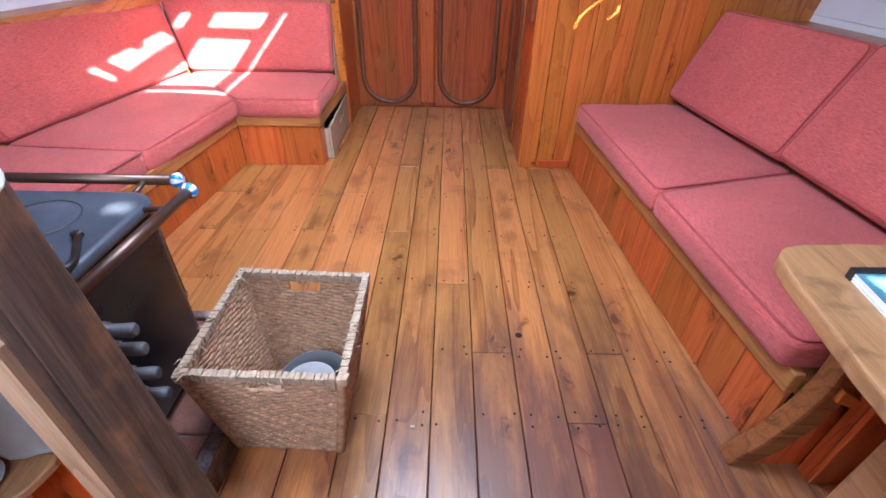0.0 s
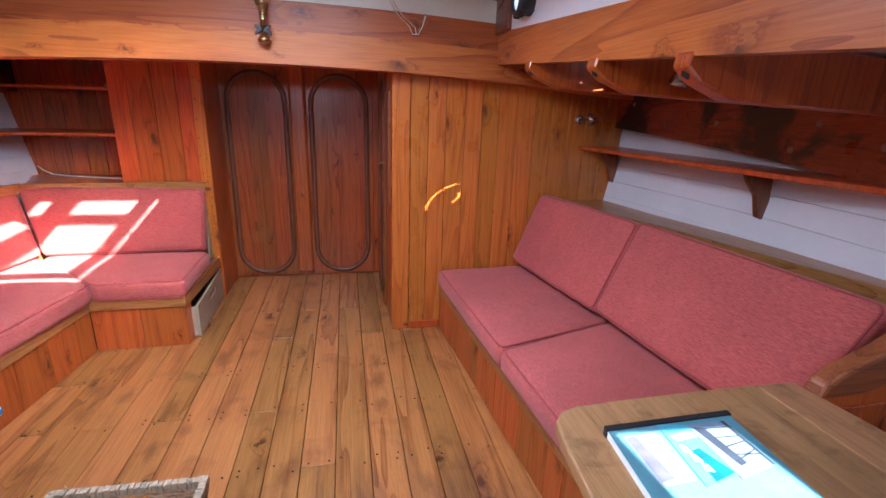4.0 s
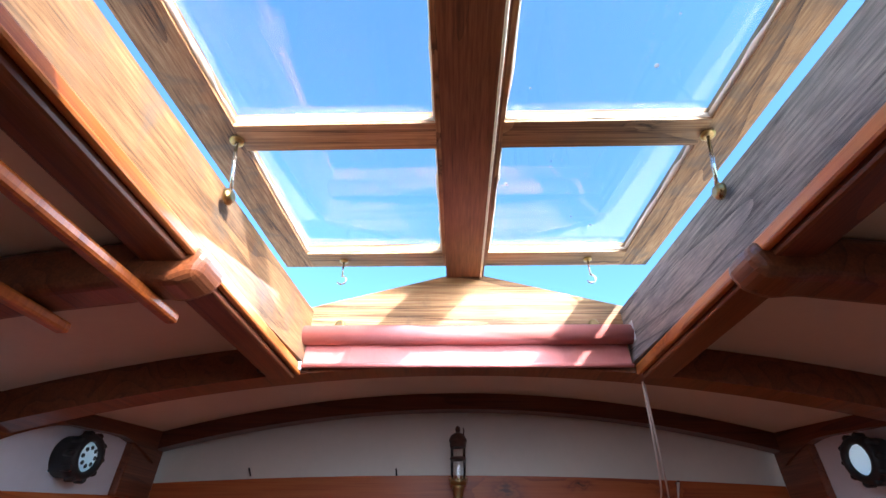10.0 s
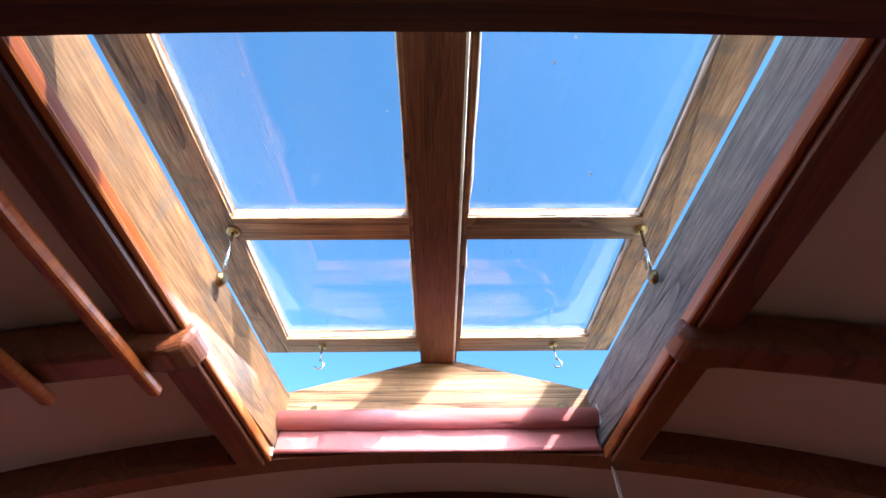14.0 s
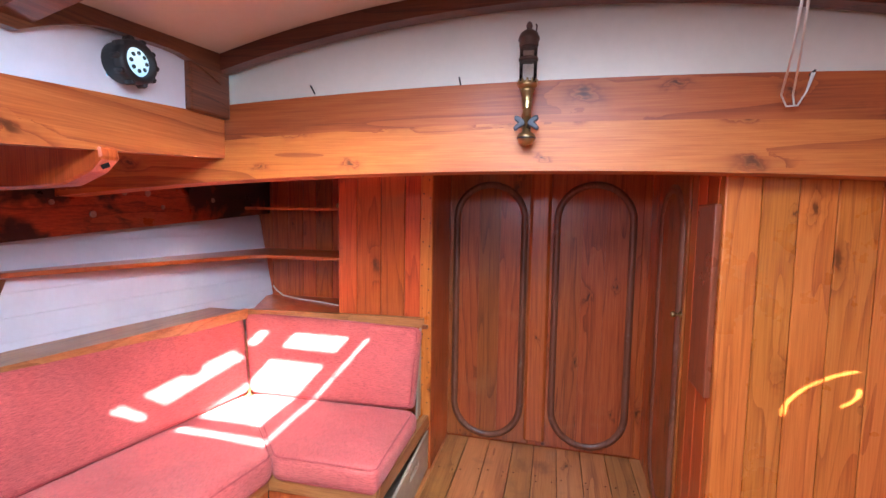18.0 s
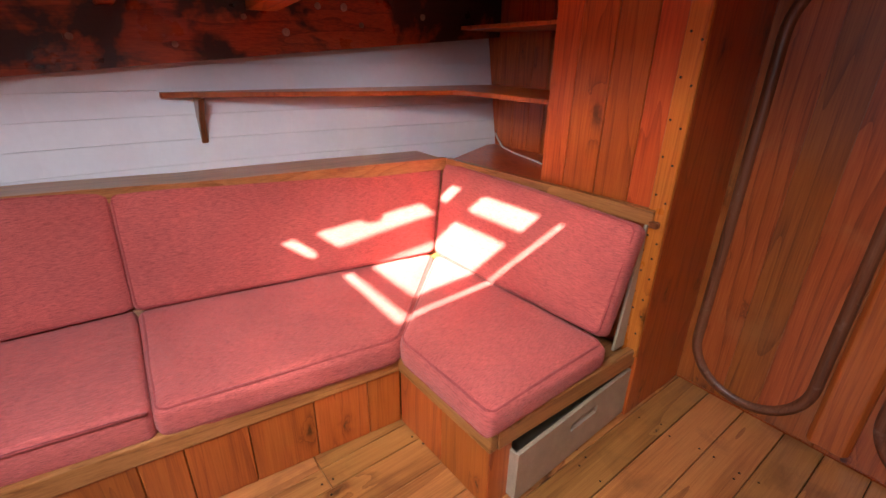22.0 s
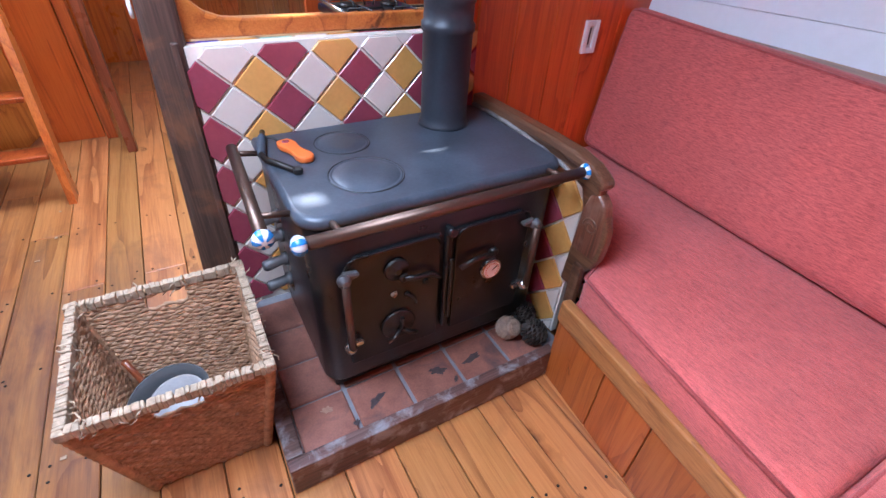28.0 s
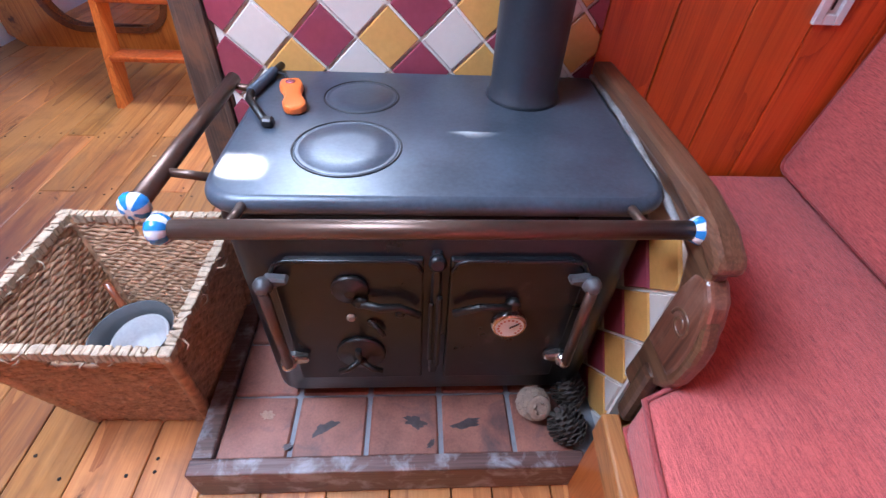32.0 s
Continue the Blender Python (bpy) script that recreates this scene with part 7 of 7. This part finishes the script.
# ---------- galley side behind the half bulkhead ----------
ct = thing("galley_counter", (-0.9, 0.4, 0), "varnished galley counter with an orange pine front", "counter")
pts = [(-1.36, 0.677), (-0.572, 0.677), (-0.566, 0.64), (-0.585, 0.60), (-0.60, 0.55), (-0.60, -0.4), (-1.36, -0.4)]
part("worktop", one(prism, pts, "z", 0.772, 0.806, 0.006, 2), "table", ct)
for k, (ya, yb) in enumerate(((-0.38, -0.2), (-0.198, -0.02), (-0.018, 0.16))):
    part("front_board", one(rbox, -0.725, -0.708, ya, yb, 0.03, 0.771, 0.003), "redwood_v", ct)
part("carcass", one(box, -1.36, -0.726, -0.39, 0.16, 0.0, 0.77), "near_black", ct)
for xa, xb in ((-0.66, -0.548), (-0.80, -0.662), (-0.95, -0.802), (-1.10, -0.952), (-1.36, -1.102)):
    part("back_board", one(rbox, xa, xb, 0.674, 0.6895, 0.0, 0.770, 0.003), "redwood_v", hbk)
part("inner_post", one(rbox, -0.592, -0.549, 0.628, 0.673, 0.0, 0.771, 0.005), "raw_pine", ct, "pale raw timber post")
for k, (xa, xb, mt) in enumerate(((-0.634, -0.547, "t_blue"), (-0.7278, -0.6388, "t_yel"), (-0.8215, -0.7326, "t_green"), (-0.9153, -0.8263, "t_whi"), (-1.009, -0.92, "t_yel"), (-1.1028, -1.0138, "t_red"))):
    part("tile", one(rbox, xa, xb, 0.678, 0.6895, 0.8425, 0.9439, 0.003), mt, hbk)
tw = thing("tea_towel", (-0.66, 0.65, 0.45), "grey striped tea towel hung below the worktop", "towel")
b = bmesh.new()
rows = []
for j in range(10):
    z = 0.655 - 0.022 * j
    rows.append([b.verts.new((-0.80 + 0.024 * i + 0.003 * j, 0.648 + 0.010 * math.sin(i * 1.1 + j * 0.15), z + 0.004 * math.sin(i))) for i in range(9)])
for r0, r1 in zip(rows, rows[1:]):
    for i in range(8):
        b.faces.new((r0[i], r0[i + 1], r1[i + 1], r1[i])).smooth = True
bmesh.ops.solidify(b, geom=b.faces[:], thickness=0.006)
part("cloth", b, "pale_cloth", tw)
part("rail", one(tube, [(-0.84, 0.648, 0.658), (-0.592, 0.648, 0.658)], 0.008, 8), "cedar_dark", tw)
lsh = thing("low_shelf", (-0.70, 0.62, 0.4), "small rounded wooden shelf below the worktop", "shelf", "wall shelves")
part("board", one(prism, [(-0.86, 0.673), (-0.650, 0.673), (-0.640, 0.655), (-0.655, 0.60), (-0.685, 0.555), (-0.74, 0.53), (-0.86, 0.53)], "z", 0.405, 0.427, 0.004, 1), "table", lsh)
pt = thing("plate", (-0.76, 0.60, 0.428), "white plate lying on the low shelf", "plate")
part("dish", one(lathe, [(0.03, 0.0), (0.035, 0.004), (0.05, 0.012), (0.052, 0.014), (0.035, 0.009), (0.01, 0.005)], (-0.752, 0.598, 0.4275), (0, 0, 1), 24), "white_ceramic", pt)

# cooker end of the galley, seen over the half bulkhead
gc = thing("galley_side_counter", (-1.7, 0.1, 0), "dark galley side counter along the hull", "counter")
part("worktop", one(rbox, -2.05, -1.362, -0.52, 0.665, 0.772, 0.806, 0.005), "table", gc)
part("carcass", one(box, -2.0, -1.365, -0.50, 0.66, 0.0, 0.771), "cedar_v", gc)
hob = thing("gas_hob", (-1.45, -0.2, 0.806), "black gas hob with wire pan supports on the galley counter", "hob")
part("tray", one(rbox, -1.66, -1.22, -0.43, 0.06, 0.807, 0.842, 0.008, 2), "stove", hob)
for cx, cy in ((-1.33, -0.30), (-1.33, -0.06), (-1.55, -0.30), (-1.55, -0.06)):
    part("burner", one(lathe, [(0.045, 0.0), (0.045, 0.012), (0.034, 0.018), (0.010, 0.020)], (cx, cy, 0.842), (0, 0, 1), 18), "iron", hob)
    pb = bmesh.new()
    for dx, dy in ((0.09, 0.0), (0.0, 0.09)):
        tube(pb, [(cx - dx, cy - dy, 0.846), (cx - dx * 0.9, cy - dy * 0.9, 0.874), (cx + dx * 0.9, cy + dy * 0.9, 0.874), (cx + dx, cy + dy, 0.846)], 0.0045, 6)
    part("pan_support", pb, "black", hob)
part("front_rail", one(tube, [(-1.205, -0.42, 0.872), (-1.205, 0.05, 0.872)], 0.008, 10), "steel", hob)
gw = setting("wall_galley_aft", one(rbox, -2.05, -1.2, -0.60, -0.56, 0.0, 1.70, 0.003), "cedar_v", "red cedar boarded bulkhead behind the galley hob", "wall")
for k in range(8):
    xa = -2.02 + 0.102 * k
    part("tile", one(rbox, xa, xa + 0.097, -0.56, -0.549, 0.86, 0.957, 0.003), ("t_green", "t_yel", "t_blue", "t_whi", "t_red", "t_yel", "t_green", "t_blue")[k], gw)

crumbs = bmesh.new()
cr_rnd = random.Random(77)
for cx, cy in ((0.174, -0.004), (0.122, -0.162), (0.124, -0.40), (-0.05, 0.62), (-0.12, 0.80), (0.02, 1.02), (-0.62, 1.50), (-0.30, 0.72)):
    w, h2 = cr_rnd.uniform(0.004, 0.011), cr_rnd.uniform(0.003, 0.006)
    rbox(crumbs, cx - w, cx + w, cy - h2, cy + h2, 0.001, 0.004, 0.001)
tagged(part("wood_crumb", crumbs, "wicker_rim", floor), "", "", "", "stuff")

# ladder of the companionway
ld = thing("companionway_ladder", (0.3, -0.6, 0), "varnished pine companionway ladder", "ladder")
for x in (0.075, 0.525):
    b = bmesh.new()
    hexa(b, [(x - 0.016, -0.56, 0.0), (x + 0.016, -0.56, 0.0), (x + 0.016, -0.455, 0.0), (x - 0.016, -0.455, 0.0)], [(x - 0.016, -1.12, 1.85), (x + 0.016, -1.12, 1.85), (x + 0.016, -1.015, 1.85), (x - 0.016, -1.015, 1.85)])
    part("stile", b, "pine_v", ld)
for k in range(7):
    z = 0.225 + 0.245 * k
    yc = -0.507 - 0.303 * z
    part("step", one(rbox, 0.093, 0.517, yc - 0.058, yc + 0.058, z - 0.014, z + 0.010, 0.005), "cedar_v", ld)
# aft boards and posts
x = -2.0
k = 0
while x < 2.0:
    w = (0.15, 0.17, 0.14)[k % 3]
    part("board", one(rbox, x + 0.001, x + w - 0.001, -3.05, -3.033, 0.0, 2.1, 0.003), "pine_v", aft)
    x += w
    k += 1
setting("cabin_partition", one(rbox, -0.05, 0.24, -1.32, -1.28, 0.0, 1.95, 0.003), "redwood_v", "varnished pine partition behind the ladder", "wall")
setting("partition_post", one(rbox, -0.115, -0.06, -1.34, -1.24, 0.0, 1.95, 0.006, 2), "cedar_v", "reddish post beside the ladder", "post")
setting("door_jamb", one(rbox, -0.215, -0.165, -1.06, -0.98, 0.0, 1.95, 0.006, 2), "cedar_dark", "pale wooden door jamb aft of the galley", "post")
# starboard partition with an oval doorway and its rim
OX0, OX1, OZ0, OZ1 = 0.555, 1.235, 0.135, 1.75


def oval(grow, q=10):
    pts = []
    r = 0.17 + grow
    for cx, cz, a0 in ((OX1 + grow - r, OZ1 + grow - r, 0), (OX0 - grow + r, OZ1 + grow - r, 90), (OX0 - grow + r, OZ0 - grow + r, 180), (OX1 + grow - r, OZ0 - grow + r, 270)):
        for k in range(q + 1):
            a = radians(a0 + 90 * k / q)
            pts.append((cx + r * math.cos(a), cz + r * math.sin(a)))
    return pts


def oval_plate(bm, inner, outer, y0, y1):
    rings = [[bm.verts.new((u, y, z)) for u, z in o] for o, y in ((inner, y0), (outer, y0), (outer, y1), (inner, y1))]
    k = len(inner)
    for a, b in zip(rings, rings[1:] + rings[:1]):
        for i in range(k):
            bm.faces.new((a[i], a[(i + 1) % k], b[(i + 1) % k], b[i]))


def square(q=10):
    out = []
    for (u, z) in oval(0.0):
        out.append((1.55 if u > (OX0 + OX1) / 2 else 0.241, 1.95 if z > 1.0 else 0.0))
    hole = oval(0.0)
    res = []
    for (u, z), (su, sz) in zip(hole, out):
        du, dz = u - (OX0 + OX1) / 2, z - (OZ0 + OZ1) / 2
        hu, hz = abs(du) / (OX1 - OX0), abs(dz) / (OZ1 - OZ0)
        res.append((su, z + (sz - z) * min(1, max(0, hz * 2)) ** 3) if hu >= hz else (u + (su - u) * min(1, max(0, hu * 2)) ** 3, sz))
    return res


b = bmesh.new()
oval_plate(b, oval(0.0), square(), -1.32, -1.28)
cps = setting("cabin_partition_starboard", b, "pine_v", "varnished pine partition with an oval doorway", "wall")
b = bmesh.new()
oval_plate(b, oval(0.0), oval(0.035), -1.335, -1.262)
part("doorway_rim", b, "mahog_y", cps, "dark rounded doorway rim")
setting("wall_aft_cabin_side", one(rbox, 1.64, 1.68, -3.03, -1.321, -0.06, 1.74, 0.003), "white", "white painted side of the cabin beyond the oval doorway", "wall")
# ---------- table ----------
tb = thing("saloon_table", (1.1, 0.4, 0), "heavy worn oak saloon table with a rounded corner", "table")
outline = [(1.335, -0.45), (0.70, -0.45), (0.697, 0.40), (0.708, 0.62), (0.735, 0.84), (0.748, 0.895), (0.775, 0.925), (0.82, 0.938), (1.335, 0.945)]
for xa, xb in ((0.60, 0.8985), (0.8995, 1.1195), (1.1205, 1.336)):
    poly = clip(clip(outline, 0, xb, True), 0, xa, False)
    part("tabletop_board", one(prism, poly, "z", 0.752, 0.785, 0.005 if xa < 0.7 else 0.0012, 2), "table", tb)
b = bmesh.new()
prism(b, [(1.338, -0.45), (1.505, -0.45), (1.505, 0.55), (1.475, 0.80), (1.455, 0.942), (1.338, 0.945)], "z", 0.752, 0.785, 0.006, 2)
part("leaf", b, "table", tb, "narrow hinged table leaf")
for y in (0.72, -0.2):
    part("leg", one(rbox, 1.06, 1.16, y - 0.04, y + 0.04, 0.0, 0.752, 0.012, 2), "table", tb)
part("stretcher", one(rbox, 1.08, 1.14, -0.16, 0.68, 0.14, 0.22, 0.01, 2), "table", tb)
fc = part("drawer_stop", one(rbox, 0.93, 0.965, 0.70, 0.80, 0.722, 0.752, 0.004), "white_ceramic", tb, "white block under the table edge")
bo = thing("ring_binder", (0.97, 0.71, 0.785), "comb-bound brochure with blue boat photographs on the table", "brochure")
Q = [Vector((0.832, 0.832)), Vector((1.143, 0.836)), Vector((1.124, 0.592)), Vector((0.806, 0.592))]


def bq(u, v):
    return Q[3].lerp(Q[2], u).lerp(Q[0].lerp(Q[1], u), v)


def slab(bm, us, vs, z0, z1):
    ring = [bq(u, v) for u, v in zip(us, vs)]
    hexa(bm, [(p.x, p.y, z0) for p in ring], [(p.x, p.y, z1) for p in ring])


for k in range(6):
    d = 0.004 * math.sin(k * 2.2)
    part("page", one(slab, (0.0 + d, 1 + d, 1 + d, 0 + d), (0 - d, 0 - d, 1, 1), 0.7855 + 0.0028 * k, 0.7878 + 0.0028 * k), "paper", bo)
part("cover", one(slab, (0, 1, 1, 0), (0, 0, 0.955, 0.955), 0.8022, 0.8030), "aqua_pale", bo, "pale aqua cover sheet")
part("spine", one(slab, (-0.01, 1.01, 1.01, -0.01), (0.955, 0.955, 1.01, 1.01), 0.786, 0.807), "black", bo, "black comb spine")
ph = part("photograph", one(slab, (0.10, 0.35, 0.33, 0.08), (0.30, 0.32, 0.88, 0.86), 0.8034, 0.8037), "sky_print", bo, "sunlit harbour photograph")
part("quay_shape", one(slab, (0.12, 0.22, 0.16, 0.09), (0.34, 0.36, 0.86, 0.84), 0.8039, 0.8040), "lavender", ph)
ph = part("photograph", one(slab, (0.37, 0.63, 0.60, 0.38), (0.24, 0.30, 0.90, 0.95), 0.8041, 0.8044), "aqua", bo, "photograph of turquoise water and a boat")
part("water_shape", one(slab, (0.45, 0.62, 0.53, 0.47), (0.27, 0.33, 0.62, 0.60), 0.8045, 0.8046), "teal", ph)
part("sky_shape", one(slab, (0.43, 0.60, 0.58, 0.40), (0.72, 0.74, 0.84, 0.80), 0.8045, 0.8046), "sky_print", ph)
for k in range(3):
    part("sail_shape", one(slab, (0.41 + 0.02 * k, 0.46 + 0.02 * k, 0.45 + 0.02 * k, 0.42 + 0.02 * k), (0.60 - 0.11 * k, 0.58 - 0.11 * k, 0.66 - 0.11 * k, 0.68 - 0.11 * k), 0.8047, 0.8048), "paper", ph)
ph = part("photograph", one(slab, (0.63, 0.93, 0.90, 0.60), (0.26, 0.34, 0.90, 0.90), 0.8041, 0.8044), "sky_print", bo, "photograph of a rigged boat")
part("hull_shape", one(slab, (0.70, 0.76, 0.70, 0.62), (0.38, 0.40, 0.84, 0.86), 0.8045, 0.8046), "slate", ph)
part("edge_bar", one(slab, (0.91, 0.93, 0.90, 0.87), (0.34, 0.34, 0.89, 0.89), 0.8045, 0.8046), "slate", ph)
for va, vb in ((0.82, 0.80), (0.70, 0.68), (0.58, 0.62), (0.50, 0.46), (0.42, 0.52)):
    part("rigging_line", one(slab, (0.70, 0.91, 0.91, 0.70), (va, vb, vb + 0.014, va + 0.014), 0.8047, 0.8048), "slate", ph)

# starboard partition between settee and dining seat
sp = setting("wall_seat_end", one(box, 1.16, 2.1, 0.885, 0.915, 0.0, 0.74), "cedar_v", "low orange-red boarded partition at the end of the settee", "wall")
for k in range(6):
    part("board", one(rbox, 1.165 + 0.155 * k, 1.318 + 0.155 * k, 0.870, 0.886, 0.0, 0.74, 0.003), "cedar_v", sp)
setting("seat_end_upper", one(prism, [(1.47, 0.741), (1.47, 0.79), (1.6, 0.80), (1.75, 0.83), (1.9, 0.88), (2.05, 0.97), (2.14, 1.06), (2.14, 0.741)], "y", 0.875, 0.912), "redwood_v", "orange-red boards under the curved capping", "wall")
b = bmesh.new()
prism(b, [(1.46, 0.775), (1.475, 0.815), (1.53, 0.850), (1.63, 0.893), (1.74, 0.955), (1.85, 1.03), (1.95, 1.13), (2.04, 1.26), (2.10, 1.40), (2.16, 1.40), (2.16, 1.05), (2.05, 0.955), (1.90, 0.86), (1.75, 0.81), (1.6, 0.775)], "y", 0.868, 0.922, 0.010, 2)
setting("partition_capping", b, "capping", "sweeping curved oak capping of the seat partition", "trim")
b = bmesh.new()
prism(b, [(0.955, 0.0), (0.972, 0.045), (1.016, 0.117), (1.056, 0.233), (1.078, 0.342), (1.077, 0.429), (1.062, 0.53), (1.04, 0.64), (1.03, 0.751), (1.10, 0.751), (1.11, 0.64), (1.13, 0.53), (1.144, 0.43), (1.146, 0.322), (1.130, 0.205), (1.084, 0.085), (1.04, 0.02), (1.03, 0.0)], "y", 0.917, 0.976, 0.010, 2)
setting("settee_end_board", b, "capping", "curved brown oak end board of the starboard settee", "trim")
b = bmesh.new()
prism(b, [(1.02, 0.0), (1.06, 0.08), (1.108, 0.21), (1.124, 0.32), (1.122, 0.43), (1.108, 0.53), (1.09, 0.64), (1.08, 0.75), (1.5, 0.75), (1.5, 0.0)], "y", 0.928, 0.968)
# Darker cedar puts the shade under the table into the panel's colour.
setting("settee_end_panel", b, "cedar_v", "red-brown panel inside the curved settee end, darkened for table shade", "panel")
setting("seat_cleat", one(prism, [(1.10, 0.372), (1.21, 0.302), (1.205, 0.282), (1.10, 0.325)], "y", 0.905, 0.927, 0.003, 1), "pine_v", "small pale timber cleat on the settee end panel", "trim")
tan = thing("cushion", (1.8, 0.4, 0.4), "tan cushion on the dining seat behind the partition", "cushion", "dining seat cushions")
part("cover", one(cushion, [(1.62, -0.4, 0.46), (2.0, -0.4, 0.46), (2.0, 0.85, 0.46), (1.62, 0.85, 0.46)], 0.1, (0, 0, 1), 0.008), "tan", tan)
tan2 = thing("cushion", (1.9, 0.4, 0.5), "tan back cushion on the dining seat behind the partition", "cushion", "dining seat cushions")
part("cover", one(cushion, [(1.93, -0.4, 0.46), (1.93, 0.85, 0.46), (2.03, 0.85, 0.85), (2.03, -0.4, 0.85)][::-1], 0.08, (-1, 0, 0.25), 0.008), "tan", tan2)
setting("dining_seat", one(rbox, 1.6, 2.1, -0.5, 0.86, 0.0, 0.36, 0.006), "redwood_v", "orange-red boarded dining seat base", "seat")

# dark floor hole, its shade painted as a flat disc, and nail heads
hb2 = bmesh.new()
lathe(hb2, [(0.013, 0.0), (0.013, 0.0012), (0.006, 0.0012)], (0.402, 1.424, 0.0005), (0, 0, 1), 14)
part("finger_hole", hb2, "near_black", floor)
